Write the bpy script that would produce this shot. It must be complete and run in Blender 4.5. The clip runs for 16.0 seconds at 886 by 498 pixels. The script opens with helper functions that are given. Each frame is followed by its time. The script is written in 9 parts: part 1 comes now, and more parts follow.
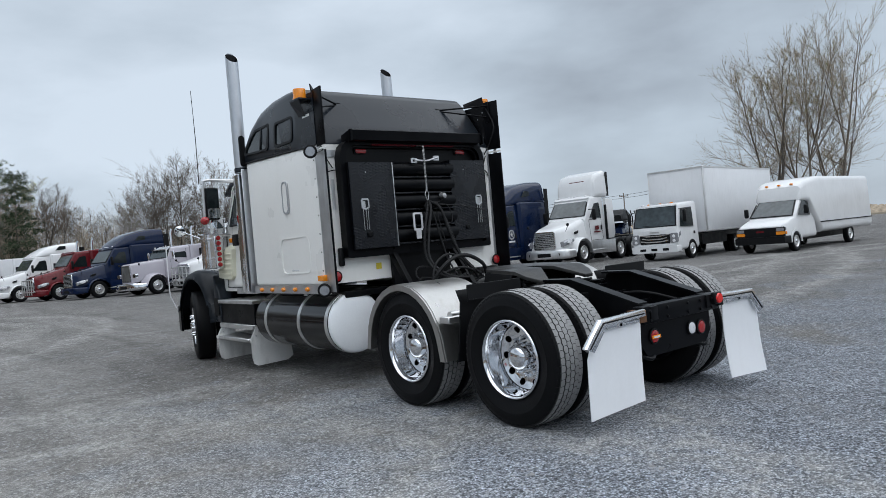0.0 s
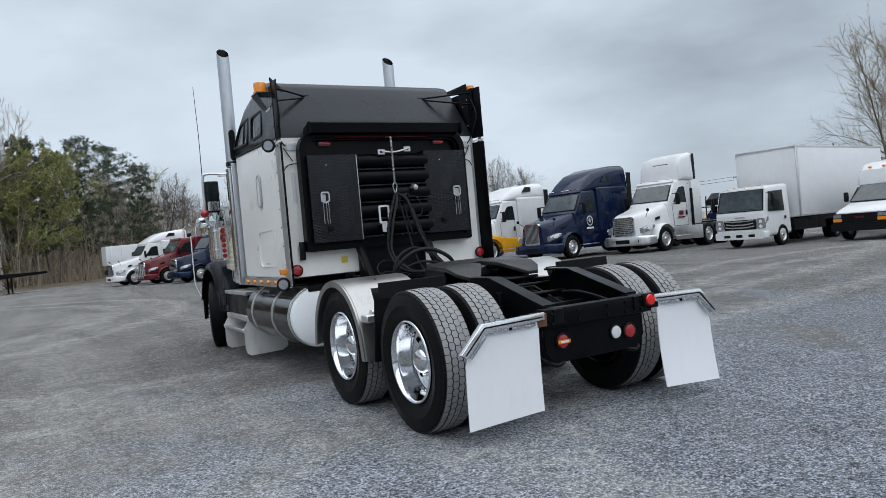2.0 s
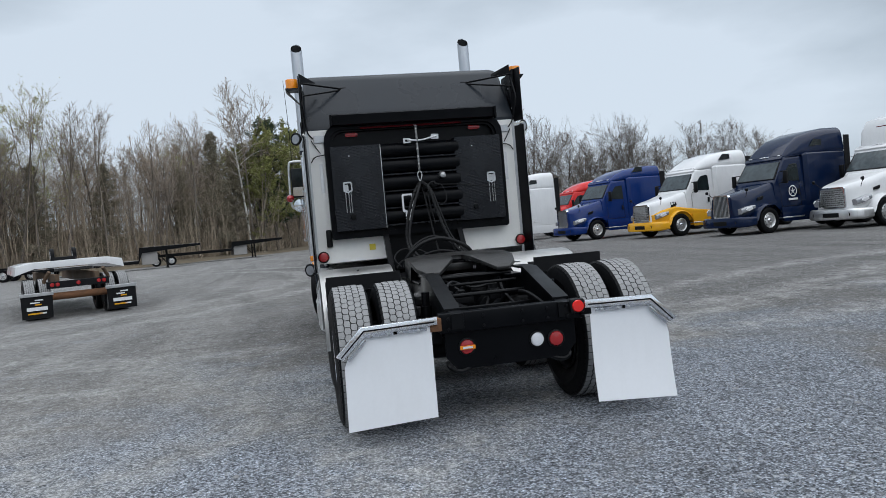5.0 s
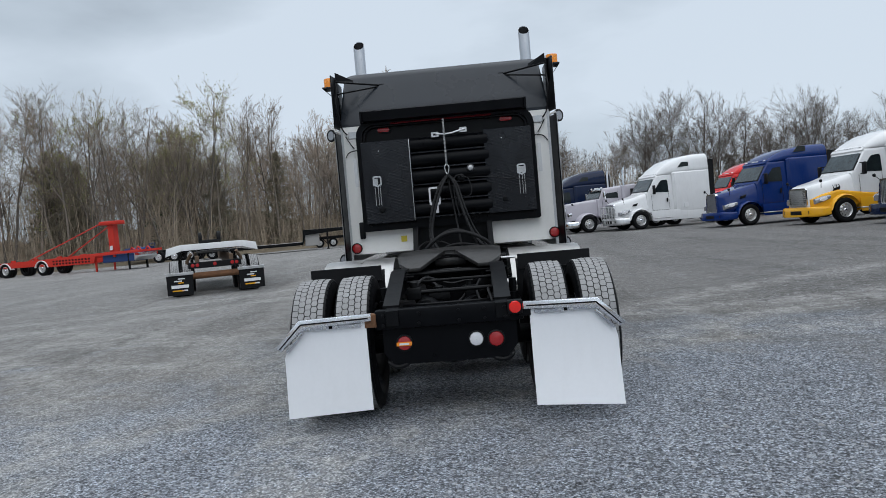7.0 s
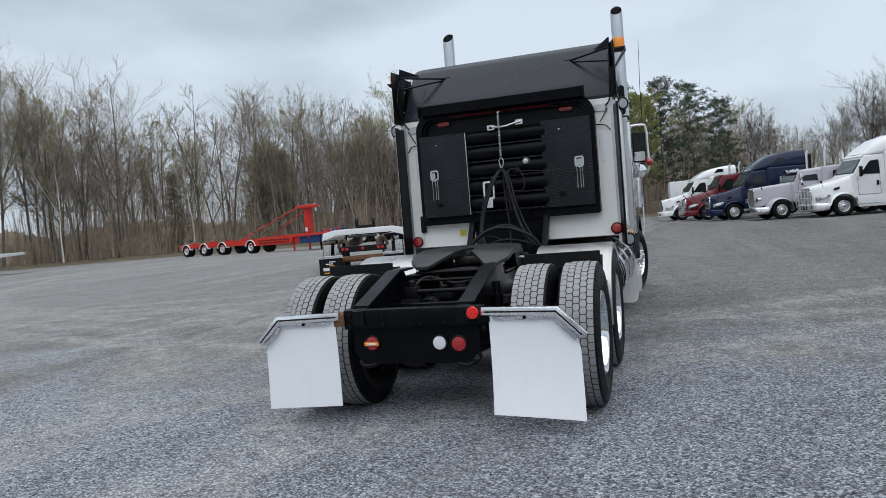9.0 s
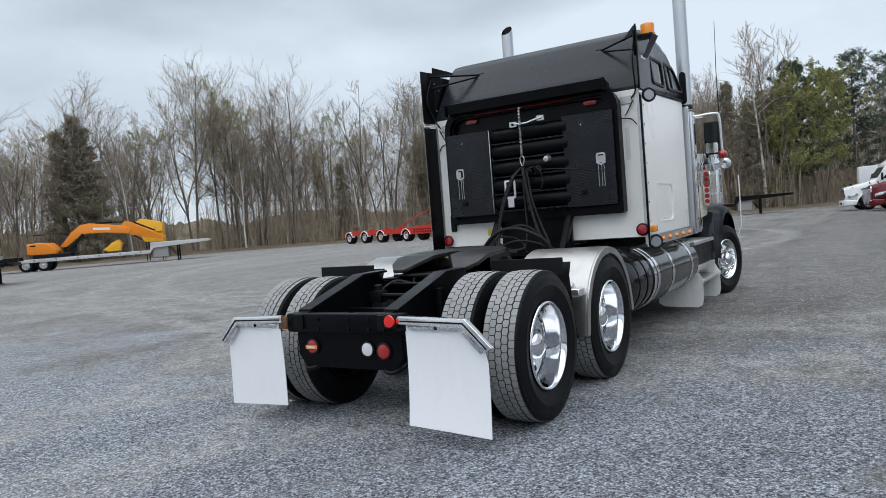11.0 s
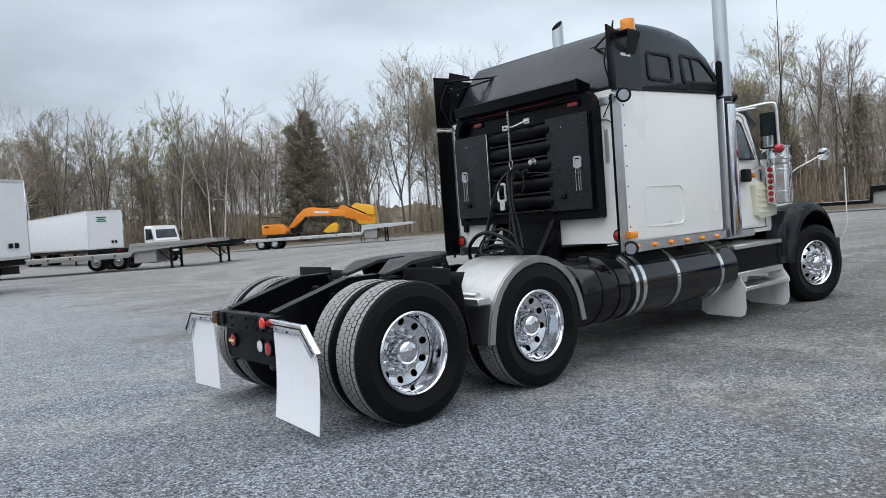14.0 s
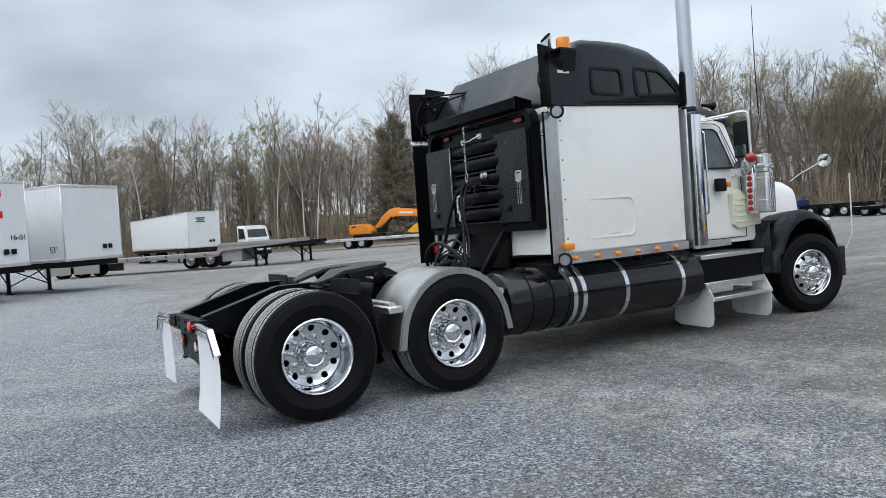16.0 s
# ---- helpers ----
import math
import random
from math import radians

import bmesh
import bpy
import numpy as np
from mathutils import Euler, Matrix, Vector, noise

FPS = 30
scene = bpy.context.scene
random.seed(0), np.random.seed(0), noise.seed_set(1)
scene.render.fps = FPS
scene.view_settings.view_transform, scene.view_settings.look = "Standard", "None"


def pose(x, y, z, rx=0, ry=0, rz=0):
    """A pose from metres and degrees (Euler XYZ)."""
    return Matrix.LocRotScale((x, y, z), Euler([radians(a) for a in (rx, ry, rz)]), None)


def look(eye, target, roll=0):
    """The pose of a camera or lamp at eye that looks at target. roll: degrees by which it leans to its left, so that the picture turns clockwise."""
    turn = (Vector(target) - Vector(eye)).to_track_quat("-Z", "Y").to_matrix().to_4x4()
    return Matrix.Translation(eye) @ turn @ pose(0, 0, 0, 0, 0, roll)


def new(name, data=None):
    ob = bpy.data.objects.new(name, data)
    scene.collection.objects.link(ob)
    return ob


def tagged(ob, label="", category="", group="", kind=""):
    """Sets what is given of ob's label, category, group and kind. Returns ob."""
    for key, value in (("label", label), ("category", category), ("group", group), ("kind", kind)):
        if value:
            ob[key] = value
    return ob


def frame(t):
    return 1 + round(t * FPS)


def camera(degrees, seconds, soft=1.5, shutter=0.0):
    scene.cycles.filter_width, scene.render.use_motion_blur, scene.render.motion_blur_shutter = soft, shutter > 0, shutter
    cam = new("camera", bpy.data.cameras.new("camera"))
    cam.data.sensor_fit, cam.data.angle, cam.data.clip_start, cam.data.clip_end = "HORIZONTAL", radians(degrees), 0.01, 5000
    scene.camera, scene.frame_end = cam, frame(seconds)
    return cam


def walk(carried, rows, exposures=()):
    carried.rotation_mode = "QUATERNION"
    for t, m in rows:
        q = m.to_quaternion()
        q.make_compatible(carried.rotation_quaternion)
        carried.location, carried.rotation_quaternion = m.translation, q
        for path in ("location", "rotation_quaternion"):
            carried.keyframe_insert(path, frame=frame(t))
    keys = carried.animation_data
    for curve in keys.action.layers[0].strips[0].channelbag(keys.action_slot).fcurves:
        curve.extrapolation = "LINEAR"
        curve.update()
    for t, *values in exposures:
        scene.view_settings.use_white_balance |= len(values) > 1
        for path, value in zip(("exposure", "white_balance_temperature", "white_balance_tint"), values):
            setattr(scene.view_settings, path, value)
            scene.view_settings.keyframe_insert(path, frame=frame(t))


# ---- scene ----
cam = camera(64.1, 16.0, 0.5)
METRES, EYE, TILT, LEAN, TURN = 13.058, 1.4625, -0.7, -0.35, -38.4
ROWS = [
    (0.0, 0.0, 0.0, 0.0, -0.01, -0.11, 5.7),
    (0.5, 0.029, 0.0047, -0.0023, 2.54, -0.03, 5.72),
    (1.0, 0.0585, 0.0094, -0.0022, 4.71, -0.09, 5.69),
    (1.5, 0.0905, 0.0139, -0.0019, 6.58, -0.17, 5.71),
    (2.0, 0.1206, 0.0269, -0.0045, 8.87, -0.49, 5.78),
    (2.5, 0.1462, 0.0342, -0.0043, 11.24, -0.61, 5.67),
    (3.0, 0.1724, 0.0405, -0.0028, 14.84, -0.74, 5.64),
    (3.5, 0.1997, 0.0524, -0.0042, 18.36, -0.78, 5.65),
    (6.0, 0.3372, 0.1132, -0.003, 33.48, -1.49, 5.37),
    (6.5, 0.3617, 0.1317, -0.0052, 37.12, -1.47, 5.32),
    (7.0, 0.3895, 0.1483, -0.0059, 40.74, -1.5, 5.21),
    (7.5, 0.4139, 0.1666, -0.0037, 44.58, -1.53, 5.06),
    (8.0, 0.4311, 0.1924, -0.005, 48.36, -1.54, 4.98),
    (8.5, 0.4519, 0.2171, -0.0052, 52.08, -1.6, 4.91),
    (9.0, 0.4684, 0.2436, -0.0058, 56.6, -1.55, 4.71),
    (9.5, 0.4832, 0.2745, -0.0048, 60.05, -1.52, 4.64),
    (10.0, 0.4984, 0.3027, -0.0058, 63.49, -1.49, 4.59),
    (12.5, 0.5528, 0.4565, -0.0027, 79.06, -1.54, 4.11),
    (13.0, 0.5646, 0.4885, -0.0008, 81.31, -1.59, 4.07),
    (13.5, 0.5687, 0.5188, -0.0029, 84.52, -1.6, 3.99),
    (14.0, 0.5793, 0.5493, -0.0026, 88.58, -1.6, 3.84),
    (14.5, 0.592, 0.5799, -0.0, 91.68, -1.6, 3.75),
    (15.0, 0.5975, 0.6106, -0.0006, 93.07, -1.6, 3.76),
    (15.5, 0.6041, 0.6425, -0.0011, 94.6, -1.31, 3.79),
    (16.0, 0.6066, 0.672, -0.0005, 96.68, -1.19, 3.73),
]
walk(cam, [(t, pose(0, 0, 0, TILT, LEAN, 0) @ pose(-4.958, -4.086, EYE, 0, 0, TURN) @ pose(METRES * x, METRES * y, METRES * z, 90 + pitch, roll, yaw)) for t, x, y, z, yaw, pitch, roll in ROWS],
     exposures=[(0, 0.0, 6400, 10), (3.5, 0.0, 6400, 10), (7, -0.05, 6420, 10), (8.5, 0.0, 6440, 10), (10, 0.07, 6460, 10), (13, 0.24, 6500, 10), (16, 0.26, 6500, 10)])


# overcast daylight: broad cloud cover over a pale sky, one soft sun
SUN_EL, SUN_ROT = 76.0, 168.0
world = bpy.data.worlds.new("overcast_sky")
scene.world = world
world.use_nodes = True
wn, wl = world.node_tree.nodes, world.node_tree.links
wn.clear()
w_out, w_bg = wn.new("ShaderNodeOutputWorld"), wn.new("ShaderNodeBackground")
w_sky = wn.new("ShaderNodeTexSky")
w_sky.sky_type, w_sky.sun_disc = "NISHITA", False
w_sky.sun_elevation, w_sky.sun_rotation = radians(SUN_EL), radians(SUN_ROT)
w_co, w_map = wn.new("ShaderNodeTexCoord"), wn.new("ShaderNodeMapping")
w_map.inputs["Scale"].default_value = (1.0, 1.0, 2.6)
w_n1, w_n2 = wn.new("ShaderNodeTexNoise"), wn.new("ShaderNodeTexNoise")
for n_, sc_, de_, ro_ in ((w_n1, 1.9, 6.0, 0.52), (w_n2, 0.9, 3.0, 0.5)):
    n_.inputs["Scale"].default_value, n_.inputs["Detail"].default_value, n_.inputs["Roughness"].default_value = sc_, de_, ro_
    wl.new(w_map.outputs["Vector"], n_.inputs["Vector"])
wl.new(w_co.outputs["Generated"], w_map.inputs["Vector"])
w_add = wn.new("ShaderNodeMix")
w_add.data_type = "FLOAT"
w_add.inputs[0].default_value = 0.45
wl.new(w_n1.outputs["Fac"], w_add.inputs[2])
wl.new(w_n2.outputs["Fac"], w_add.inputs[3])
w_ramp = wn.new("ShaderNodeValToRGB")
w_ramp.color_ramp.elements[0].position, w_ramp.color_ramp.elements[0].color = 0.37, (0.36, 0.41, 0.47, 1)
w_ramp.color_ramp.elements[1].position, w_ramp.color_ramp.elements[1].color = 0.585, (0.70, 0.79, 0.885, 1)
w_mid = w_ramp.color_ramp.elements.new(0.47)
w_mid.color = (0.52, 0.60, 0.68, 1)
wl.new(w_add.outputs[0], w_ramp.inputs["Fac"])
w_dim, w_mix = wn.new("ShaderNodeVectorMath"), wn.new("ShaderNodeMix")
w_dim.operation = "SCALE"
w_dim.inputs["Scale"].default_value = 0.1
wl.new(w_sky.outputs["Color"], w_dim.inputs[0])
w_mix.data_type = "RGBA"
w_mix.inputs[0].default_value = 0.93
wl.new(w_dim.outputs["Vector"], w_mix.inputs[6])
wl.new(w_ramp.outputs["Color"], w_mix.inputs[7])
wl.new(w_mix.outputs[2], w_bg.inputs["Color"])
w_bg.inputs["Strength"].default_value = 1.0
wl.new(w_bg.outputs["Background"], w_out.inputs["Surface"])

sun = new("sun", bpy.data.lights.new("sun", "SUN"))
sun.data.energy, sun.data.angle, sun.data.color = 2.5, radians(108), (0.97, 0.985, 1.0)
sun.matrix_world = look((0, 0, 60), Vector((0, 0, 60)) - Vector((math.sin(radians(SUN_ROT)) * math.cos(radians(SUN_EL)), math.cos(radians(SUN_ROT)) * math.cos(radians(SUN_EL)), math.sin(radians(SUN_EL)))) * 10)


# ---- materials ----
def mat(name, color, rough=0.5, metal=0.0, vary=0.12, scale=3.0, fine=60.0, bump=0.0, bump_scale=80.0, coat=0.0, dirt=0.0, dirt_color=(0.16, 0.14, 0.12), spec=0.5, per_object=0.0, stretch=1.0):
    """A node material with variation at two scales, wear in the gloss and fine relief."""
    m = bpy.data.materials.new(name)
    m.use_nodes = True
    ns, ls = m.node_tree.nodes, m.node_tree.links
    p = ns["Principled BSDF"]
    p.inputs["Metallic"].default_value, p.inputs["Specular IOR Level"].default_value = metal, spec
    p.inputs["Coat Weight"].default_value, p.inputs["Coat Roughness"].default_value = coat, 0.06
    co = ns.new("ShaderNodeTexCoord")
    n1, n2 = ns.new("ShaderNodeTexNoise"), ns.new("ShaderNodeTexNoise")
    n1.inputs["Scale"].default_value, n1.inputs["Detail"].default_value = scale, 6
    n2.inputs["Scale"].default_value, n2.inputs["Detail"].default_value = fine, 4
    mp0 = ns.new("ShaderNodeMapping")
    mp0.inputs["Scale"].default_value = (1, 1, stretch)
    ls.new(co.outputs["Object"], mp0.inputs["Vector"])
    for n in (n1, n2):
        ls.new(mp0.outputs["Vector"], n.inputs["Vector"])
    mx = ns.new("ShaderNodeMix")
    mx.data_type = "FLOAT"
    mx.inputs[0].default_value = 0.4
    ls.new(n1.outputs["Fac"], mx.inputs[2])
    ls.new(n2.outputs["Fac"], mx.inputs[3])
    rp = ns.new("ShaderNodeMapRange")
    rp.inputs["From Min"].default_value, rp.inputs["From Max"].default_value = 0.3, 0.7
    rp.inputs["To Min"].default_value, rp.inputs["To Max"].default_value = 1 - vary, 1 + vary
    ls.new(mx.outputs[0], rp.inputs["Value"])
    sc = ns.new("ShaderNodeVectorMath")
    sc.operation = "SCALE"
    sc.inputs[0].default_value = color
    if per_object:
        oi, ro, mu = ns.new("ShaderNodeObjectInfo"), ns.new("ShaderNodeMapRange"), ns.new("ShaderNodeMath")
        ro.inputs["To Min"].default_value, ro.inputs["To Max"].default_value = 1 - per_object, 1 + per_object
        mu.operation = "MULTIPLY"
        ls.new(oi.outputs["Random"], ro.inputs["Value"])
        ls.new(ro.outputs["Result"], mu.inputs[0])
        ls.new(rp.outputs["Result"], mu.inputs[1])
        ls.new(mu.outputs[0], sc.inputs["Scale"])
    else:
        ls.new(rp.outputs["Result"], sc.inputs["Scale"])
    last = sc.outputs["Vector"]
    if dirt:
        n3, r3, md = ns.new("ShaderNodeTexNoise"), ns.new("ShaderNodeMapRange"), ns.new("ShaderNodeMix")
        mp = ns.new("ShaderNodeMapping")
        mp.inputs["Scale"].default_value = (6, 6, 1.3)
        ls.new(co.outputs["Object"], mp.inputs["Vector"])
        ls.new(mp.outputs["Vector"], n3.inputs["Vector"])
        n3.inputs["Scale"].default_value, n3.inputs["Detail"].default_value = 1.6, 8
        r3.inputs["From Min"].default_value, r3.inputs["From Max"].default_value = 0.5, 0.75
        r3.inputs["To Min"].default_value, r3.inputs["To Max"].default_value = 0.0, dirt
        ls.new(n3.outputs["Fac"], r3.inputs["Value"])
        md.data_type = "RGBA"
        md.inputs[7].default_value = (*dirt_color, 1)
        ls.new(r3.outputs["Result"], md.inputs[0])
        ls.new(last, md.inputs[6])
        last = md.outputs[2]
    ls.new(last, p.inputs["Base Color"])
    rr = ns.new("ShaderNodeMapRange")
    rr.inputs["From Min"].default_value, rr.inputs["From Max"].default_value = 0.3, 0.7
    rr.inputs["To Min"].default_value, rr.inputs["To Max"].default_value = max(rough - 0.08, 0.02), min(rough + 0.1, 1)
    ls.new(n1.outputs["Fac"], rr.inputs["Value"])
    ls.new(rr.outputs["Result"], p.inputs["Roughness"])
    if bump:
        n4, bp = ns.new("ShaderNodeTexNoise"), ns.new("ShaderNodeBump")
        n4.inputs["Scale"].default_value, n4.inputs["Detail"].default_value = bump_scale, 5
        ls.new(co.outputs["Object"], n4.inputs["Vector"])
        bp.inputs["Strength"].default_value, bp.inputs["Distance"].default_value = bump, 0.01
        ls.new(n4.outputs["Fac"], bp.inputs["Height"])
        ls.new(bp.outputs["Normal"], p.inputs["Normal"])
    return m


def diamond_plate(name, color):
    """Black tread plate: small raised lozenges in two slants, as relief."""
    m = mat(name, color, 0.24, 0.0, 0.25, 4, 90, spec=0.4)
    ns, ls = m.node_tree.nodes, m.node_tree.links
    co = ns.new("ShaderNodeTexCoord")
    waves = []
    for a in (45, -45):
        mp, wv = ns.new("ShaderNodeMapping"), ns.new("ShaderNodeTexVoronoi")
        mp.inputs["Rotation"].default_value = (0, radians(a), 0)
        mp.inputs["Scale"].default_value = (17, 0, 44)
        wv.inputs["Randomness"].default_value, wv.inputs["Scale"].default_value = 0.0, 1.0
        ls.new(co.outputs["Object"], mp.inputs["Vector"])
        ls.new(mp.outputs["Vector"], wv.inputs["Vector"])
        rg = ns.new("ShaderNodeMapRange")
        rg.inputs["From Min"].default_value, rg.inputs["From Max"].default_value = 0.22, 0.34
        rg.inputs["To Min"].default_value, rg.inputs["To Max"].default_value = 1, 0
        ls.new(wv.outputs["Distance"], rg.inputs["Value"])
        waves.append(rg)
    mx, bp = ns.new("ShaderNodeMath"), ns.new("ShaderNodeBump")
    mx.operation = "MAXIMUM"
    ls.new(waves[0].outputs["Result"], mx.inputs[0])
    ls.new(waves[1].outputs["Result"], mx.inputs[1])
    bp.inputs["Strength"].default_value, bp.inputs["Distance"].default_value = 1.0, 0.012
    ls.new(mx.outputs[0], bp.inputs["Height"])
    ls.new(bp.outputs["Normal"], ns["Principled BSDF"].inputs["Normal"])
    return m


def gravel(name):
    """Compacted grey crushed stone: chips, dusty brown wheel lanes, dark damp patches."""
    m = bpy.data.materials.new(name)
    m.use_nodes = True
    ns, ls = m.node_tree.nodes, m.node_tree.links
    p = ns["Principled BSDF"]
    p.inputs["Specular IOR Level"].default_value = 0.25
    geo = ns.new("ShaderNodeNewGeometry")

    def tex(kind, scale, **kw):
        n = ns.new(kind)
        n.inputs["Scale"].default_value = scale
        for k, v in kw.items():
            n.inputs[k].default_value = v
        ls.new(geo.outputs["Position"], n.inputs["Vector"])
        return n

    def rng(sock, a, b, c, d):
        n = ns.new("ShaderNodeMapRange")
        for k, v in zip(("From Min", "From Max", "To Min", "To Max"), (a, b, c, d)):
            n.inputs[k].default_value = v
        ls.new(sock, n.inputs["Value"])
        return n.outputs["Result"]

    def mixc(fac, a, b):
        n = ns.new("ShaderNodeMix")
        n.data_type = "RGBA"
        for i, v in ((0, fac), (6, a), (7, b)):
            if hasattr(v, "links"):
                ls.new(v, n.inputs[i])
            else:
                n.inputs[i].default_value = v if i == 0 else (*v, 1)
        return n.outputs[2]

    def math_(op, a, b):
        n = ns.new("ShaderNodeMath")
        n.operation = op
        for k, v in ((0, a), (1, b)):
            if hasattr(v, "links"):
                ls.new(v, n.inputs[k])
            else:
                n.inputs[k].default_value = v
        return n.outputs[0]

    chips = tex("ShaderNodeTexVoronoi", 82.0)
    chips2 = tex("ShaderNodeTexVoronoi", 46.0)
    mid = tex("ShaderNodeTexNoise", 0.9, Detail=7.0, Roughness=0.65)
    big = tex("ShaderNodeTexNoise", 0.16, Detail=5.0, Roughness=0.6)
    drift = tex("ShaderNodeTexNoise", 0.42, Detail=8.0, Roughness=0.66, Distortion=0.7)
    streak = tex("ShaderNodeTexNoise", 0.75, Detail=9.0, Roughness=0.72, Distortion=2.2)
    clods = tex("ShaderNodeTexNoise", 3.2, Detail=8.0, Roughness=0.75, Distortion=0.8)

    def lanes(turn, sx, sy, warp):
        """Noise drawn out along one way of driving."""
        mp, n = ns.new("ShaderNodeMapping"), ns.new("ShaderNodeTexNoise")
        mp.inputs["Rotation"].default_value, mp.inputs["Scale"].default_value = (0, 0, radians(turn)), (sx, sy, 1)
        ls.new(geo.outputs["Position"], mp.inputs["Vector"])
        n.inputs["Scale"].default_value, n.inputs["Detail"].default_value, n.inputs["Distortion"].default_value = 1.0, 8, warp
        n.inputs["Roughness"].default_value = 0.62
        ls.new(mp.outputs["Vector"], n.inputs["Vector"])
        return n.outputs["Fac"]

    xyz = ns.new("ShaderNodeSeparateXYZ")
    ls.new(geo.outputs["Position"], xyz.inputs[0])
    X, Y = xyz.outputs["X"], xyz.outputs["Y"]
    # where the yard is packed hard: from the drive axles forward and out to the parked row
    ahead = math_("ADD", math_("MULTIPLY", drift.outputs["Fac"], 18.0), Y)
    packed = rng(ahead, 9.2, 12.2, 0.0, 1.0)
    east = rng(math_("ADD", math_("MULTIPLY", big.outputs["Fac"], 10.0), X), 4.0, 10.0, 0.0, 1.0)
    west = rng(math_("ADD", math_("MULTIPLY", big.outputs["Fac"], 12.0), X), 5.5, -5.0, 0.0, 1.0)
    loose = mixc(rng(mid.outputs["Fac"], 0.3, 0.7, 0, 1), (0.225, 0.246, 0.280), (0.360, 0.390, 0.438))
    loose = mixc(rng(streak.outputs["Fac"], 0.54, 0.70, 0, 0.45), loose, (0.152, 0.154, 0.160))
    loose = mixc(math_("MULTIPLY", west, 0.70), loose, (0.425, 0.438, 0.452))
    loose = mixc(math_("MULTIPLY", east, 0.55), loose, (0.188, 0.198, 0.214))
    dirt = mixc(rng(lanes(28, 0.42, 0.05, 1.4), 0.36, 0.62, 0, 1), (0.272, 0.262, 0.248), (0.132, 0.125, 0.118))
    dirt = mixc(rng(lanes(-52, 0.07, 0.75, 1.8), 0.50, 0.68, 0, 0.6), dirt, (0.112, 0.106, 0.101))
    dirt = mixc(rng(streak.outputs["Fac"], 0.46, 0.32, 0, 0.55), dirt, (0.305, 0.322, 0.348))
    dirt = mixc(rng(clods.outputs["Fac"], 0.58, 0.70, 0, 0.75), dirt, (0.095, 0.089, 0.085))
    dirt = mixc(math_("MULTIPLY", west, 0.42), dirt, (0.365, 0.362, 0.355))
    dirt = mixc(math_("MULTIPLY", east, 0.50), dirt, (0.140, 0.137, 0.136))
    base = mixc(packed, loose, dirt)
    # pale dusty wheel tracks that swing round the yard
    tracks = None
    for cx, cy, rad in ((-11.5, -3.0, 8.6), (-11.5, -3.0, 10.6), (-16.0, 22.0, 14.5), (-16.0, 22.0, 16.5), (16.0, -14.0, 21.0), (16.0, -14.0, 23.0), (3.0, 40.0, 36.0), (3.0, 40.0, 38.0)):
        dx, dy = math_("SUBTRACT", X, cx), math_("SUBTRACT", Y, cy)
        far = math_("SQRT", math_("ADD", math_("MULTIPLY", dx, dx), math_("MULTIPLY", dy, dy)), 0.0)
        off = math_("ABSOLUTE", math_("SUBTRACT", math_("ADD", far, math_("MULTIPLY", drift.outputs["Fac"], 1.6)), rad + 0.8), 0.0)
        band = rng(off, 0.12, 0.55, 1.0, 0.0)
        tracks = band if tracks is None else math_("MAXIMUM", tracks, band)
    worn = math_("MULTIPLY", tracks, rng(clods.outputs["Fac"], 0.36, 0.60, 0.0, 0.72))
    base = mixc(worn, base, (0.385, 0.378, 0.360))
    # each chip its own grey, crevice shade painted between chips; sunk in dust where packed
    sep, sepb = ns.new("ShaderNodeSeparateColor"), ns.new("ShaderNodeSeparateColor")
    ls.new(chips.outputs["Color"], sep.inputs["Color"])
    ls.new(chips2.outputs["Color"], sepb.inputs["Color"])
    shade = math_("MULTIPLY", rng(sep.outputs["Red"], 0, 1, 0.22, 1.78), rng(sepb.outputs["Blue"], 0, 1, 0.60, 1.40))
    shade = math_("MULTIPLY", shade, rng(chips.outputs["Distance"], 0.28, 0.62, 1.12, 0.50))
    buried = ns.new("ShaderNodeMix")
    ls.new(math_("MULTIPLY", math_("MAXIMUM", packed, worn), rng(mid.outputs["Fac"], 0.35, 0.65, 0.90, 0.55)), buried.inputs[0])
    ls.new(shade, buried.inputs[2])
    clump, sepc = tex("ShaderNodeTexVoronoi", 15.0), ns.new("ShaderNodeSeparateColor")
    ls.new(clump.outputs["Color"], sepc.inputs["Color"])
    ls.new(math_("MULTIPLY", rng(shade, 0, 2, 0.62, 1.38), math_("MULTIPLY", rng(sepc.outputs["Red"], 0, 1, 0.80, 1.20), rng(clods.outputs["Fac"], 0.3, 0.7, 0.72, 1.28))), buried.inputs[3])
    sc = ns.new("ShaderNodeVectorMath")
    sc.operation = "SCALE"
    ls.new(base, sc.inputs[0])
    ls.new(buried.outputs[0], sc.inputs["Scale"])
    col = mixc(rng(sepb.outputs["Green"], 0.93, 0.97, 0, 0.6), sc.outputs["Vector"], (0.50, 0.51, 0.53))
    ls.new(col, p.inputs["Base Color"])
    p.inputs["Roughness"].default_value = 0.88
    hs = math_("ADD", rng(chips.outputs["Distance"], 0, 0.6, 1, 0), rng(clods.outputs["Fac"], 0, 1, 0, 2.2))
    bp = ns.new("ShaderNodeBump")
    bp.inputs["Strength"].default_value, bp.inputs["Distance"].default_value = 0.9, 0.012
    ls.new(hs, bp.inputs["Height"])
    ls.new(bp.outputs["Normal"], p.inputs["Normal"])
    return m


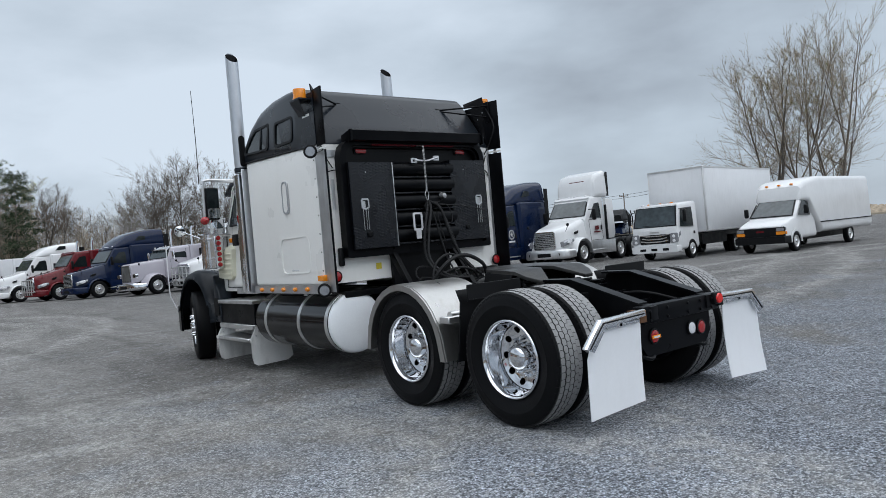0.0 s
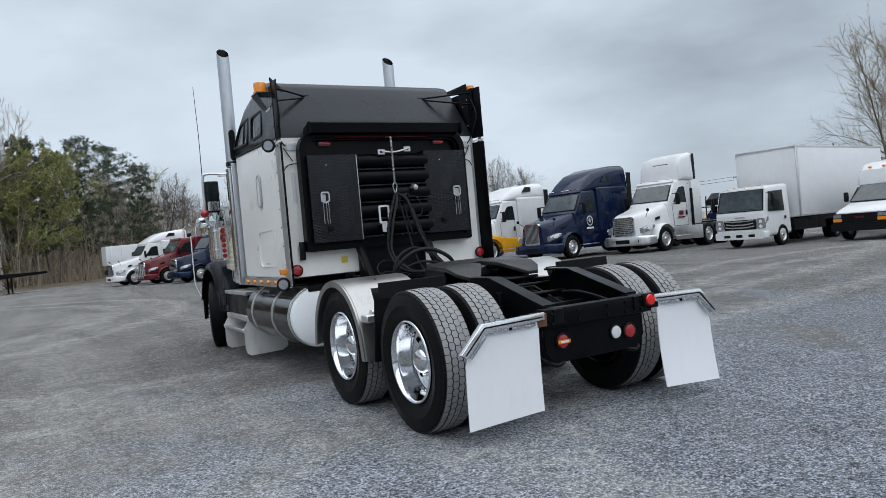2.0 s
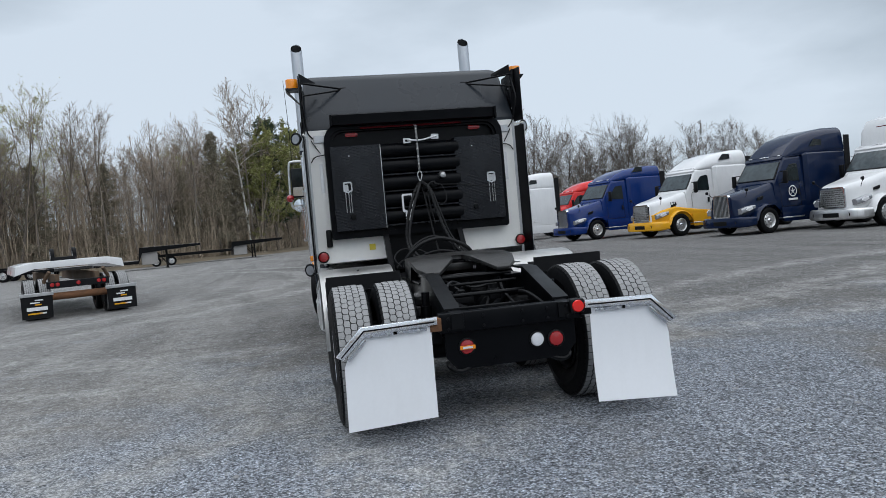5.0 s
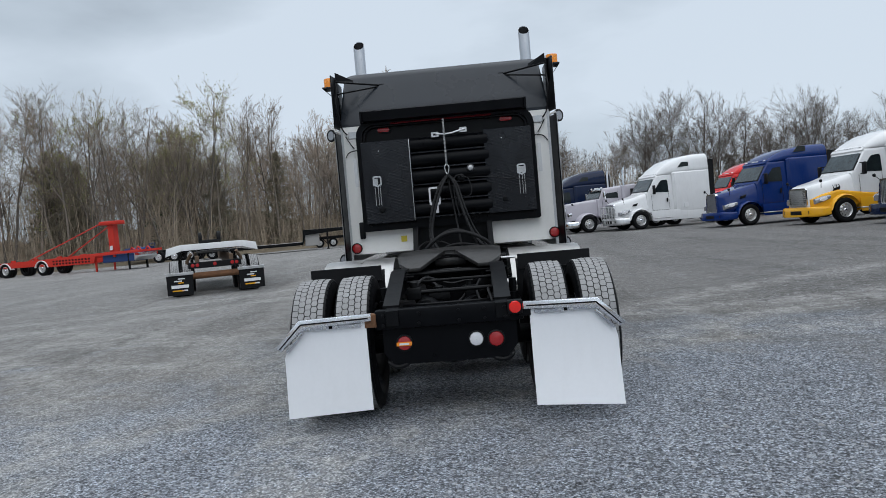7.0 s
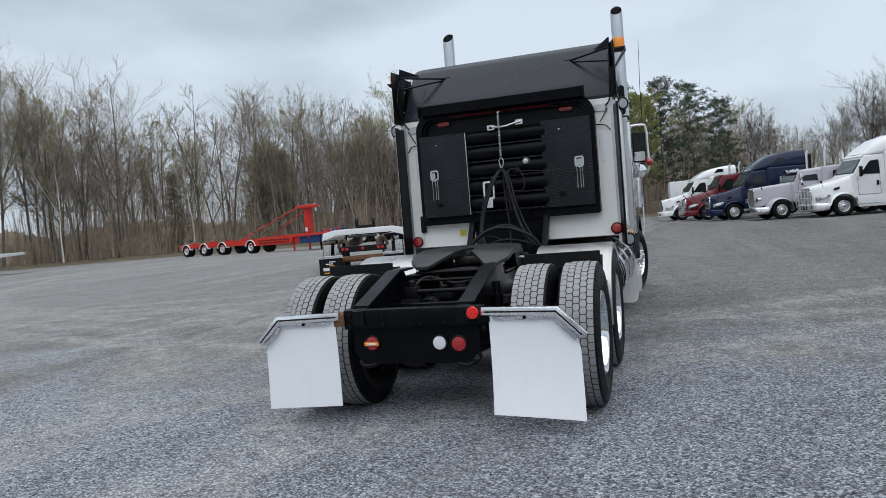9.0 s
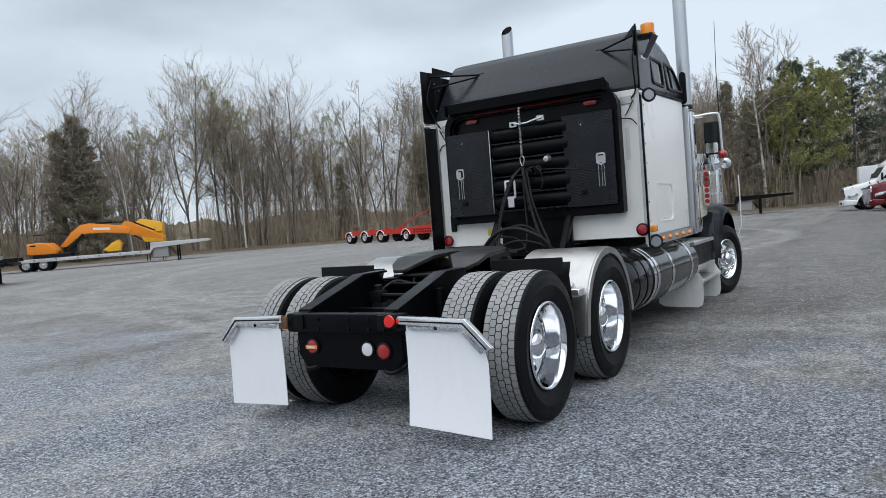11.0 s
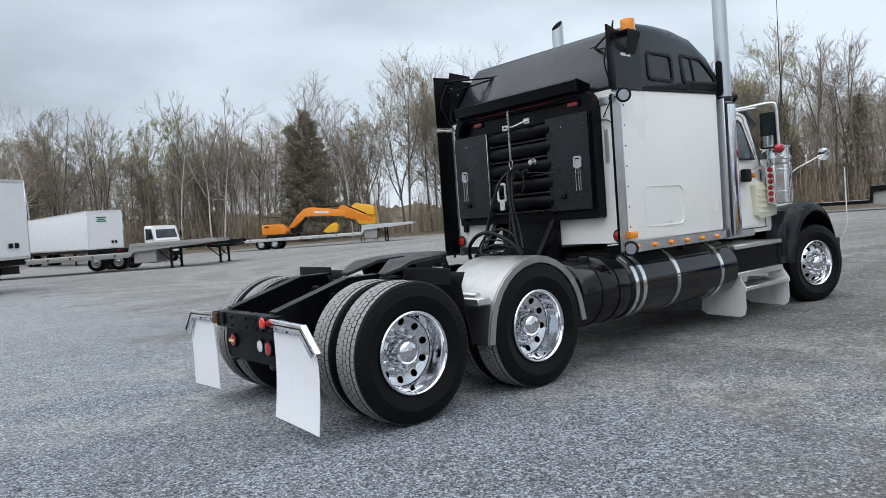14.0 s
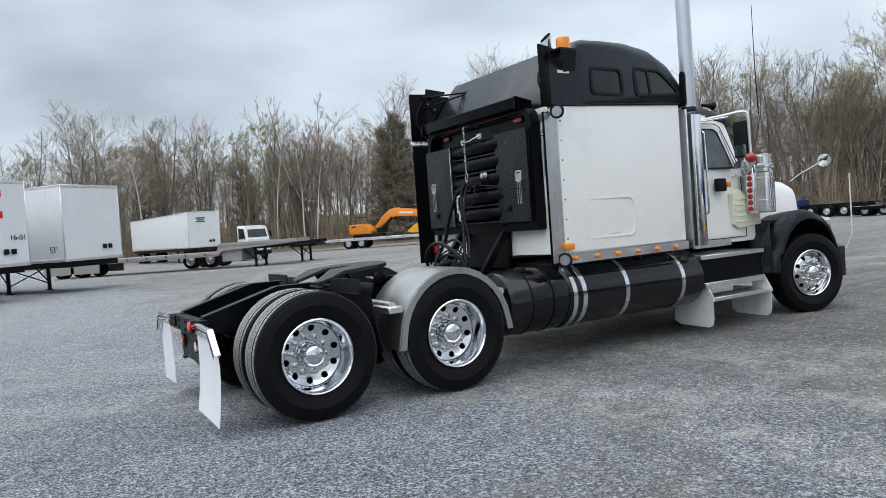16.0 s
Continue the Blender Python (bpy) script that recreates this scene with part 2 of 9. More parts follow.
M = {
    "gravel": gravel("crushed_stone"),
    "litter": mat("leaf_litter", (0.13, 0.105, 0.07), 0.95, 0, 0.5, 0.8, 14, 0.8, 6),
    "white": mat("cream_white_paint", (0.85, 0.84, 0.81), 0.32, 0, 0.03, 1.2, 30, 0.02, 20, 0.35, 0.05, (0.5, 0.47, 0.42)),
    "grey": mat("dark_grey_paint", (0.0125, 0.0165, 0.0225), 0.30, 0, 0.15, 2.0, 50, 0.02, 60, 0.06, 0.05, (0.05, 0.053, 0.058), spec=0.26),
    "black": mat("black_frame_paint", (0.0026, 0.0029, 0.0038), 0.36, 0, 0.35, 4, 60, 0.05, 50, 0.0, 0.14, (0.020, 0.019, 0.018), spec=0.16),
    "satin_black": mat("satin_black_panel", (0.0028, 0.0031, 0.0042), 0.34, 0, 0.3, 5, 80, 0.03, 60, spec=0.10),
    "gloss_black": mat("gloss_black_tank_paint", (0.004, 0.0043, 0.0055), 0.12, 0, 0.2, 3, 60, 0.0, 60, 0.15, 0.06, (0.03, 0.028, 0.026), spec=0.35),
    "plate": diamond_plate("black_tread_plate", (0.0055, 0.0068, 0.0100)),
    "rubber": mat("tyre_sidewall_rubber", (0.0046, 0.0048, 0.0056), 0.46, 0, 0.3, 6, 60, 0.1, 120, spec=0.13),
    "tread": mat("dusty_tyre_tread", (0.262, 0.262, 0.262), 0.92, 0, 0.22, 9, 110, 0.3, 150),
    "groove": mat("tread_groove_rubber", (0.036, 0.036, 0.036), 0.9, 0, 0.3, 9, 110),
    "hose": mat("rubber_hose", (0.010, 0.010, 0.011), 0.55, 0, 0.3, 8, 90, 0.2, 140, spec=0.25),
    "chrome": mat("polished_chrome", (0.74, 0.75, 0.77), 0.07, 1, 0.05, 4, 60),
    "alu": mat("brushed_aluminium", (0.70, 0.70, 0.70), 0.40, 1, 0.12, 3, 120, 0.03, 200, 0.0, 0.25, (0.3, 0.28, 0.25)),
    "stack": mat("heat_dulled_chrome", (0.58, 0.60, 0.63), 0.36, 1, 0.05, 3, 40, 0.0, 60, 0.0, 0.12, (0.34, 0.30, 0.26)),
    "hanger": mat("bright_steel_hanger", (0.90, 0.90, 0.91), 0.16, 1, 0.06, 6, 60),
    "tank_cap": mat("bare_aluminium_tank_end", (0.88, 0.90, 0.92), 0.45, 0.2, 0.05, 3, 60),
    "flap": mat("white_plastic_mudflap", (0.83, 0.84, 0.86), 0.42, 0, 0.02, 1.5, 40, 0.02, 15, 0.0, 0.06, (0.4, 0.38, 0.35)),
    "flap_dirty": mat("grimy_white_plastic", (0.74, 0.74, 0.73), 0.5, 0, 0.10, 5, 50, 0.05, 40, 0.0, 0.35, (0.22, 0.2, 0.18)),
    "steel": mat("galvanised_steel", (0.56, 0.57, 0.58), 0.38, 0.9, 0.15, 9, 100, 0.08, 120, 0.0, 0.25, (0.2, 0.15, 0.11)),
    "fender": mat("dull_brushed_aluminium", (0.45, 0.448, 0.44), 0.34, 0.95, 0.16, 3, 140, 0.05, 200, 0.0, 0.35, (0.24, 0.22, 0.19), stretch=0.3),
    "rust": mat("rusty_steel", (0.16, 0.075, 0.035), 0.8, 0.2, 0.4, 12, 90, 0.3, 90),
    "red_lens": mat("red_lens", (0.36, 0.014, 0.016), 0.18, 0, 0.1, 20, 90, 0, 60, 0.5),
    "tail_lens": mat("bright_red_lens", (0.75, 0.02, 0.015), 0.16, 0, 0.08, 20, 90, 0, 60, 0.5),
    "amber": mat("amber_lens", (0.85, 0.27, 0.012), 0.16, 0, 0.08, 20, 90, 0, 60, 0.5),
    "white_lens": mat("clear_lamp_lens", (0.72, 0.72, 0.74), 0.14, 0, 0.08, 20, 90, 0, 60, 0.5),
    "lamp_glass": mat("clear_headlamp_cover", (0.30, 0.31, 0.33), 0.10, 0.4, 0.25, 14, 60, 0, 60, 0.5),
    "yellow": mat("yellow_sticker", (0.62, 0.50, 0.04), 0.5, 0, 0.08, 8, 60),
    "grease": mat("greasy_steel_plate", (0.009, 0.0088, 0.0085), 0.42, 0.0, 0.5, 8, 60, 0.2, 40, 0.0, 0.4, (0.05, 0.046, 0.042)),
    # tinted glass, base lightened to imitate sky reflections and light from behind
    "screen": mat("pale_tinted_windshield", (0.040, 0.053, 0.058), 0.04, 0, 0.6, 1.2, 6, 0, 60, 0.0, spec=0.7),
    "glass": mat("tinted_window_glass", (0.012, 0.017, 0.018), 0.05, 0, 0.5, 2, 30, 0, 60, 0.0, spec=0.34),
    "mirror": mat("mirror_glass", (0.85, 0.87, 0.88), 0.03, 1, 0.02, 3, 40),
    "chain": mat("zinc_chain", (0.5, 0.5, 0.5), 0.35, 0.9, 0.2, 10, 80),
    "cream": mat("cream_plastic", (0.72, 0.70, 0.55), 0.45, 0, 0.06, 5, 60),
    "bark": mat("grey_brown_bark", (0.165, 0.140, 0.118), 0.95, 0, 0.35, 6, 40, 0.6, 25, per_object=0.3),
    "twig": mat("bare_twigs", (0.252, 0.205, 0.164), 0.95, 0, 0.3, 3, 30, per_object=0.3),
    "dark_bark": mat("dark_grey_bark", (0.085, 0.072, 0.062), 0.95, 0, 0.35, 6, 40, 0.6, 25, per_object=0.3),
    "dark_twig": mat("dark_bare_twigs", (0.120, 0.098, 0.080), 0.95, 0, 0.3, 3, 30, per_object=0.3),
    "poplar_twig": mat("tan_poplar_twigs", (0.255, 0.205, 0.140), 0.95, 0, 0.3, 3, 30),
    "birch": mat("pale_birch_bark", (0.56, 0.54, 0.50), 0.85, 0, 0.4, 5, 20, 0.3, 30),
    "bud": mat("young_leaves", (0.270, 0.280, 0.090), 0.85, 0, 0.3, 3, 20, per_object=0.25),
    "pine": mat("pine_needles", (0.046, 0.070, 0.036), 0.9, 0, 0.45, 2, 16, per_object=0.25),
    "spruce": mat("brownish_spruce_needles", (0.200, 0.176, 0.124), 0.9, 0, 0.45, 2, 16, per_object=0.25),
    "brush": mat("dry_brush", (0.325, 0.264, 0.198), 0.95, 0, 0.5, 0.5, 6),
    "thicket": mat("distant_thicket", (0.335, 0.280, 0.216), 1.0, 0, 0.5, 1.2, 7.0, 1.0, 2.0, spec=0.0, stretch=0.12),
    "stone": mat("loose_stone", (0.27, 0.27, 0.272), 0.85, 0, 0.4, 14, 60, 0.2, 60),
}


def paint(name, c, rough=0.17, dirt=0.07):
    return mat(name, c, rough, 0, 0.05, 1.5, 40, 0.0, 60, 0.05, dirt, (0.2, 0.19, 0.175), spec=0.28)


M.update(
    p_white=paint("white_truck_paint", (0.70, 0.705, 0.71)), p_navy=paint("navy_truck_paint", (0.0028, 0.0100, 0.0370), 0.14, 0.015),
    p_blue=paint("royal_blue_truck_paint", (0.0020, 0.0200, 0.1200), 0.14, 0.02), p_red=paint("dark_red_truck_paint", (0.115, 0.008, 0.012)),
    p_silver=paint("lilac_silver_truck_paint", (0.42, 0.40, 0.44)), p_yellow=paint("orange_yellow_truck_paint", (0.72, 0.36, 0.02)),
    p_trailer=paint("white_trailer_panel", (0.71, 0.72, 0.735), 0.4), p_orangered=paint("orange_red_trailer_paint", (0.50, 0.030, 0.018), 0.45),
    p_excav=paint("orange_excavator_paint", (0.70, 0.215, 0.014), 0.45), p_yel2=paint("yellow_bucket_paint", (0.70, 0.36, 0.018), 0.5),
    p_midblue=paint("blue_hitch_paint", (0.02, 0.05, 0.16), 0.5), p_brightred=paint("bright_red_truck_paint", (0.55, 0.02, 0.02)),
    p_dark=mat("dark_plastic", (0.004, 0.0043, 0.0053), 0.5, 0, 0.2, 4, 60, 0.03, 60, 0.0, 0.1, (0.03, 0.029, 0.028), spec=0.2), p_deck=paint("weathered_deck", (0.30, 0.29, 0.28), 0.7),
    p_green=paint("green_trailer_mark", (0.03, 0.16, 0.08)), p_brown=paint("brown_deck_wood", (0.105, 0.07, 0.045), 0.75),
)


# ---- mesh helpers ----
def part(name, bm, material, parent=None, label="", sharp=0.62):
    """Links a bmesh as one mesh object under a thing or a part."""
    bmesh.ops.recalc_face_normals(bm, faces=bm.faces)
    for f in bm.faces:
        f.smooth = True
    for e in bm.edges:
        if len(e.link_faces) == 2 and e.calc_face_angle(0) > sharp:
            e.smooth = False
    me = bpy.data.meshes.new(name)
    bm.to_mesh(me)
    bm.free()
    me.materials.append(M[material])
    ob = new(name, me)
    ob.parent = parent
    if label:
        ob["label"] = label
    return ob


def raw(name, verts, faces, material, parent=None, smooth=False):
    me = bpy.data.meshes.new(name)
    me.from_pydata(verts, [], faces)
    if smooth:
        me.polygons.foreach_set("use_smooth", [True] * len(me.polygons))
    me.materials.append(M[material])
    ob = new(name, me)
    ob.parent = parent
    return ob


def thing(name, label, category, group="", at=None):
    ob = new(name)
    ob.empty_display_size = 0.2
    if at is not None:
        ob.matrix_world = at
    return tagged(ob, label, category, group)


def B():
    return bmesh.new()


def box(bm, x0, x1, y0, y1, z0, z1, bevel=0.0, m=None, seg=1):
    r = bmesh.ops.create_cube(bm, size=1.0)
    vs = r["verts"]
    for v in vs:
        v.co = Vector(((x0 + x1) / 2 + v.co.x * (x1 - x0), (y0 + y1) / 2 + v.co.y * (y1 - y0), (z0 + z1) / 2 + v.co.z * (z1 - z0)))
    if bevel:
        es = list({e for v in vs for e in v.link_edges})
        o = bmesh.ops.bevel(bm, geom=es, offset=bevel, segments=seg, affect="EDGES", profile=0.5)
        vs = list({v for f in o["faces"] for v in f.verts} | {v for v in vs if v.is_valid})
    if m is not None:
        for v in vs:
            v.co = m @ v.co
    return vs


def frame_of(d):
    d = d.normalized()
    a = Vector((0, 0, 1)) if abs(d.z) < 0.9 else Vector((1, 0, 0))
    u = d.cross(a).normalized()
    return u, d.cross(u).normalized()


def tube(bm, pts, r, seg=10, cap=True):
    """A round bar or hose along points; r is one radius or one for each point."""
    pts = [Vector(p) for p in pts]
    rs = r if isinstance(r, (list, tuple)) else [r] * len(pts)
    rings, u0 = [], None
    for i, p in enumerate(pts):
        d = (pts[min(i + 1, len(pts) - 1)] - pts[max(i - 1, 0)])
        u, w = frame_of(d)
        if u0 is not None:
            u = (u0 - d.normalized() * u0.dot(d.normalized())).normalized()
            w = d.normalized().cross(u)
        u0 = u
        rings.append([bm.verts.new(p + rs[i] * (u * math.cos(2 * math.pi * k / seg) + w * math.sin(2 * math.pi * k / seg))) for k in range(seg)])
    for a, b in zip(rings, rings[1:]):
        for k in range(seg):
            bm.faces.new((a[k], a[(k + 1) % seg], b[(k + 1) % seg], b[k]))
    if cap:
        bm.faces.new(rings[0][::-1])
        bm.faces.new(rings[-1])
    return rings


def spline(pts, n=8):
    """Points of a smooth curve through pts."""
    P = [Vector(p) for p in pts]
    out = []
    for i in range(len(P) - 1):
        a, b, c, d = P[max(i - 1, 0)], P[i], P[i + 1], P[min(i + 2, len(P) - 1)]
        for k in range(n):
            t = k / n
            out.append(0.5 * ((2 * b) + (c - a) * t + (2 * a - 5 * b + 4 * c - d) * t * t + (3 * b - a - 3 * c + d) * t ** 3))
    return out + [P[-1]]


def lathe(bm, prof, centre, axis="x", seg=48, closed=False):
    """Turns a profile of (radius, along) round an axis through centre."""
    cx, cy, cz = centre
    rings = []
    for r, a in prof:
        ring = []
        for k in range(seg):
            t = 2 * math.pi * k / seg
            c, s = r * math.cos(t), r * math.sin(t)
            ring.append(bm.verts.new((cx + a, cy + c, cz + s) if axis == "x" else (cx + c, cy + a, cz + s) if axis == "y" else (cx + c, cy + s, cz + a)))
        rings.append(ring)
    for a, b in zip(rings, rings[1:] + ([rings[0]] if closed else [])):
        for k in range(seg):
            bm.faces.new((a[k], a[(k + 1) % seg], b[(k + 1) % seg], b[k]))
    return rings


def disc_cap(bm, ring):
    bm.faces.new(ring)


def prism(bm, outline, d0, d1, axis="x", bevel=0.0):
    """Extrudes a 2D outline between d0 and d1 along an axis (x: outline is y,z; y: x,z; z: x,y)."""
    def co(p, d):
        return (d, p[0], p[1]) if axis == "x" else (p[0], d, p[1]) if axis == "y" else (p[0], p[1], d)
    a = [bm.verts.new(co(p, d0)) for p in outline]
    b = [bm.verts.new(co(p, d1)) for p in outline]
    fs = [bm.faces.new(a[::-1]), bm.faces.new(b)]
    n = len(a)
    for k in range(n):
        fs.append(bm.faces.new((a[k], a[(k + 1) % n], b[(k + 1) % n], b[k])))
    if bevel:
        es = [e for f in fs[:2] for e in f.edges]
        bmesh.ops.bevel(bm, geom=list(set(es)), offset=bevel, segments=2, affect="EDGES", profile=0.5)
    return fs


def rrect(hw, z0, z1, r, top=1.0, n=4, cx=0.0):
    """Rounded rectangle as points (x, z); top narrows the upper edge."""
    r = min(r, hw * 0.98, (z1 - z0) * 0.49)
    pts = []
    for (sx, zz, a0) in ((1, z0 + r, -90), (1, z1 - r, 0), (-1, z1 - r, 90), (-1, z0 + r, 180)):
        for k in range(n + 1):
            a = radians(a0 + 90 * k / n)
            x, z = sx * (hw - r) + r * math.cos(a), zz + r * math.sin(a)
            pts.append((cx + x * (1 + (top - 1) * (z - z0) / max(z1 - z0, 1e-6)), z))
    return pts


def loft(bm, stations, n=4, close=True):
    """A skin over rounded sections (y, half_width, z0, z1, radius, top)."""
    rings = []
    for y, hw, z0, z1, r, top in stations:
        rings.append([bm.verts.new((x, y, z)) for x, z in rrect(hw, z0, z1, r, top, n)])
    m = len(rings[0])
    for a, b in zip(rings, rings[1:]):
        for k in range(m):
            bm.faces.new((a[k], a[(k + 1) % m], b[(k + 1) % m], b[k]))
    if close:
        bm.faces.new(rings[0])
        bm.faces.new(rings[-1][::-1])
    return rings


def pane(bm, pts, depth):
    """A flat plate with the corners pts and a thickness along its normal."""
    P = [Vector(p) for p in pts]
    n = (P[1] - P[0]).cross(P[2] - P[0]).normalized() * depth
    a, b = [bm.verts.new(p) for p in P], [bm.verts.new(p + n) for p in P]
    bm.faces.new(a[::-1])
    bm.faces.new(b)
    k = len(P)
    for i in range(k):
        bm.faces.new((a[i], a[(i + 1) % k], b[(i + 1) % k], b[i]))


def frame_ring(bm, outer, inner, d0, d1, axis="y"):
    """A flat frame between two outlines of equal point count."""
    def co(p, d):
        return (d, p[0], p[1]) if axis == "x" else (p[0], d, p[1]) if axis == "y" else (p[0], p[1], d)
    n = len(outer)
    v = [[bm.verts.new(co(p, d)) for p in o] for o in (outer, inner) for d in (d0, d1)]
    o0, o1, i0, i1 = v
    for k in range(n):
        j = (k + 1) % n
        for q in ((o0[k], o0[j], o1[j], o1[k]), (i0[j], i0[k], i1[k], i1[j]), (o1[k], o1[j], i1[j], i1[k]), (o0[j], o0[k], i0[k], i0[j])):
            bm.faces.new(q)


def words(name, text, size, m, material, parent=None, depth=0.002):
    """Lettering in the built-in font, as a thin mesh."""
    cu = bpy.data.curves.new(name, "FONT")
    cu.body, cu.size, cu.extrude, cu.align_x, cu.align_y = text, size, depth, "CENTER", "CENTER"
    ob = bpy.data.objects.new(name, cu)
    scene.collection.objects.link(ob)
    me = bpy.data.meshes.new_from_object(ob.evaluated_get(bpy.context.evaluated_depsgraph_get()))
    bpy.data.objects.remove(ob)
    me.materials.clear()
    me.materials.append(M[material])
    t = new(name, me)
    t.parent = parent
    t.matrix_local = m
    return t


# ---- wheels, shared by all vehicles ----
TYRE_R, TYRE_W = 0.515, 0.285


def tyre_mesh(drive):
    """Carcass of a truck tyre: sidewalls with beads and ribs, tread band; x is the axle."""
    bm = B()
    w, R, rim = TYRE_W / 2, TYRE_R, 0.292
    band = R - (0.012 if drive else 0.006)
    prof = [(rim, -w * 0.72), (rim + 0.02, -w * 0.80), (rim + 0.035, -w * 0.83), (0.36, -w * 0.97), (0.40, -w), (0.405, -w - 0.003), (0.41, -w), (0.45, -w * 0.97), (band - 0.03, -w * 0.91), (band - 0.010, -w * 0.84), (band, -w * 0.74)]
    prof += [(band + 0.002, -w * 0.4), (band + 0.002, w * 0.4)] + [(r, -a) for r, a in prof[::-1]]
    lathe(bm, prof, (0, 0, 0), "x", 56)
    return bm


def tread_mesh():
    """Rows of offset six-sided blocks round the tyre, with open grooves."""
    vs, fs = [], []
    rows, per, w = 5, 62, TYRE_W * 0.79
    rw = w / rows
    for i in range(rows):
        cx = -w / 2 + rw * (i + 0.5)
        for k in range(per):
            a0 = 2 * math.pi * (k + (0.5 if i % 2 else 0)) / per
            da = 2 * math.pi / per
            hx, ha = rw * 0.470, da * 0.482
            out = [(-hx * 0.80, -ha), (hx * 0.80, -ha), (hx * 1.12, 0), (hx * 0.80, ha), (-hx * 0.80, ha), (-hx * 1.12, 0)]
            if i == 0:
                out[0], out[4], out[5] = (-hx, -ha), (-hx, ha), (-hx, 0)
            elif i == rows - 1:
                out[1], out[2], out[3] = (hx, -ha), (hx, 0), (hx, ha)
            edge = 0.005 if i in (0, rows - 1) else 0.0
            n = len(vs)
            for r, sh in ((TYRE_R - 0.022, 1.0), (TYRE_R - 0.001 - edge, 0.95)):
                for x, a in out:
                    an = a0 + a * sh
                    vs.append((cx + x * sh, r * math.cos(an), r * math.sin(an)))
            fs.append(tuple(range(n + 6, n + 12)))
            for q in range(6):
                fs.append((n + q, n + (q + 1) % 6, n + 6 + (q + 1) % 6, n + 6 + q))
    tone = [0, 1, 1, 1, 1, 1, 1] * (len(fs) // 7)
    # lugs that run down over both shoulders
    for sd in (-1, 1):
        for k in range(per):
            a0 = 2 * math.pi * k / per
            ha = 2 * math.pi / per * 0.40
            n = len(vs)
            for x, r, q in ((w / 2 * 0.93, TYRE_R - 0.010, 1.0), (w / 2 * 1.10, TYRE_R - 0.022, 0.95), (w / 2 * 1.165, TYRE_R - 0.052, 0.80), (w / 2 * 1.06, TYRE_R - 0.060, 0.80)):
                for g in (-ha * q, ha * q):
                    vs.append((sd * x, r * math.cos(a0 + g), r * math.sin(a0 + g)))
            fs += [(n, n + 1, n + 3, n + 2), (n + 2, n + 3, n + 5, n + 4), (n + 4, n + 5, n + 7, n + 6), (n, n + 2, n + 4, n + 6), (n + 1, n + 7, n + 5, n + 3)]
            tone += [2] * 5
    # dusty floor of the grooves
    n0, seg = len(vs), 76
    for x in (-w / 2 * 0.88, w / 2 * 0.88):
        for k in range(seg):
            a = 2 * math.pi * k / seg
            vs.append((x, (TYRE_R - 0.0085) * math.cos(a), (TYRE_R - 0.0085) * math.sin(a)))
    for k in range(seg):
        j = (k + 1) % seg
        fs.append((n0 + k, n0 + j, n0 + seg + j, n0 + seg + k))
    me = bpy.data.meshes.new("tread")
    me.from_pydata(vs, [], fs)
    me.materials.append(M["tread"])
    me.materials.append(M["groove"])
    me.materials.append(M["rubber"])
    me.polygons.foreach_set("material_index", tone + [1] * seg)
    return me


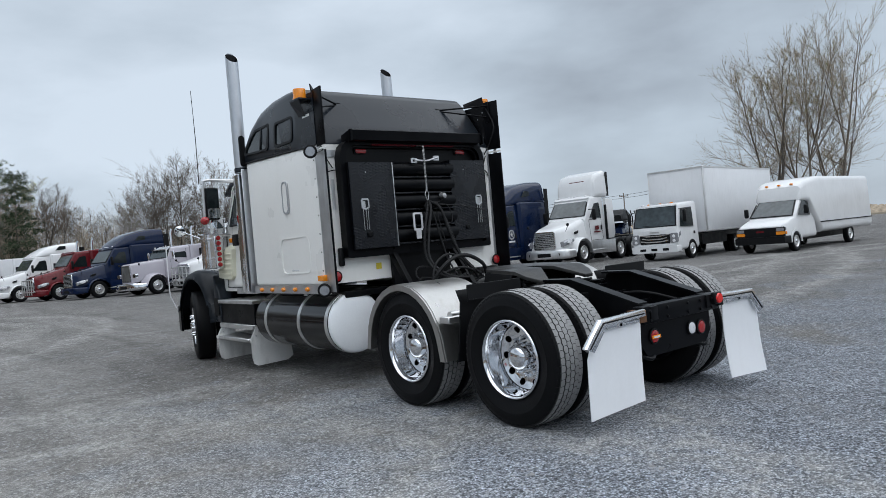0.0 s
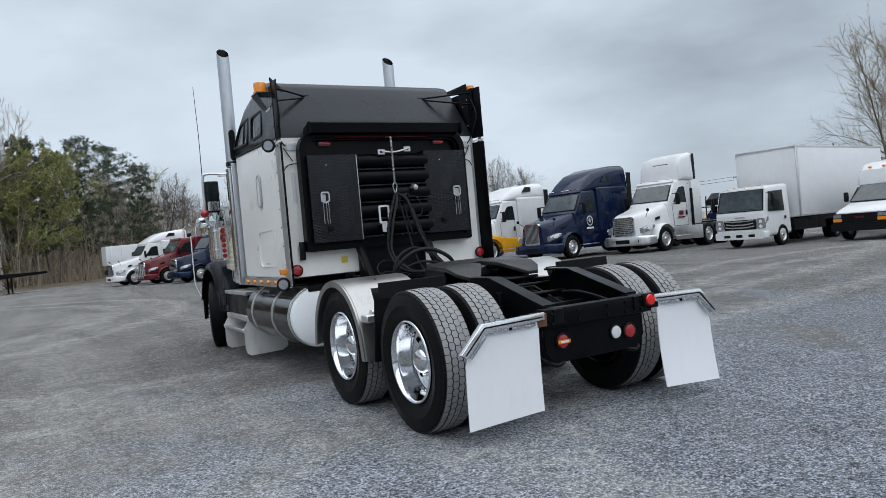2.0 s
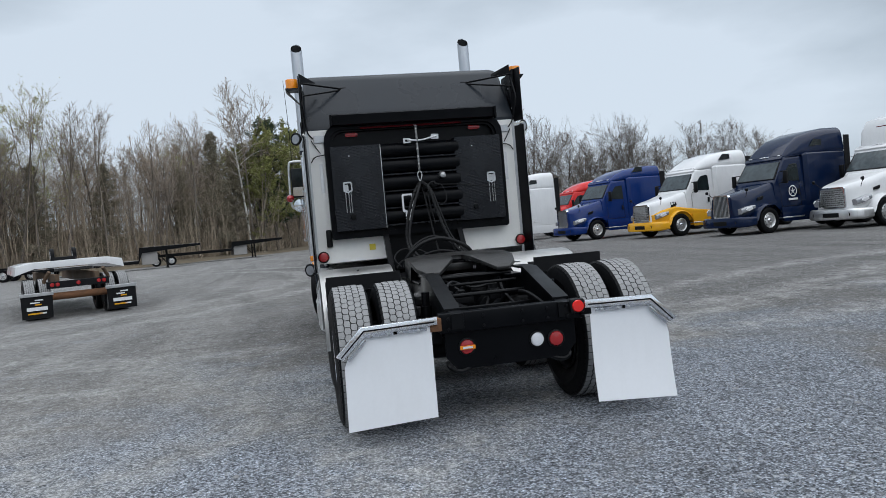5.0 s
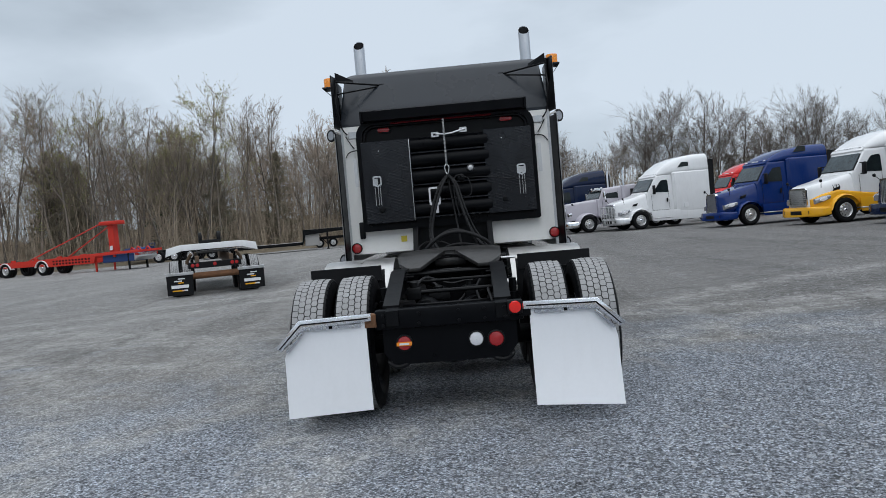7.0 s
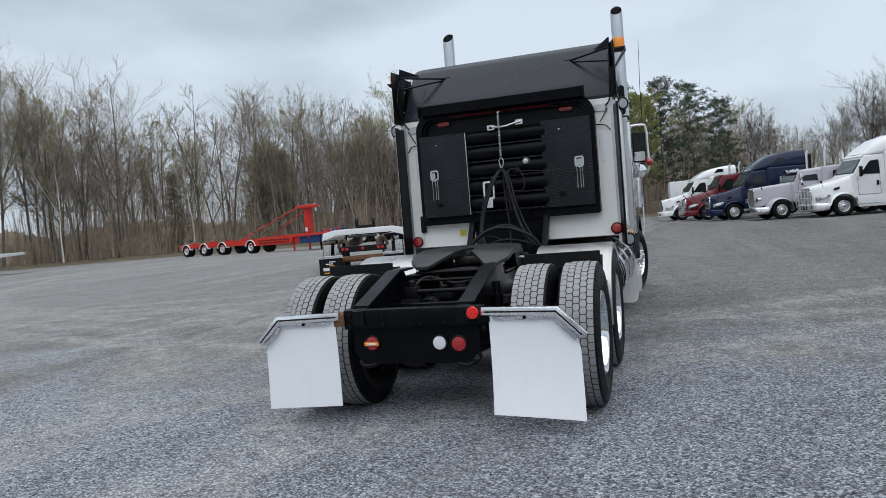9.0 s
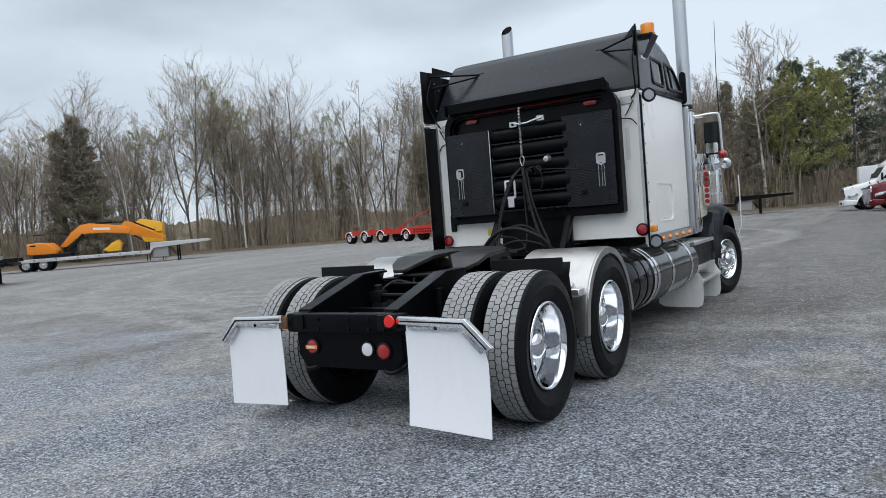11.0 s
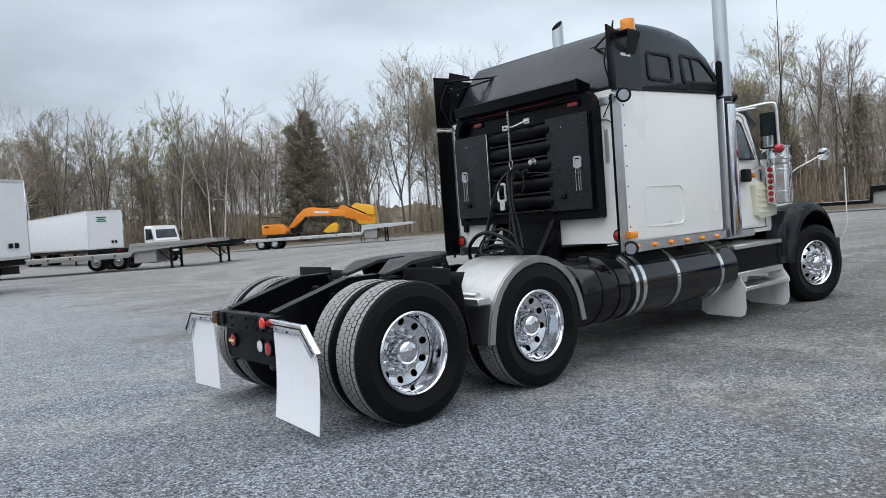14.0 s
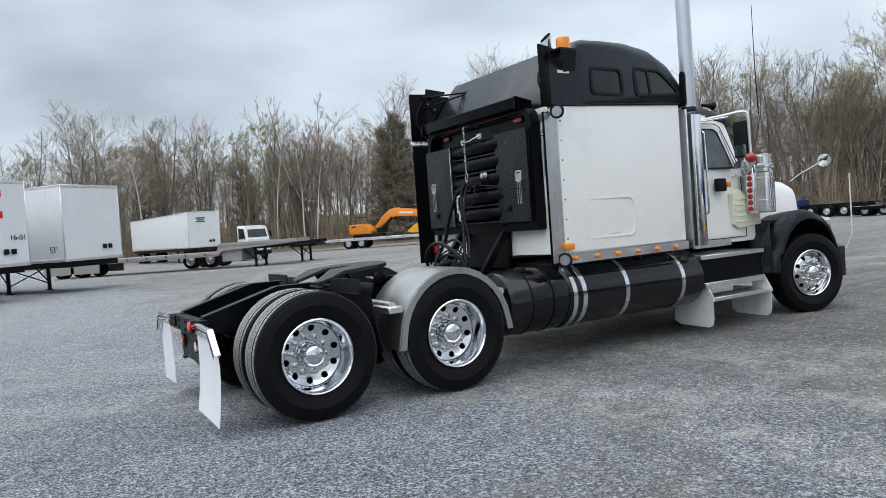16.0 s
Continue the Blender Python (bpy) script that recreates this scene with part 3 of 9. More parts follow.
def rim_mesh(kind, material="chrome"):
    """Disc wheel with ten round hand holes; x>0 is the outer side. dual: deep dish; steer: disc bulges outward."""
    bm = B()
    w, seg, off = 0.118, 40, radians(-18)
    dual = kind == "dual"
    r_out, r_in, r_hole, hole = 0.250, 0.164, 0.209, 0.027
    prof = [(0.250, -0.035), (0.209, -0.058), (0.164, -0.066), (0.118, -0.066), (0.02, -0.066)] if dual else [(0.250, 0.050), (0.209, 0.084), (0.164, 0.098), (0.118, 0.102), (0.02, 0.102)]

    def xat(r):
        for (ra, xa), (rb, xb) in zip(prof, prof[1:]):
            if r >= rb:
                return xa + (xb - xa) * min(max((ra - r) / (ra - rb), 0), 1)
        return prof[-1][1]

    def ring(r, x):
        return [bm.verts.new((x, r * math.cos(off + 2 * math.pi * k / seg), r * math.sin(off + 2 * math.pi * k / seg))) for k in range(seg)]

    def skin(a, b):
        for k in range(seg):
            bm.faces.new((a[k], a[(k + 1) % seg], b[(k + 1) % seg], b[k]))
    barrel = [(0.285, -w), (0.270, -w + 0.01), (0.258, -0.06)] if not dual else [(0.285, -w), (0.268, -w + 0.01), (0.256, -0.08)]
    barrel += [(r_out, prof[0][1]), (0.262, prof[0][1] + 0.022), (0.268, 0.075 if dual else 0.09), (0.276, w - 0.010), (0.283, w + 0.006), (0.290, w + 0.012), (0.297, w + 0.009), (0.302, w + 0.002)]
    rings = [ring(r, x) for r, x in barrel]
    for a, b in zip(rings, rings[1:]):
        skin(a, b)
    edge_in = ring(r_in, xat(r_in))
    skin(edge_in, ring(0.118, xat(0.118)))
    ring_hub = ring(0.03, xat(0.03))
    skin(ring(0.118, xat(0.118)), ring_hub)
    bm.faces.new(ring_hub)
    # ten sectors, each with a round hole through it
    ah, rh = math.pi / 10, (r_out - r_in) / 2
    rim16 = [(-1, -1), (-.5, -1), (0, -1), (.5, -1), (1, -1), (1, -.5), (1, 0), (1, .5), (1, 1), (.5, 1), (0, 1), (-.5, 1), (-1, 1), (-1, .5), (-1, 0), (-1, -.5)]
    for q in range(10):
        c = 2 * math.pi * q / 10
        outer, inner, deep = [], [], []
        for u, v in rim16:
            r, a = (r_out + r_in) / 2 + v * rh, c + u * ah
            outer.append(bm.verts.new((xat(r), r * math.cos(a), r * math.sin(a))))
            f = math.atan2(v * rh, u * ah * r_hole)
            r2, a2 = r_hole + hole * math.sin(f), c + hole * math.cos(f) / r_hole
            inner.append(bm.verts.new((xat(r2) + 0.001, r2 * math.cos(a2), r2 * math.sin(a2))))
            deep.append(bm.verts.new((xat(r2) - 0.022, r2 * math.cos(a2), r2 * math.sin(a2))))
        for a, b in ((outer, inner), (inner, deep)):
            for k in range(16):
                bm.faces.new((a[k], a[(k + 1) % 16], b[(k + 1) % 16], b[k]))
    bmesh.ops.remove_doubles(bm, verts=bm.verts, dist=0.0005)
    return bm


def as_mesh(bm, name, material, sharp=0.7):
    ob = part(name, bm, material, None, "", sharp)
    me = ob.data
    bpy.data.objects.remove(ob)
    return me


ME = {}
ME["tyre_drive"] = as_mesh(tyre_mesh(True), "tyre", "rubber", 1.2)
ME["tyre_plain"] = as_mesh(tyre_mesh(False), "tyre", "rubber", 1.2)
ME["tread"] = tread_mesh()
ME["rim_dual"] = as_mesh(rim_mesh("dual"), "wheel", "chrome")
ME["rim_steer"] = as_mesh(rim_mesh("steer"), "wheel", "chrome")
ME["rim_inner"] = as_mesh(rim_mesh("dual"), "wheel", "black")
ME["rim_dull"] = as_mesh(rim_mesh("steer", "alu"), "wheel", "alu")
_b = B()
lathe(_b, [(0.002, 0.085), (0.03, 0.083), (0.062, 0.074), (0.086, 0.056), (0.098, 0.030), (0.102, 0.0), (0.106, -0.008), (0.108, -0.05)], (0, 0, 0), "x", 36)
ME["hub_cap"] = as_mesh(_b, "hub_cap", "chrome")
_b = B()
lathe(_b, [(0.013, 0.056), (0.019, 0.046), (0.021, 0.006), (0.027, 0.0)], (0, 0, 0), "x", 10)
disc_cap(_b, [v for v in _b.verts if v.co.x > 0.05])
ME["lug_nut"] = as_mesh(_b, "lug_nut", "chrome")
_b = B()
lathe(_b, [(0.001, 0.09), (0.014, 0.075), (0.018, 0.03), (0.020, 0.0)], (0, 0, 0), "x", 10)
ME["lug_spike"] = as_mesh(_b, "lug_nut", "chrome")
_b = B()
lathe(_b, [(0.235, -0.24), (0.235, -0.125), (0.02, -0.125), (0.02, -0.24)], (0, 0, 0), "x", 32, True)
ME["brake_drum"] = as_mesh(_b, "brake_drum", "black")


def sub(name, mesh, parent, m=None, kind=""):
    ob = new(name, mesh)
    ob.parent = parent
    if m is not None:
        ob.matrix_local = m
    if kind:
        ob["kind"] = kind
    return ob


def wheel(parent, x, y, z, side, kind, detail=True, spin=0.0, r=TYRE_R, steer=0.0):
    """A wheel part with its tyre; side -1 or +1 turns the outer face to that side of the vehicle."""
    s = r / TYRE_R
    w = sub("wheel", ME["rim_" + {"inner": "inner", "steer": "steer", "dull": "dull"}.get(kind, "dual")], parent, pose(x, y, z, 0, 0, steer + (0 if side > 0 else 180)) @ pose(0, 0, 0, spin) @ Matrix.Diagonal((s, s, s, 1)))
    sub("tyre", ME["tyre_drive" if kind in ("dual", "inner") else "tyre_plain"], w)
    if detail and kind in ("dual", "inner"):
        sub("tread", ME["tread"], w)
    if kind != "inner":
        if detail:
            hx = -0.066 if kind == "dual" else 0.10
            sub("hub_cap", ME["hub_cap"], w, pose(hx + 0.06 if kind == "dual" else hx, 0, 0))
            for k in range(10):
                a = 2 * math.pi * (k + 0.5) / 10
                sub("lug_nut", ME["lug_spike" if kind == "steer" else "lug_nut"], w, pose(hx - 0.006, 0.142 * math.cos(a), 0.142 * math.sin(a)))
            sub("brake_drum", ME["brake_drum"], w)
        else:
            sub("hub_cap", ME["hub_cap"], w, pose(0.06, 0, 0))
    return w


# ---- ground ----
_b = B()
_v = [_b.verts.new(p) for p in ((-900, -900, 0), (900, -900, 0), (900, 900, 0), (-900, 900, 0))]
_b.faces.new(_v)
tagged(part("ground", _b, "gravel"), "grey crushed-stone truck yard with dusty wheel lanes", "ground", kind="structure")


# ---- the white and black road tractor ----
truck = thing("semi_truck", "white and dark grey sleeper road tractor with twin chrome stacks", "semi truck")


def T(name, bm, material, label="", parent=None, sharp=0.62):
    return part(name, bm, material, parent or truck, label, sharp)


# frame rails: channels, cut down at the tail
for s in (-1, 1):
    b = B()
    xo, xi = 0.44 * s, 0.36 * s
    top = [(-0.70, 0.72), (-0.70, 0.88), (-0.05, 1.07), (0.25, 1.07), (0.3, 1.0), (8.0, 0.98), (8.0, 0.74), (0.1, 0.74)]
    prism(b, top, xo, xo - 0.012 * s, "x")
    prism(b, [(-0.72, 0.875), (-0.72, 0.893), (-0.055, 1.088), (0.26, 1.088), (0.26, 1.07), (-0.05, 1.07)], xo + 0.015 * s, xi - 0.02 * s, "x")
    prism(b, [(0.3, 0.98), (8.0, 0.98), (8.0, 0.995), (0.3, 0.995)], xo, xi, "x")
    prism(b, [(-0.7, 0.72), (8.0, 0.72), (8.0, 0.735), (-0.7, 0.735)], xo, xi, "x")
    T("frame_rail", b, "black")
# crossmembers, axles, driveline
for y in (-0.25, 0.62, 1.9, 3.2, 4.6):
    b = B()
    box(b, -0.36, 0.36, y - 0.022, y + 0.022, 0.70, 0.84, 0.006)
    T("crossmember", b, "black")
for y in (-0.02, 1.35):
    b = B()
    tube(b, [(-0.95, y, 0.51), (-0.35, y, 0.51), (-0.2, y, 0.52), (0, y, 0.53), (0.2, y, 0.52), (0.35, y, 0.51), (0.95, y, 0.51)], [0.07, 0.08, 0.17, 0.22, 0.17, 0.08, 0.07], 14)
    T("axle", b, "black")
    for s in (-1, 1):
        b = B()
        lathe(b, [(0.06, 0.0), (0.13, 0.01), (0.145, 0.06), (0.12, 0.1), (0.145, 0.14), (0.13, 0.2), (0.06, 0.21)], (0.44 * s, y + 0.28, 0.62), "z", 18)
        T("air_spring", b, "hose")
        b = B()
        tube(b, [(0.50 * s, y - 0.2, 0.55), (0.50 * s, y - 0.22, 0.98)], [0.03, 0.03], 10)
        tube(b, [(0.50 * s, y - 0.205, 0.66), (0.50 * s, y - 0.218, 0.88)], 0.042, 12)
        T("shock_absorber", b, "black")
b = B()
tube(b, [(0, 0.2, 0.55), (0, 1.2, 0.56)], 0.055, 12)
tube(b, [(0, 1.5, 0.58), (0, 4.2, 0.75)], 0.06, 12)
T("drive_shaft", b, "black")
for y, z, r in ((-0.42, 0.80, 0.016), (0.02, 0.90, 0.018), (0.22, 0.97, 0.013)):
    b = B()
    tube(b, [(-0.36, y, z), (0.36, y, z)], r, 10)
    T("cross_tube", b, "black")
for s, y, z in ((-1, -0.28, 0.84), (1, 0.1, 0.82)):
    b = B()
    lathe(b, [(0.0, -0.3), (0.10, -0.28), (0.115, -0.24), (0.115, 0.24), (0.10, 0.28), (0.0, 0.3)], (0.2 * s, y + 0.7, 0.72), "y", 18)
    T("air_tank", b, "black")

# brake chambers, torque rods, valves and air lines between the rails
for y in (-0.02, 1.35):
    for sd in (-1, 1):
        b = B()
        lathe(b, [(0.001, -0.12), (0.055, -0.115), (0.075, -0.09), (0.075, -0.01), (0.086, 0.0), (0.075, 0.01), (0.075, 0.09), (0.05, 0.12), (0.001, 0.125)], (sd * 0.27, y - 0.24, 0.66), "y", 18)
        T("brake_chamber", b, "black")
        b = B()
        tube(b, [(sd * 0.05, y - 0.02, 0.76), (sd * 0.33, y + 0.48, 0.84)], 0.028, 10)
        T("torque_rod", b, "black")
        b = B()
        prism(b, [(y - 0.34, 0.72), (y - 0.34, 0.60), (y + 0.36, 0.55), (y + 0.42, 0.62)], sd * 0.42, sd * 0.49, "x", 0.006)
        T("trailing_arm", b, "black")
for x, y, z, w, h in ((-0.29, 0.05, 0.84, 0.06, 0.10), (-0.10, 0.30, 0.80, 0.09, 0.07), (0.17, 0.26, 0.82, 0.05, 0.09), (0.30, 0.52, 0.84, 0.05, 0.12)):
    b = B()
    box(b, x - w, x + w, y - 0.05, y + 0.05, z, z + h, 0.012, None, 2)
    lathe(b, [(0.035, 0.0), (0.035, 0.04), (0.02, 0.05), (0.001, 0.05)], (x, y, z + h), "z", 12)
    T("air_valve", b, "p_dark")
for pts in (((-0.29, 0.05, 0.92), (-0.2, 0.2, 1.0), (0.0, 0.3, 0.93), (0.15, 0.28, 0.95)), ((-0.34, -0.5, 0.80), (-0.2, -0.2, 0.74), (0.05, 0.1, 0.78), (0.2, 0.5, 0.92)), ((0.3, -0.3, 0.7), (0.22, 0.1, 0.88), (0.30, 0.5, 0.98)), ((-0.1, 0.3, 0.9), (-0.22, 0.5, 1.0), (-0.3, 0.8, 0.95)), ((0.34, -0.6, 0.82), (0.31, -0.2, 0.9), (0.33, 0.3, 0.86))):
    b = B()
    tube(b, spline(pts, 6), 0.011, 7)
    T("air_line", b, "hose")

# tail: beam, lamp plate, gussets, bolts
b = B()
box(b, -0.51, 0.53, -0.80, -0.70, 0.735, 0.872, 0.012, None, 2)
T("tail_beam", b, "satin_black", "satin black square rear crossbeam")
b = B()
prism(b, [(-0.47, 0.735), (-0.47, 0.56), (-0.40, 0.47), (0.40, 0.47), (0.48, 0.56), (0.48, 0.735)], -0.735, -0.722, "y")
T("lamp_plate", b, "satin_black")
for s in (-1, 1):
    b = B()
    prism(b, [(-0.812, 0.76), (-0.812, 0.865), (-0.69, 0.885), (-0.66, 0.76)], 0.34 * s, 0.43 * s, "x", 0.004)
    T("tail_gusset", b, "black")
for x in (-0.45, -0.2, 0.08, 0.26, 0.40):
    for z in (0.765, 0.835):
        b = B()
        lathe(b, [(0.0, -0.012), (0.012, -0.01), (0.013, 0.0)], (x, -0.80 if abs(x) < 0.3 else -0.815, z), "y", 6)
        T("bolt", b, "black")


def round_lamp(x, y, z, r, lens, name, axis="y", out=-1, body="p_dark"):
    """A flush round lamp: rubber ring and domed lens."""
    b = B()
    lathe(b, [(r * 1.18, 0.0), (r * 1.18, 0.012 * out), (r * 1.0, 0.016 * out), (r * 0.99, 0.004 * out)], (x, y, z), axis, 28)
    ring = T(name, b, body)
    b = B()
    rr = lathe(b, [(r * 0.99, 0.008 * out), (r * 0.9, 0.018 * out), (r * 0.5, 0.024 * out), (0.001, 0.026 * out)], (x, y, z), axis, 28)
    T("lens", b, lens, "", ring)
    return ring


round_lamp(0.19, -0.737, 0.615, 0.050, "white_lens", "reverse_lamp")
round_lamp(0.33, -0.737, 0.605, 0.054, "red_lens", "tail_lamp")
tl = round_lamp(-0.32, -0.737, 0.622, 0.052, "red_lens", "tail_lamp")
b = B()
box(b, -0.375, -0.265, -0.768, -0.762, 0.606, 0.634, 0.002)
T("reflector_strip", b, "amber", "amber and white strip across the lamp", tl)
b = B()
box(b, -0.355, -0.285, -0.770, -0.767, 0.613, 0.627)
T("strip_print", b, "white_lens", "", tl)
b = B()
box(b, 0.42, 0.525, -0.845, -0.80, 0.78, 0.88, 0.012, None, 2)
bx = T("side_tail_lamp", b, "p_dark")
b = B()
lathe(b, [(0.043, 0.0), (0.039, -0.012), (0.001, -0.016)], (0.473, -0.845, 0.83), "y", 24)
lathe(b, [(0.022, 0.0), (0.02, 0.003), (0.001, 0.004)], (0.525, -0.822, 0.83), "x", 24)
T("lens", b, "tail_lens", "bright red lens", bx)
# tow hooks and air couplings under the plate
for s in (-1, 1):
    b = B()
    tube(b, spline([(0.3 * s, -0.66, 0.50), (0.31 * s, -0.72, 0.47), (0.38 * s, -0.74, 0.455), (0.44 * s, -0.7, 0.48), (0.44 * s, -0.62, 0.5)], 5), 0.016, 8)
    T("tow_hook", b, "black")

# mudflaps on bent chrome hangers
for s, zb, tilt in ((-1, 0.165, -1.6), (1, 0.12, -2.2)):
    b = B()
    xi, xk, xo = 0.53, 1.03, 1.20
    prism(b, [(s * xi, 0.862), (s * (xk + 0.012), 0.850), (s * (xo + 0.022), 0.668), (s * (xo - 0.022), 0.640), (s * (xk - 0.014), 0.796), (s * xi, 0.806)], -0.836, -0.786, "y", 0.006)
    hang = T("mudflap_hanger", b, "hanger", "bent bright steel mudflap hanger")
    b = B()
    prism(b, [(s * (xi + 0.02), 0.836), (s * xk, 0.826), (s * (xo - 0.008), 0.664), (s * (xo - 0.014), 0.658), (s * (xk - 0.004), 0.816), (s * (xi + 0.02), 0.826)], -0.839, -0.835, "y")
    T("hanger_groove", b, "p_dark", "dark groove along the hanger", hang)
    b = B()
    prism(b, [(s * (xk + 0.000), 0.770), (s * (xo - 0.045), 0.640), (s * (xo - 0.062), 0.628), (s * (xk - 0.016), 0.756)], -0.828, -0.816, "y", 0.002)
    T("clamp_bar", b, "chrome", "", hang)
    for x in (0.72, 0.92):
        b = B()
        box(b, s * x - 0.115, s * x + 0.115, -0.828, -0.818, 0.774, 0.797, 0.003)
        T("clamp_bar", b, "chrome", "", hang)
    for x, z in ((0.66, 0.783), (0.78, 0.783), (0.86, 0.783), (0.98, 0.783)):
        b = B()
        lathe(b, [(0.0, -0.008), (0.011, -0.006), (0.012, 0.0)], (s * x, -0.826, z), "y", 8)
        T("bolt", b, "steel", "", hang)
    b = B()
    prism(b, [(0.50 * s, 0.85), (0.58 * s, 0.85), (0.58 * s, 0.76), (0.50 * s, 0.76)], -0.82, -0.70, "y", 0.005)
    T("hanger_bracket", b, "rust" if s < 0 else "black", "rusty hanger socket" if s < 0 else "", hang)
    # the sheet: thin, slightly bowed, with one cut corner
    b = B()
    nz, nx = 9, 7
    grid = []
    for side in (0, 1):
        g = []
        for i in range(nz + 1):
            f = i / nz
            z = 0.80 + (zb - 0.80) * f
            xr = 1.00 + (1.165 - 1.00) * min((0.80 - z) / 0.17, 1) + 0.015 * f
            row = []
            for j in range(nx + 1):
                x = 0.572 + (xr - 0.572) * j / nx
                bow = (0.012 if s < 0 else -0.035) * f * f + 0.010 * math.sin(math.pi * f) + 0.012 * math.sin(3 * (x - 0.6))
                row.append(b.verts.new((s * x + 0.0, -0.806 + bow - 0.006 * side, z + tilt * 0.03 * (x - 0.87) * f)))
            g.append(row)
        grid.append(g)
    for side in (0, 1):
        g = grid[side]
        for i in range(nz):
            for j in range(nx):
                b.faces.new((g[i][j], g[i][j + 1], g[i + 1][j + 1], g[i + 1][j]))
    edge0 = grid[0][0] + [grid[0][i][nx] for i in range(1, nz + 1)] + grid[0][nz][::-1][1:] + [grid[0][i][0] for i in range(nz - 1, 0, -1)]
    edge1 = grid[1][0] + [grid[1][i][nx] for i in range(1, nz + 1)] + grid[1][nz][::-1][1:] + [grid[1][i][0] for i in range(nz - 1, 0, -1)]
    for k in range(len(edge0)):
        j = (k + 1) % len(edge0)
        b.faces.new((edge0[k], edge0[j], edge1[j], edge1[k]))
    T("mudflap", b, "flap", "plain white plastic mudflap with cut corner")

# wheels
DRIVE_R = 0.540
for s in (-1, 1):
    for k, y in enumerate((-0.015, 1.345)):
        wheel(truck, 1.112 if s > 0 else -1.066, y, 0.534, s, "dual", True, 7 + 13 * k + 5 * s, DRIVE_R)
        wheel(truck, 0.765 if s > 0 else -0.732, y, 0.534, -s, "inner", True, 3 + 11 * k, DRIVE_R)
    wheel(truck, s * 1.04, 7.16, 0.534, s, "steer", True, 9, DRIVE_R, -15)

# polished half fenders over the forward drive wheels, with black flap behind
for s in (-1, 1):
    b = B()
    arc = [(0.74, 0.46), (0.765, 0.60)]
    for k in range(15):
        a = radians(165 - k * (165 - 8) / 14)
        arc.append((1.36 + 0.60 * math.cos(a), 0.52 + 0.615 * math.sin(a)))
    arc += [(1.975, 0.50)]
    lay = []
    for off, xs in ((0.0, (0.56, 1.225)), (0.006, (0.56, 1.225))):
        for x in xs:
            lay.append([b.verts.new((s * x, 1.36 + (y - 1.36) * (1 + off * 1.6), z + off)) for y, z in arc])
    n = len(arc)
    for i in range(n - 1):
        for p, q in ((0, 1), (2, 3), (0, 2), (1, 3)):
            b.faces.new((lay[p][i], lay[p][i + 1], lay[q][i + 1], lay[q][i]))
    # rolled outer lip
    fend = T("half_fender", b, "fender", "polished aluminium half-round wheel fender")
    b = B()
    inner = [(1.36 + (y - 1.36) * 0.90, 0.52 + (z - 0.52) * 0.91 if z > 0.52 else z) for y, z in arc]
    v = [[b.verts.new((s * x, p[0], p[1])) for p in o] for o, x in ((arc, 1.225), (arc, 1.243), (inner, 1.243), (inner, 1.232))]
    for i in range(n - 1):
        for p, q in ((0, 1), (1, 2), (2, 3)):
            b.faces.new((v[p][i], v[p][i + 1], v[q][i + 1], v[q][i]))
    T("fender_lip", b, "fender", "", fend)
    for ya, yb in ((0.78, 0.735), (1.9, 1.93)):
        b = B()
        tube(b, [(s * 0.45, ya, 0.855), (s * 1.15, yb, 0.855)], 0.034, 12)
        T("fender_arm", b, "alu", "", fend)
    # black rubber sheet behind the fender
    b = B()
    pts = [(0.55, 1.08), (0.505, 0.98), (0.545, 0.72), (0.60, 0.47)]
    v = [[b.verts.new((s * x, y + d, z)) for y, z in pts] for d in (0, -0.01) for x in (0.58, 1.215)]
    for i in range(3):
        for p, q in ((0, 1), (2, 3), (0, 2), (1, 3)):
            b.faces.new((v[p][i], v[p][i + 1], v[q][i + 1], v[q][i]))
    T("rubber_flap", b, "p_dark", "black rubber splash sheet")
    b = B()
    box(b, s * 1.02 - 0.20, s * 1.02 + 0.20, 0.665, 0.80, 0.79, 0.85, 0.008)
    T("fender_bracket", b, "alu", "bare metal bracket across the fender", fend)
    b = B()
    box(b, s * 0.90 - 0.31, s * 0.90 + 0.31, 0.40, 0.412, 0.985, 1.125, 0.003)
    T("top_flap", b, "p_dark", "upright black rubber flap")
    b = B()
    box(b, s * 0.9 - 0.30, s * 0.9 + 0.30, 0.392, 0.399, 0.992, 1.002, 0.002)
    T("flap_hinge", b, "black")

# fifth wheel: tilted horseshoe plate with two sloped horns on a pedestal
def fifth_z(y):
    """Height of the plate's top along the truck: tilted, with horns that fall away to the rear."""
    return 1.180 + 0.05 * (y - 0.7) - (max(0.62 - y, 0) * 0.36)


R0, Y5 = 0.47, 0.88
outl = []
for k in range(17):
    a = radians(-10 + 200 * k / 16)
    outl.append((R0 * math.cos(a), Y5 + R0 * 0.72 * math.sin(a)))
outl += [(-0.46, 0.60), (-0.44, 0.48), (-0.36, 0.38), (-0.25, 0.38), (-0.085, 0.62), (-0.05, 0.86), (0.05, 0.86), (0.085, 0.62), (0.25, 0.38), (0.36, 0.38), (0.44, 0.48), (0.46, 0.60)]
b = B()
prism(b, outl, -0.034, 0.0, "z", 0.004)
bmesh.ops.triangulate(b, faces=[f for f in b.faces if len(f.verts) > 4])
for v in b.verts:
    v.co.z += fifth_z(v.co.y)
fifth = T("fifth_wheel", b, "grease", "greasy black fifth-wheel coupling plate")
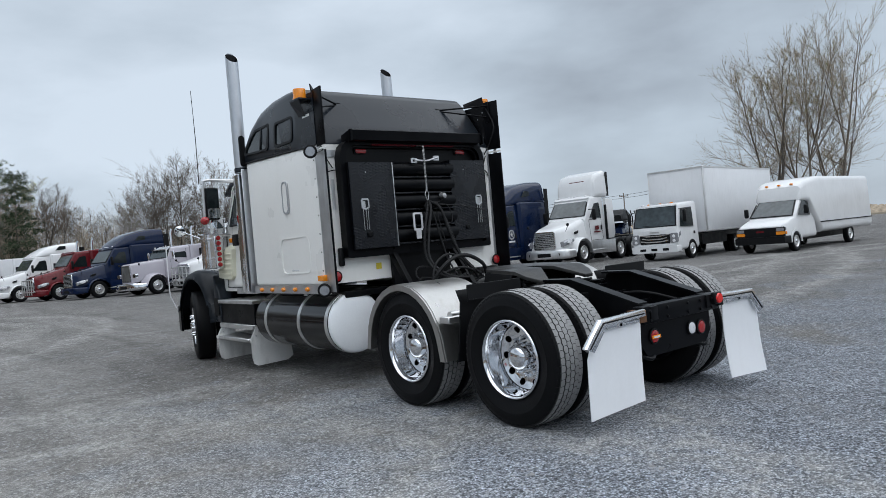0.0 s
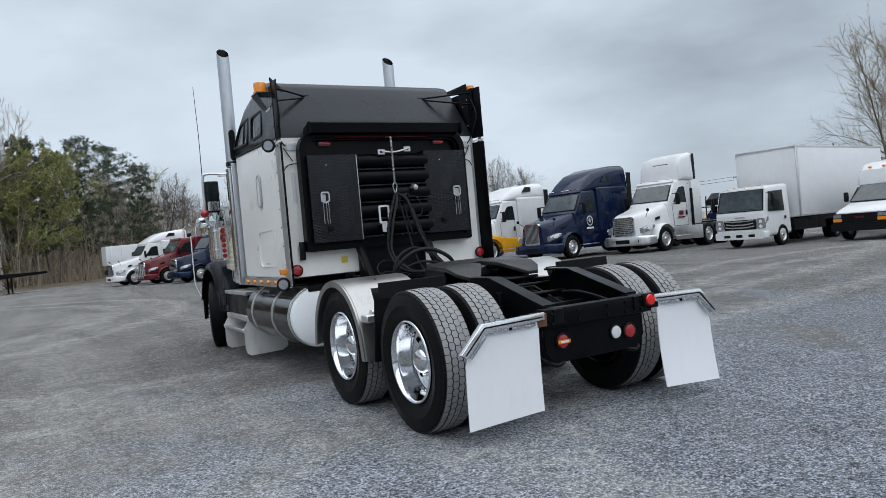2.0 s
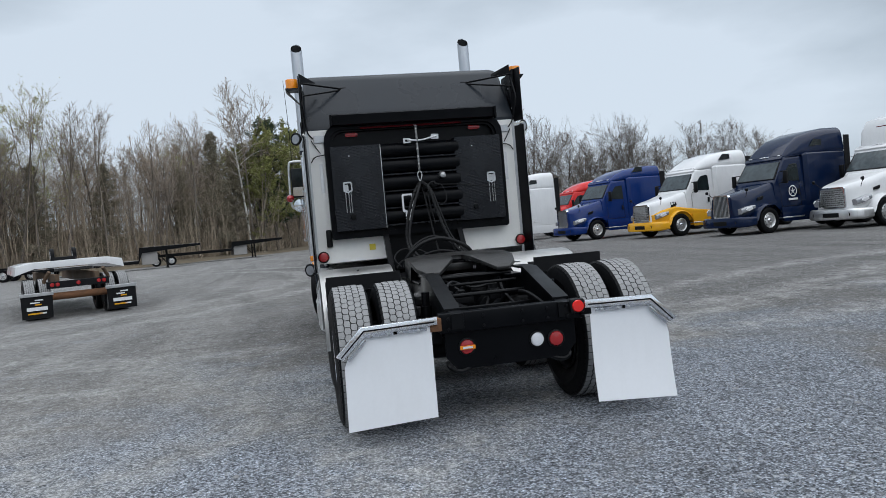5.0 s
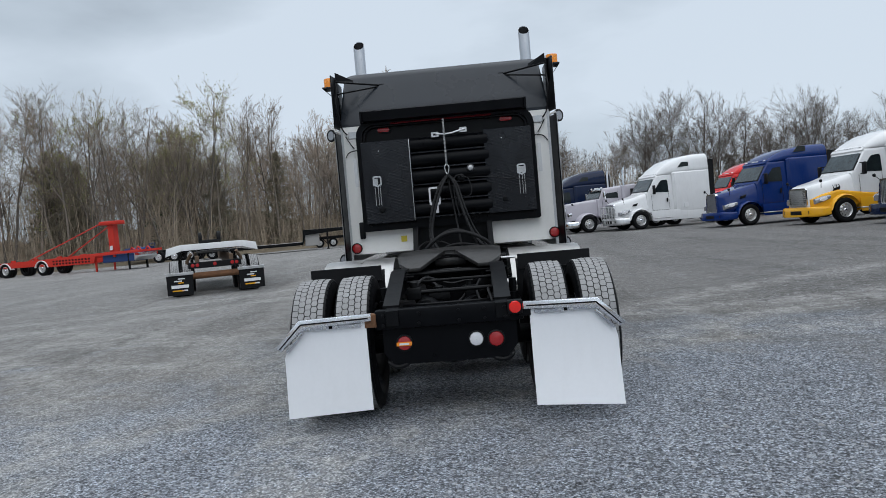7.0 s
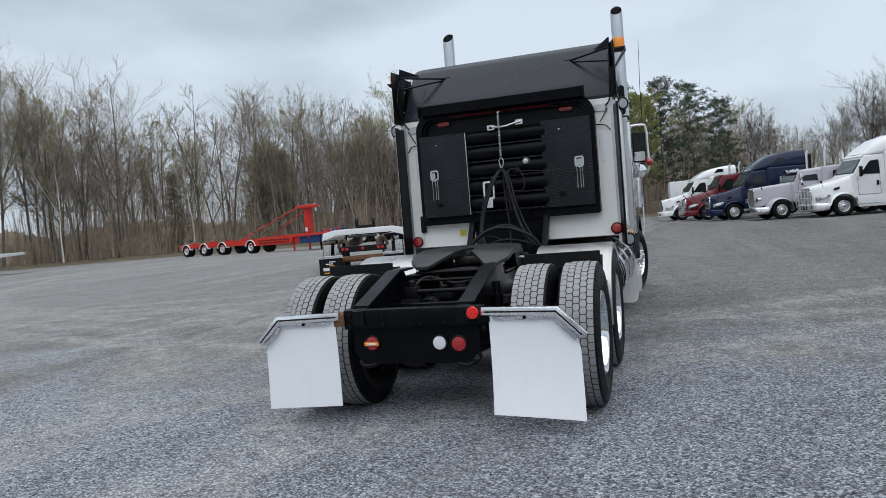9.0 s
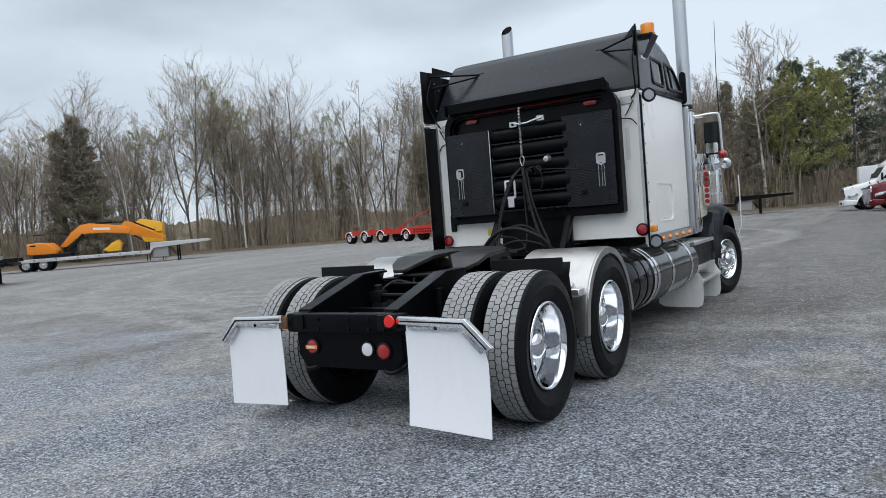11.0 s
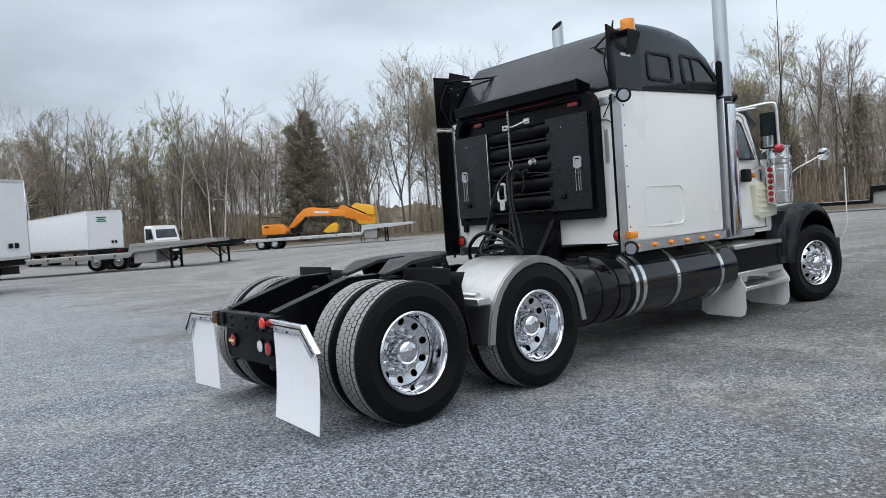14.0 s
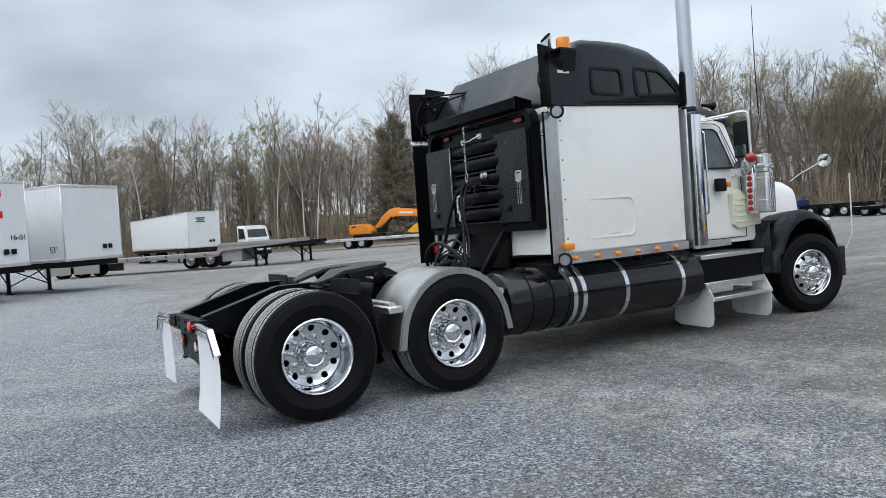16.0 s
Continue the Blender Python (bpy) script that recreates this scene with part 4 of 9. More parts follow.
for s in (-1, 1):
    b = B()
    prism(b, [(0.70, 1.0), (1.06, 1.0), (1.02, 1.08), (1.0, fifth_z(1.0) - 0.03), (0.62, fifth_z(0.62) - 0.03), (0.68, 1.08)], s * 0.40, s * 0.46, "x", 0.006)
    T("plate_skirt", b, "black", "", fifth)
    b = B()
    prism(b, [(0.66, 1.0), (1.16, 1.0), (1.02, 1.15), (0.80, 1.15)], s * 0.24, s * 0.36, "x", 0.006)
    T("pedestal", b, "black", "", fifth)
    b = B()
    lathe(b, [(0.03, 0.0), (0.03, 0.05), (0.02, 0.06), (0.001, 0.06)], (s * 0.46, 0.92, 1.09), "x", 12)
    T("pivot_pin", b, "black", "", fifth)
    b = B()
    box(b, s * 0.38 - 0.07, s * 0.38 + 0.07, 0.32, 1.9, 0.996, 1.012, 0.003)
    T("slide_rail", b, "black", "", fifth)
for y, r in ((0.42, 0.016), (0.56, 0.02)):
    b = B()
    tube(b, [(-0.38, y, 1.02), (0.38, y, 1.02)], r, 8)
    T("lock_rod", b, "black", "", fifth)
b = B()
prism(b, [(-0.14, 0.80), (-0.10, 1.02), (0.10, 1.02), (0.14, 0.80)], 1.05, 1.12, "z", 0.01)
T("lock_jaw", b, "grease", "", fifth)
b = B()
tube(b, [(0.1, 0.85, 1.1), (0.52, 0.83, 1.08), (0.6, 0.83, 1.08)], 0.012, 8)
T("release_handle", b, "steel", "", fifth)

# ---- sleeper box ----
XS, YB, YF = 1.235, 2.655, 4.57
b = B()
loft(b, [(YB, XS, 1.15, 2.66, 0.025, 1.0), (YB + 0.015, XS + 0.004, 1.148, 2.665, 0.03, 1.0), (YF, XS - 0.03, 1.15, 2.73, 0.03, 1.0)])
slp = T("sleeper", b, "white", "cream white riveted sleeper box")
# dark grey raised roof with a front that falls to the cab
b = B()
loft(b, [(YB + 0.01, XS - 0.005, 2.63, 2.70, 0.02, 1.0), (2.80, XS, 2.63, 2.915, 0.03, 0.99), (2.95, XS, 2.63, 3.14, 0.04, 0.98), (3.04, XS, 2.63, 3.285, 0.05, 0.972), (3.09, XS, 2.63, 3.345, 0.07, 0.968), (3.18, XS, 2.63, 3.375, 0.09, 0.962), (3.5, XS, 2.63, 3.40, 0.12, 0.95), (3.9, XS - 0.005, 2.64, 3.42, 0.17, 0.93), (4.28, XS - 0.01, 2.66, 3.385, 0.20, 0.915), (4.54, XS - 0.02, 2.68, 3.25, 0.18, 0.92), (4.70, XS - 0.03, 2.70, 3.0, 0.08, 0.95), (4.76, XS - 0.05, 2.70, 2.81, 0.03, 1.0)])
T("raised_roof", b, "grey", "dark grey raised sleeper roof")
for s in (-1, 1):
    b = B()
    tube(b, [(s * (XS + 0.004), YB + 0.01, 2.655), (s * (XS - 0.022), YF, 2.727)], 0.012, 6)
    T("roof_seam", b, "p_dark")
# rivets on the panel edges
for s in (-1, 1):
    for k in range(7):
        for y in (YB + 0.09,):
            b = B()
            lathe(b, [(0.0, 0.005 * s), (0.008, 0.004 * s), (0.010, 0.0)], (s * (XS + 0.002), y, 1.3 + 0.2 * k), "x", 8)
            T("rivet", b, "p_dark", "", slp)
    # hatch in the side
    b = B()
    o = [(y + 3.378, z) for y, z in rrect(0.36, 1.28, 1.70, 0.09)]
    i = [(y + 3.378, z) for y, z in rrect(0.352, 1.288, 1.692, 0.083)]
    frame_ring(b, o, i, s * (XS - 0.016), s * (XS + (0.0 if s > 0 else 0.001)), "x")
    hat = T("side_hatch", b, "white", "thin seal of a luggage hatch", slp)
    b = B()
    box(b, s * (XS - 0.012) - 0.006, s * (XS - 0.012) + 0.006, 3.33, 3.51, 1.31, 1.327, 0.003)
    T("hatch_handle", b, "white_lens", "", hat)
    # bright sill strip with amber markers
    b = B()
    prism(b, [(YB - 0.01, 1.045), (YB - 0.01, 1.15), (YF + 0.0, 1.15), (YF + 0.0, 1.06)], s * (XS - 0.02), s * (XS + 0.006), "x")
    sill = T("sill_strip", b, "steel", "dull bright metal strip below the sleeper", slp)
    for k in range(6):
        y = YB + 0.17 + 0.305 * k
        b = B()
        lathe(b, [(0.026, 0.0), (0.026, 0.012 * s), (0.021, 0.026 * s), (0.001, 0.033 * s)], (s * (XS + 0.005), y, 1.10), "x", 14)
        for v in b.verts:
            v.co.y = y + (v.co.y - y) * 1.45
        T("marker_light", b, "amber", "", sill)
# oval handhold on the driver side
b = B()
o = [(y + 3.50, z) for y, z in rrect(0.075, 1.98, 2.36, 0.06)]
i = [(y + 3.50, z) for y, z in rrect(0.055, 2.0, 2.34, 0.05)]
frame_ring(b, o, i, -XS + 0.002, -XS - 0.012, "x")
T("grab_recess", b, "stack", "", slp)
b = B()
prism(b, i, -XS + 0.001, -XS - 0.008, "x")
T("recess_back", b, "white", "", slp)


def side_window(s, outline, split=None):
    """A rubber-framed window lying in the sloped roof side."""
    cy = sum(p[0] for p in outline) / len(outline)

    def xat(z):
        return XS - 0.003 - (0.068 + 0.055 * (cy - 3.45)) * (z - 2.63) / 0.77
    cz = sum(p[1] for p in outline) / len(outline)
    b = B()
    big = [(cy + (y - cy) * 1.0, cz + (z - cz) * 1.0) for y, z in outline]
    sm = [(cy + (y - cy) * 0.86, cz + (z - cz) * 0.82) for y, z in outline]
    n = len(big)
    ring = [[b.verts.new((s * (xat(z) + d), y, z)) for y, z in o] for o, d in ((big, -0.02), (big, 0.018), (sm, 0.018), (sm, 0.0))]
    for a, c in zip(ring, ring[1:]):
        for k in range(n):
            b.faces.new((a[k], a[(k + 1) % n], c[(k + 1) % n], c[k]))
    fr = T("roof_window", b, "p_dark", "black rubber window surround")
    b = B()
    b.faces.new([b.verts.new((s * (xat(z) + 0.004), y, z)) for y, z in sm])
    r = bmesh.ops.extrude_face_region(b, geom=list(b.faces))
    for v in [e for e in r["geom"] if isinstance(e, bmesh.types.BMVert)]:
        v.co.x -= 0.006 * s
    T("glass", b, "glass", "dark tinted pane", fr)
    if split:
        b = B()
        z0, z1 = min(z for y, z in sm), max(z for y, z in sm)
        box(b, -0.012, 0.012, split - 0.014, split + 0.014, 0, z1 - z0 + 0.01)
        for v in b.verts:
            z = z0 + v.co.z
            v.co.x, v.co.z = s * (xat(z) + 0.004) + v.co.x, z
        T("window_bar", b, "p_dark", "", fr)


for s in (-1, 1):
    side_window(s, [(y + 3.45, z) for y, z in rrect(0.24, 2.78, 3.08, 0.05)])
    side_window(s, [(3.88, 2.82), (3.88, 3.09), (3.91, 3.12), (4.30, 3.11), (4.38, 3.06), (4.58, 2.88), (4.60, 2.84), (4.57, 2.82), (3.91, 2.79)], 4.12)

# metal corner trims, and panels, painted dark inside for shade, that sweep back to the upper blades
for s in (-1, 1):
    b = B()
    prism(b, [(s * (XS + 0.008), YB + 0.045), (s * (XS + 0.008), YB - 0.008), (s * (XS - 0.035), YB - 0.008), (s * (XS - 0.035), YB + 0.004), (s * (XS - 0.004), YB + 0.004), (s * (XS - 0.004), YB + 0.045)], 1.07, 2.655, "z")
    T("corner_trim", b, "steel", "dull metal corner trim of the sleeper")
    # the upper side panels run back past the sloped end of the roof
    b = B()
    prism(b, [(s * 1.246, 3.07), (s * 1.248, 2.64), (s * 1.242, 2.64), (s * 1.240, 3.07)], 2.66, 3.22, "z")
    up = T("upper_side_panel", b, "grey", "dark grey panel beside the sloped roof end")
    # added black sheet: the inner face's shade put into colour
    b = B()
    prism(b, [(s * 1.2395, 3.05), (s * 1.2415, 2.64), (s * 1.2385, 2.64), (s * 1.2365, 3.05)], 2.67, 3.215, "z")
    T("panel_lining", b, "gloss_black", "", up)
    b = B()
    pane(b, [(s * 1.05, 2.84, 3.20), (s * 1.235, 2.66, 3.21), (s * 1.235, 2.68, 3.315), (s * 1.06, 2.86, 3.245)], 0.012)
    T("panel_gusset", b, "satin_black", "", up)
    for y, z in ((2.72, 2.80), (2.80, 3.05), (2.90, 2.90), (2.70, 3.12)):
        b = B()
        lathe(b, [(0.0, -0.006 * s), (0.010, -0.004 * s), (0.011, 0.0)], (s * 1.2385, y, z), "x", 8)
        T("bolt", b, "steel", "", up)

# side extenders: black blades at the rear corners, upper and lower
for s in (-1, 1):
    xo, xi2, yo = (1.295, 1.225, 0.170) if s > 0 else (1.262, 1.225, 0.205)
    o = [(s * xi2, YB + 0.012), (s * (xi2 + 0.012), YB + 0.020), (s * xo, YB - yo), (s * (xo - 0.006), YB - yo - 0.016), (s * (xo - 0.016), YB - yo - 0.012)]
    for z0, z1, nm, lb in ((1.06, 2.575, "side_extender", "black plastic side extender blade"), (2.63, 3.24, "upper_extender", "black upper side extender blade")):
        b = B()
        prism(b, o, z0, z1, "z", 0.004)
        blade = T(nm, b, "satin_black", lb)
        if z0 < 2:
            b = B()
            prism(b, [(s * (xi2 + 0.015), YB + 0.020), (s * (xo + 0.003), YB - yo), (s * (xo + 0.0065), YB - yo), (s * (xi2 + 0.0185), YB + 0.020)], z0 + 0.01, z1 - 0.01, "z")
            T("blade_skin", b, "steel", "dull metal outer skin of the blade", blade)
    b = B()
    prism(b, o, 2.59, 2.607, "z")
    T("extender_gap_strip", b, "white", "white strip between the blades")
    # stay rods to the roof back
    b = B()
    tube(b, [(s * 1.235, 2.60, 3.19), (s * 0.74, 3.0, 3.185)], 0.011, 8)
    tube(b, [(s * 1.235, 2.62, 3.05), (s * 0.74, 3.0, 3.175)], 0.010, 8)
    box(b, s * 0.73 - 0.035, s * 0.73 + 0.03, 2.98, 3.015, 3.16, 3.20, 0.003)
    T("extender_stay", b, "satin_black")
    b = B()
    box(b, s * 1.235 - 0.010, s * 1.235 + 0.010, 2.57, 2.63, 2.98, 3.24, 0.004)
    T("stay_plate", b, "satin_black")
    # wire down the blade
    b = B()
    tube(b, spline([(s * 1.225, 2.62, 3.16), (s * 1.222, 2.55, 3.05), (s * 1.228, 2.50, 2.90), (s * 1.218, 2.56, 2.76), (s * 1.20, 2.63, 2.64), (s * 1.15, 2.64, 2.57)], 5), 0.008, 6)
    T("lamp_wire", b, "hose")
    # beacon on a folded bracket, the driver's side one set lower
    zb = 0.0 if s > 0 else -0.04
    b = B()
    prism(b, [(2.66, 3.18 + zb), (2.88, 3.18 + zb), (2.88, 3.195 + zb), (2.66, 3.195 + zb)], s * 1.25, s * 1.40, "x")
    v = [b.verts.new(p) for p in ((s * 1.25, 2.82, 3.0), (s * 1.25, 2.98, 3.02), (s * 1.39, 2.88, 3.18 + zb), (s * 1.39, 2.67, 3.18 + zb))]
    r = bmesh.ops.extrude_face_region(b, geom=[b.faces.new(v)])
    for q in [e for e in r["geom"] if isinstance(e, bmesh.types.BMVert)]:
        q.co.z -= 0.008
    br = T("beacon_bracket", b, "grey")
    b = B()
    lathe(b, [(0.075, 0.0), (0.075, 0.018), (0.068, 0.02), (0.070, 0.10), (0.066, 0.112), (0.001, 0.116)], (s * 1.325, 2.77, 3.196 + zb), "z", 24)
    T("beacon", b, "amber", "orange beacon lamp", br)
    b = B()
    box(b, s * 1.245 - 0.004, s * 1.245 + 0.004, 2.74, 2.90, 2.98, 3.01, 0.002)
    T("label_bar", b, "white", "", br)
    # round clear lenses in black hoops, top and bottom corner
    for z, r0, xl in ((2.575, 0.060, 1.335), (1.095, 0.062, 1.31)):
        b = B()
        hoop = []
        for k in range(25):
            a = 2 * math.pi * k / 24
            hoop.append((s * xl + s * r0 * 0.8 * math.cos(a), YB - 0.03 + r0 * 0.6 * math.cos(a), z + r0 * math.sin(a)))
        tube(b, hoop, 0.014, 8, False)
        lp = T("marker_hoop", b, "p_dark", "round clear lens in a black hoop")
        b = B()
        v = [b.verts.new(p) for p in hoop[:-1]]
        b.faces.new(v)
        r = bmesh.ops.extrude_face_region(b, geom=list(b.faces))
        for q in [e for e in r["geom"] if isinstance(e, bmesh.types.BMVert)]:
            q.co.y -= 0.012
        T("lens", b, "lamp_glass", "grey glass lamp face", lp)
        b = B()
        tube(b, [(s * 1.22, YB + 0.03, z), (s * (xl - r0 * 0.75), YB + 0.01, z)], 0.012, 8)
        T("lamp_arm", b, "p_dark", "", lp)
    b = B()
    box(b, s * (XS + 0.03) - 0.035, s * (XS + 0.03) + 0.035, 2.66, 2.78, 1.19, 1.255, 0.01, None, 2)
    T("corner_marker", b, "amber", "orange corner marker lamp")
    round_lamp(s * (1.185 if s > 0 else 1.15), YB - 0.03, 1.225, 0.055, "red_lens", "rear_reflector")
    b = B()
    tube(b, [(s * (1.185 if s > 0 else 1.15), YB + 0.01, 1.225), (s * (1.185 if s > 0 else 1.15), YB - 0.03, 1.225)], 0.02, 8)
    T("reflector_arm", b, "p_dark")

def arch(hw, z0, z1, r, foot=0.03, n=5):
    """Outline rounded above and almost square below, as points (x, z)."""
    pts = []
    for sx, zz, a0, q in ((1, z0, -90, foot), (1, z1, 0, r), (-1, z1, 90, r), (-1, z0, 180, foot)):
        for k in range(n + 1):
            a = radians(a0 + 90 * k / n)
            pts.append((sx * (hw - q) + q * math.cos(a), (zz + q if zz == z0 else zz - q) + q * math.sin(a)))
    return pts


# rear wall furniture: the black recessed frame
YR = YB - 0.006
b = B()
o = arch(1.035, 1.41, 2.71, 0.20)
i = arch(0.965, 1.47, 2.64, 0.14)
frame_ring(b, o, i, YR, YR - 0.12, "y")
T("rack_frame", b, "satin_black", "black rounded rack frame on the back wall", None, 0.8)
b = B()
o2 = arch(0.98, 1.46, 2.66, 0.15)
i2 = arch(0.935, 1.50, 2.62, 0.12)
frame_ring(b, o2, i2, YR - 0.02, YR - 0.075, "y")
T("rack_rim", b, "black", "", None, 0.8)
b = B()
prism(b, arch(0.97, 1.46, 2.65, 0.14), YR, YR - 0.015, "y")
T("rack_back", b, "black")
# five carrier tubes
for k, z in enumerate((2.37, 2.19, 2.00, 1.81, 1.62)):
    b = B()
    lathe(b, [(0.0, -0.5), (0.07, -0.49), (0.082, -0.47), (0.082, 0.47), (0.07, 0.49), (0.0, 0.5)], (0, YR - 0.10, z), "x", 24)
    T("carrier_tube", b, "satin_black", "horizontal black carrier tube")
    b = B()
    box(b, -0.42, 0.45, YR - 0.165, YR - 0.015, z - 0.105, z - 0.085, 0.004)
    T("tube_shelf", b, "plate", "narrow tread-plate shelf under a carrier tube")
b = B()
box(b, -0.42, 0.42, YR - 0.10, YR - 0.02, 1.44, 1.56, 0.01)
T("rack_bottom_shelf", b, "satin_black")
# tread-plate lockers with paddle latches
for s, x0, x1, z0, z1, d in ((-1, -0.975, -0.417, 1.49, 2.45, 0.185), (1, 0.447, 0.985, 1.50, 2.48, 0.16)):
    b = B()
    box(b, x0, x1, YR - d + 0.03, YR - 0.01, z0, z1, 0.012)
    lk = T("locker", b, "satin_black", "black wall locker with tread-plate door")
    b = B()
    cx, cz = (x0 + x1) / 2, (z0 + z1) / 2 + 0.06
    # plate folded into four shallow planes
    xa, xb, za, zb_ = x0 - 0.004, x1 + 0.004, z0 + 0.01, z1 - 0.008
    c4 = [(xa, za), (xb, za), (xb, zb_), (xa, zb_)]
    back = [b.verts.new((x, YR - d + 0.026, z)) for x, z in c4]
    rim_v = [b.verts.new((x, YR - d, z)) for x, z in c4]
    apex = b.verts.new((cx, YR - d - 0.018, cz - 0.05))
    b.faces.new(back)
    for k in range(4):
        b.faces.new((back[k], back[(k + 1) % 4], rim_v[(k + 1) % 4], rim_v[k]))
        b.faces.new((rim_v[k], rim_v[(k + 1) % 4], apex))
    part("locker_door", b, "plate", lk, "black diamond tread-plate door", 0.005)
    b = B()
    lx, lz = (-0.82, 1.985) if s < 0 else (0.845, 1.985)
    hexa = [(-0.050, -0.045), (0.0, -0.068), (0.050, -0.045), (0.050, 0.040), (0.036, 0.060), (-0.036, 0.060), (-0.050, 0.040)]
    frame_ring(b, [(lx + x, lz + z) for x, z in hexa], [(lx + x * 0.72, lz + z * 0.72) for x, z in hexa], YR - d + 0.002, YR - d - 0.020, "y")
    la = T("paddle_latch", b, "steel", "bright steel paddle latch", lk)
    b = B()
    pane(b, [(lx - 0.036, YR - d - 0.010, lz - 0.04), (lx + 0.036, YR - d - 0.004, lz - 0.04), (lx + 0.036, YR - d - 0.004, lz + 0.03), (lx - 0.036, YR - d - 0.010, lz + 0.03)], 0.004)
    T("paddle", b, "chain", "", la)
    for dx in (-0.03, 0.005, 0.03):
        b = B()
        tube(b, [(lx + dx + 0.003 * (-1) ** k, YR - d - 0.016, lz - 0.06 - 0.016 * k) for k in range(15 if dx else 11)], 0.0035, 5)
        T("latch_chain", b, "chain", "", la)
    for x, z in ((x0 + 0.2, z1 - 0.12), (x0 + 0.27, z1 - 0.42), (x1 - 0.12, z0 + 0.16)):
        b = B()
        lathe(b, [(0.0, -0.006), (0.009, -0.004), (0.010, 0.0)], (x, YR - d, z), "y", 8)
        T("bolt", b, "steel", "", lk)
    b = B()
    box(b, x0 + 0.16, x0 + 0.22, YR - d - 0.03, YR - d, z0 + 0.13, z0 + 0.19, 0.01)
    T("locker_knob", b, "black", "", lk)
b = B()
box(b, -0.424, -0.416, YR - 0.20, YR - 0.05, 1.50, 2.44, 0.002)
T("locker_edge", b, "steel")
for x, z in ((-0.715, 2.585), (0.72, 2.59)):
    b = B()
    prism(b, rrect(0.085, z - 0.034, z + 0.034, 0.03, cx=x), YR - 0.016, YR - 0.03, "y")
    rl = T("stop_lamp", b, "p_dark")
    b = B()
    prism(b, rrect(0.072, z - 0.024, z + 0.024, 0.022, cx=x), YR - 0.03, YR - 0.044, "y", 0.005)
    T("lens", b, "red_lens", "", rl)
# folding cover box above the rack
b = B()
prism(b, [(YR, 2.66), (YR - 0.06, 2.66), (YR - 0.22, 2.68), (YR - 0.23, 2.785), (YR - 0.20, 2.80), (YR, 2.76)], -0.93, 0.93, "x", 0.006)
cov = T("cover_hood", b, "satin_black", "black sheet-metal hood above the rack")
for s in (-1, 1):
    b = B()
    prism(b, [(YR - 0.18, 2.655), (YR - 0.245, 2.665), (YR - 0.245, 2.79), (YR - 0.21, 2.795)], s * 0.93, s * 0.955, "x", 0.004)
    T("hood_end", b, "satin_black", "", cov)
b = B()
tube(b, [(-0.62, YR - 0.12, 2.645), (0.55, YR - 0.12, 2.645)], 0.011, 8)
T("hood_rod", b, "p_red", "dark red rod under the hood")
# white handle bar, spring strap and chain in the middle
b = B()
tube(b, spline([(-0.10, YR - 0.19, 2.47), (0.0, YR - 0.225, 2.455), (0.08, YR - 0.225, 2.46), (0.14, YR - 0.22, 2.475), (0.24, YR - 0.19, 2.50)], 5), 0.009, 8)
hb = T("hose_bar", b, "white_lens", "white bent hose-hanger bar")
for x, z in ((-0.11, 2.46), (0.215, 2.49)):
    b = B()
    frame_ring(b, [(x + a, c) for a, c in rrect(0.042, z - 0.028, z + 0.028, 0.006)], [(x + a, c) for a, c in rrect(0.02, z - 0.012, z + 0.012, 0.004)], YR - 0.185, YR - 0.20, "y")
    T("bar_plate", b, "steel", "", hb)
b = B()
coil = []
for k in range(241):
    f = k / 240
    a = f * 2 * math.pi * 34
    coil.append((-0.005 + 0.010 * math.cos(a), YR - 0.25 + 0.010 * math.sin(a), 2.62 - 0.51 * f))
tube(b, coil, 0.0045, 5)
tube(b, [(-0.005, YR - 0.06, 2.65), (-0.005, YR - 0.25, 2.62)], 0.008, 6)
T("hanger_spring", b, "chain", "long coil spring holding the hoses")
b = B()
tube(b, spline([(-0.005, YR - 0.25, 2.11), (0.02, YR - 0.25, 2.07), (-0.005, YR - 0.25, 1.99), (-0.03, YR - 0.25, 2.07), (-0.005, YR - 0.25, 2.11)], 4), 0.006, 6, False)
T("spring_hook", b, "chain")
# air and power couplings
b = B()
lathe(b, [(0.001, -0.05), (0.03, -0.045), (0.04, -0.01), (0.045, 0.0)], (0.265, YR - 0.19, 2.045), "y", 16)
T("glad_hand", b, "chain", "silver air coupling")
for x, z in ((0.03, 1.925), (0.15, 1.945)):
    b = B()
    lathe(b, [(0.001, -0.06), (0.03, -0.05), (0.034, -0.01), (0.045, 0.0)], (x, YR - 0.19, z), "y", 12)
    T("coupling", b, "p_dark")
b = B()
frame_ring(b, [(-0.17 + a, c) for a, c in rrect(0.065, 1.655, 1.86, 0.02)], [(-0.17 + a, c) for a, c in rrect(0.045, 1.68, 1.84, 0.016)], YR - 0.25, YR - 0.262, "y")
box(b, -0.205, -0.135, YR - 0.262, YR - 0.25, 1.56, 1.66, 0.003)
T("hose_bracket", b, "white_lens", "white metal hose bracket")

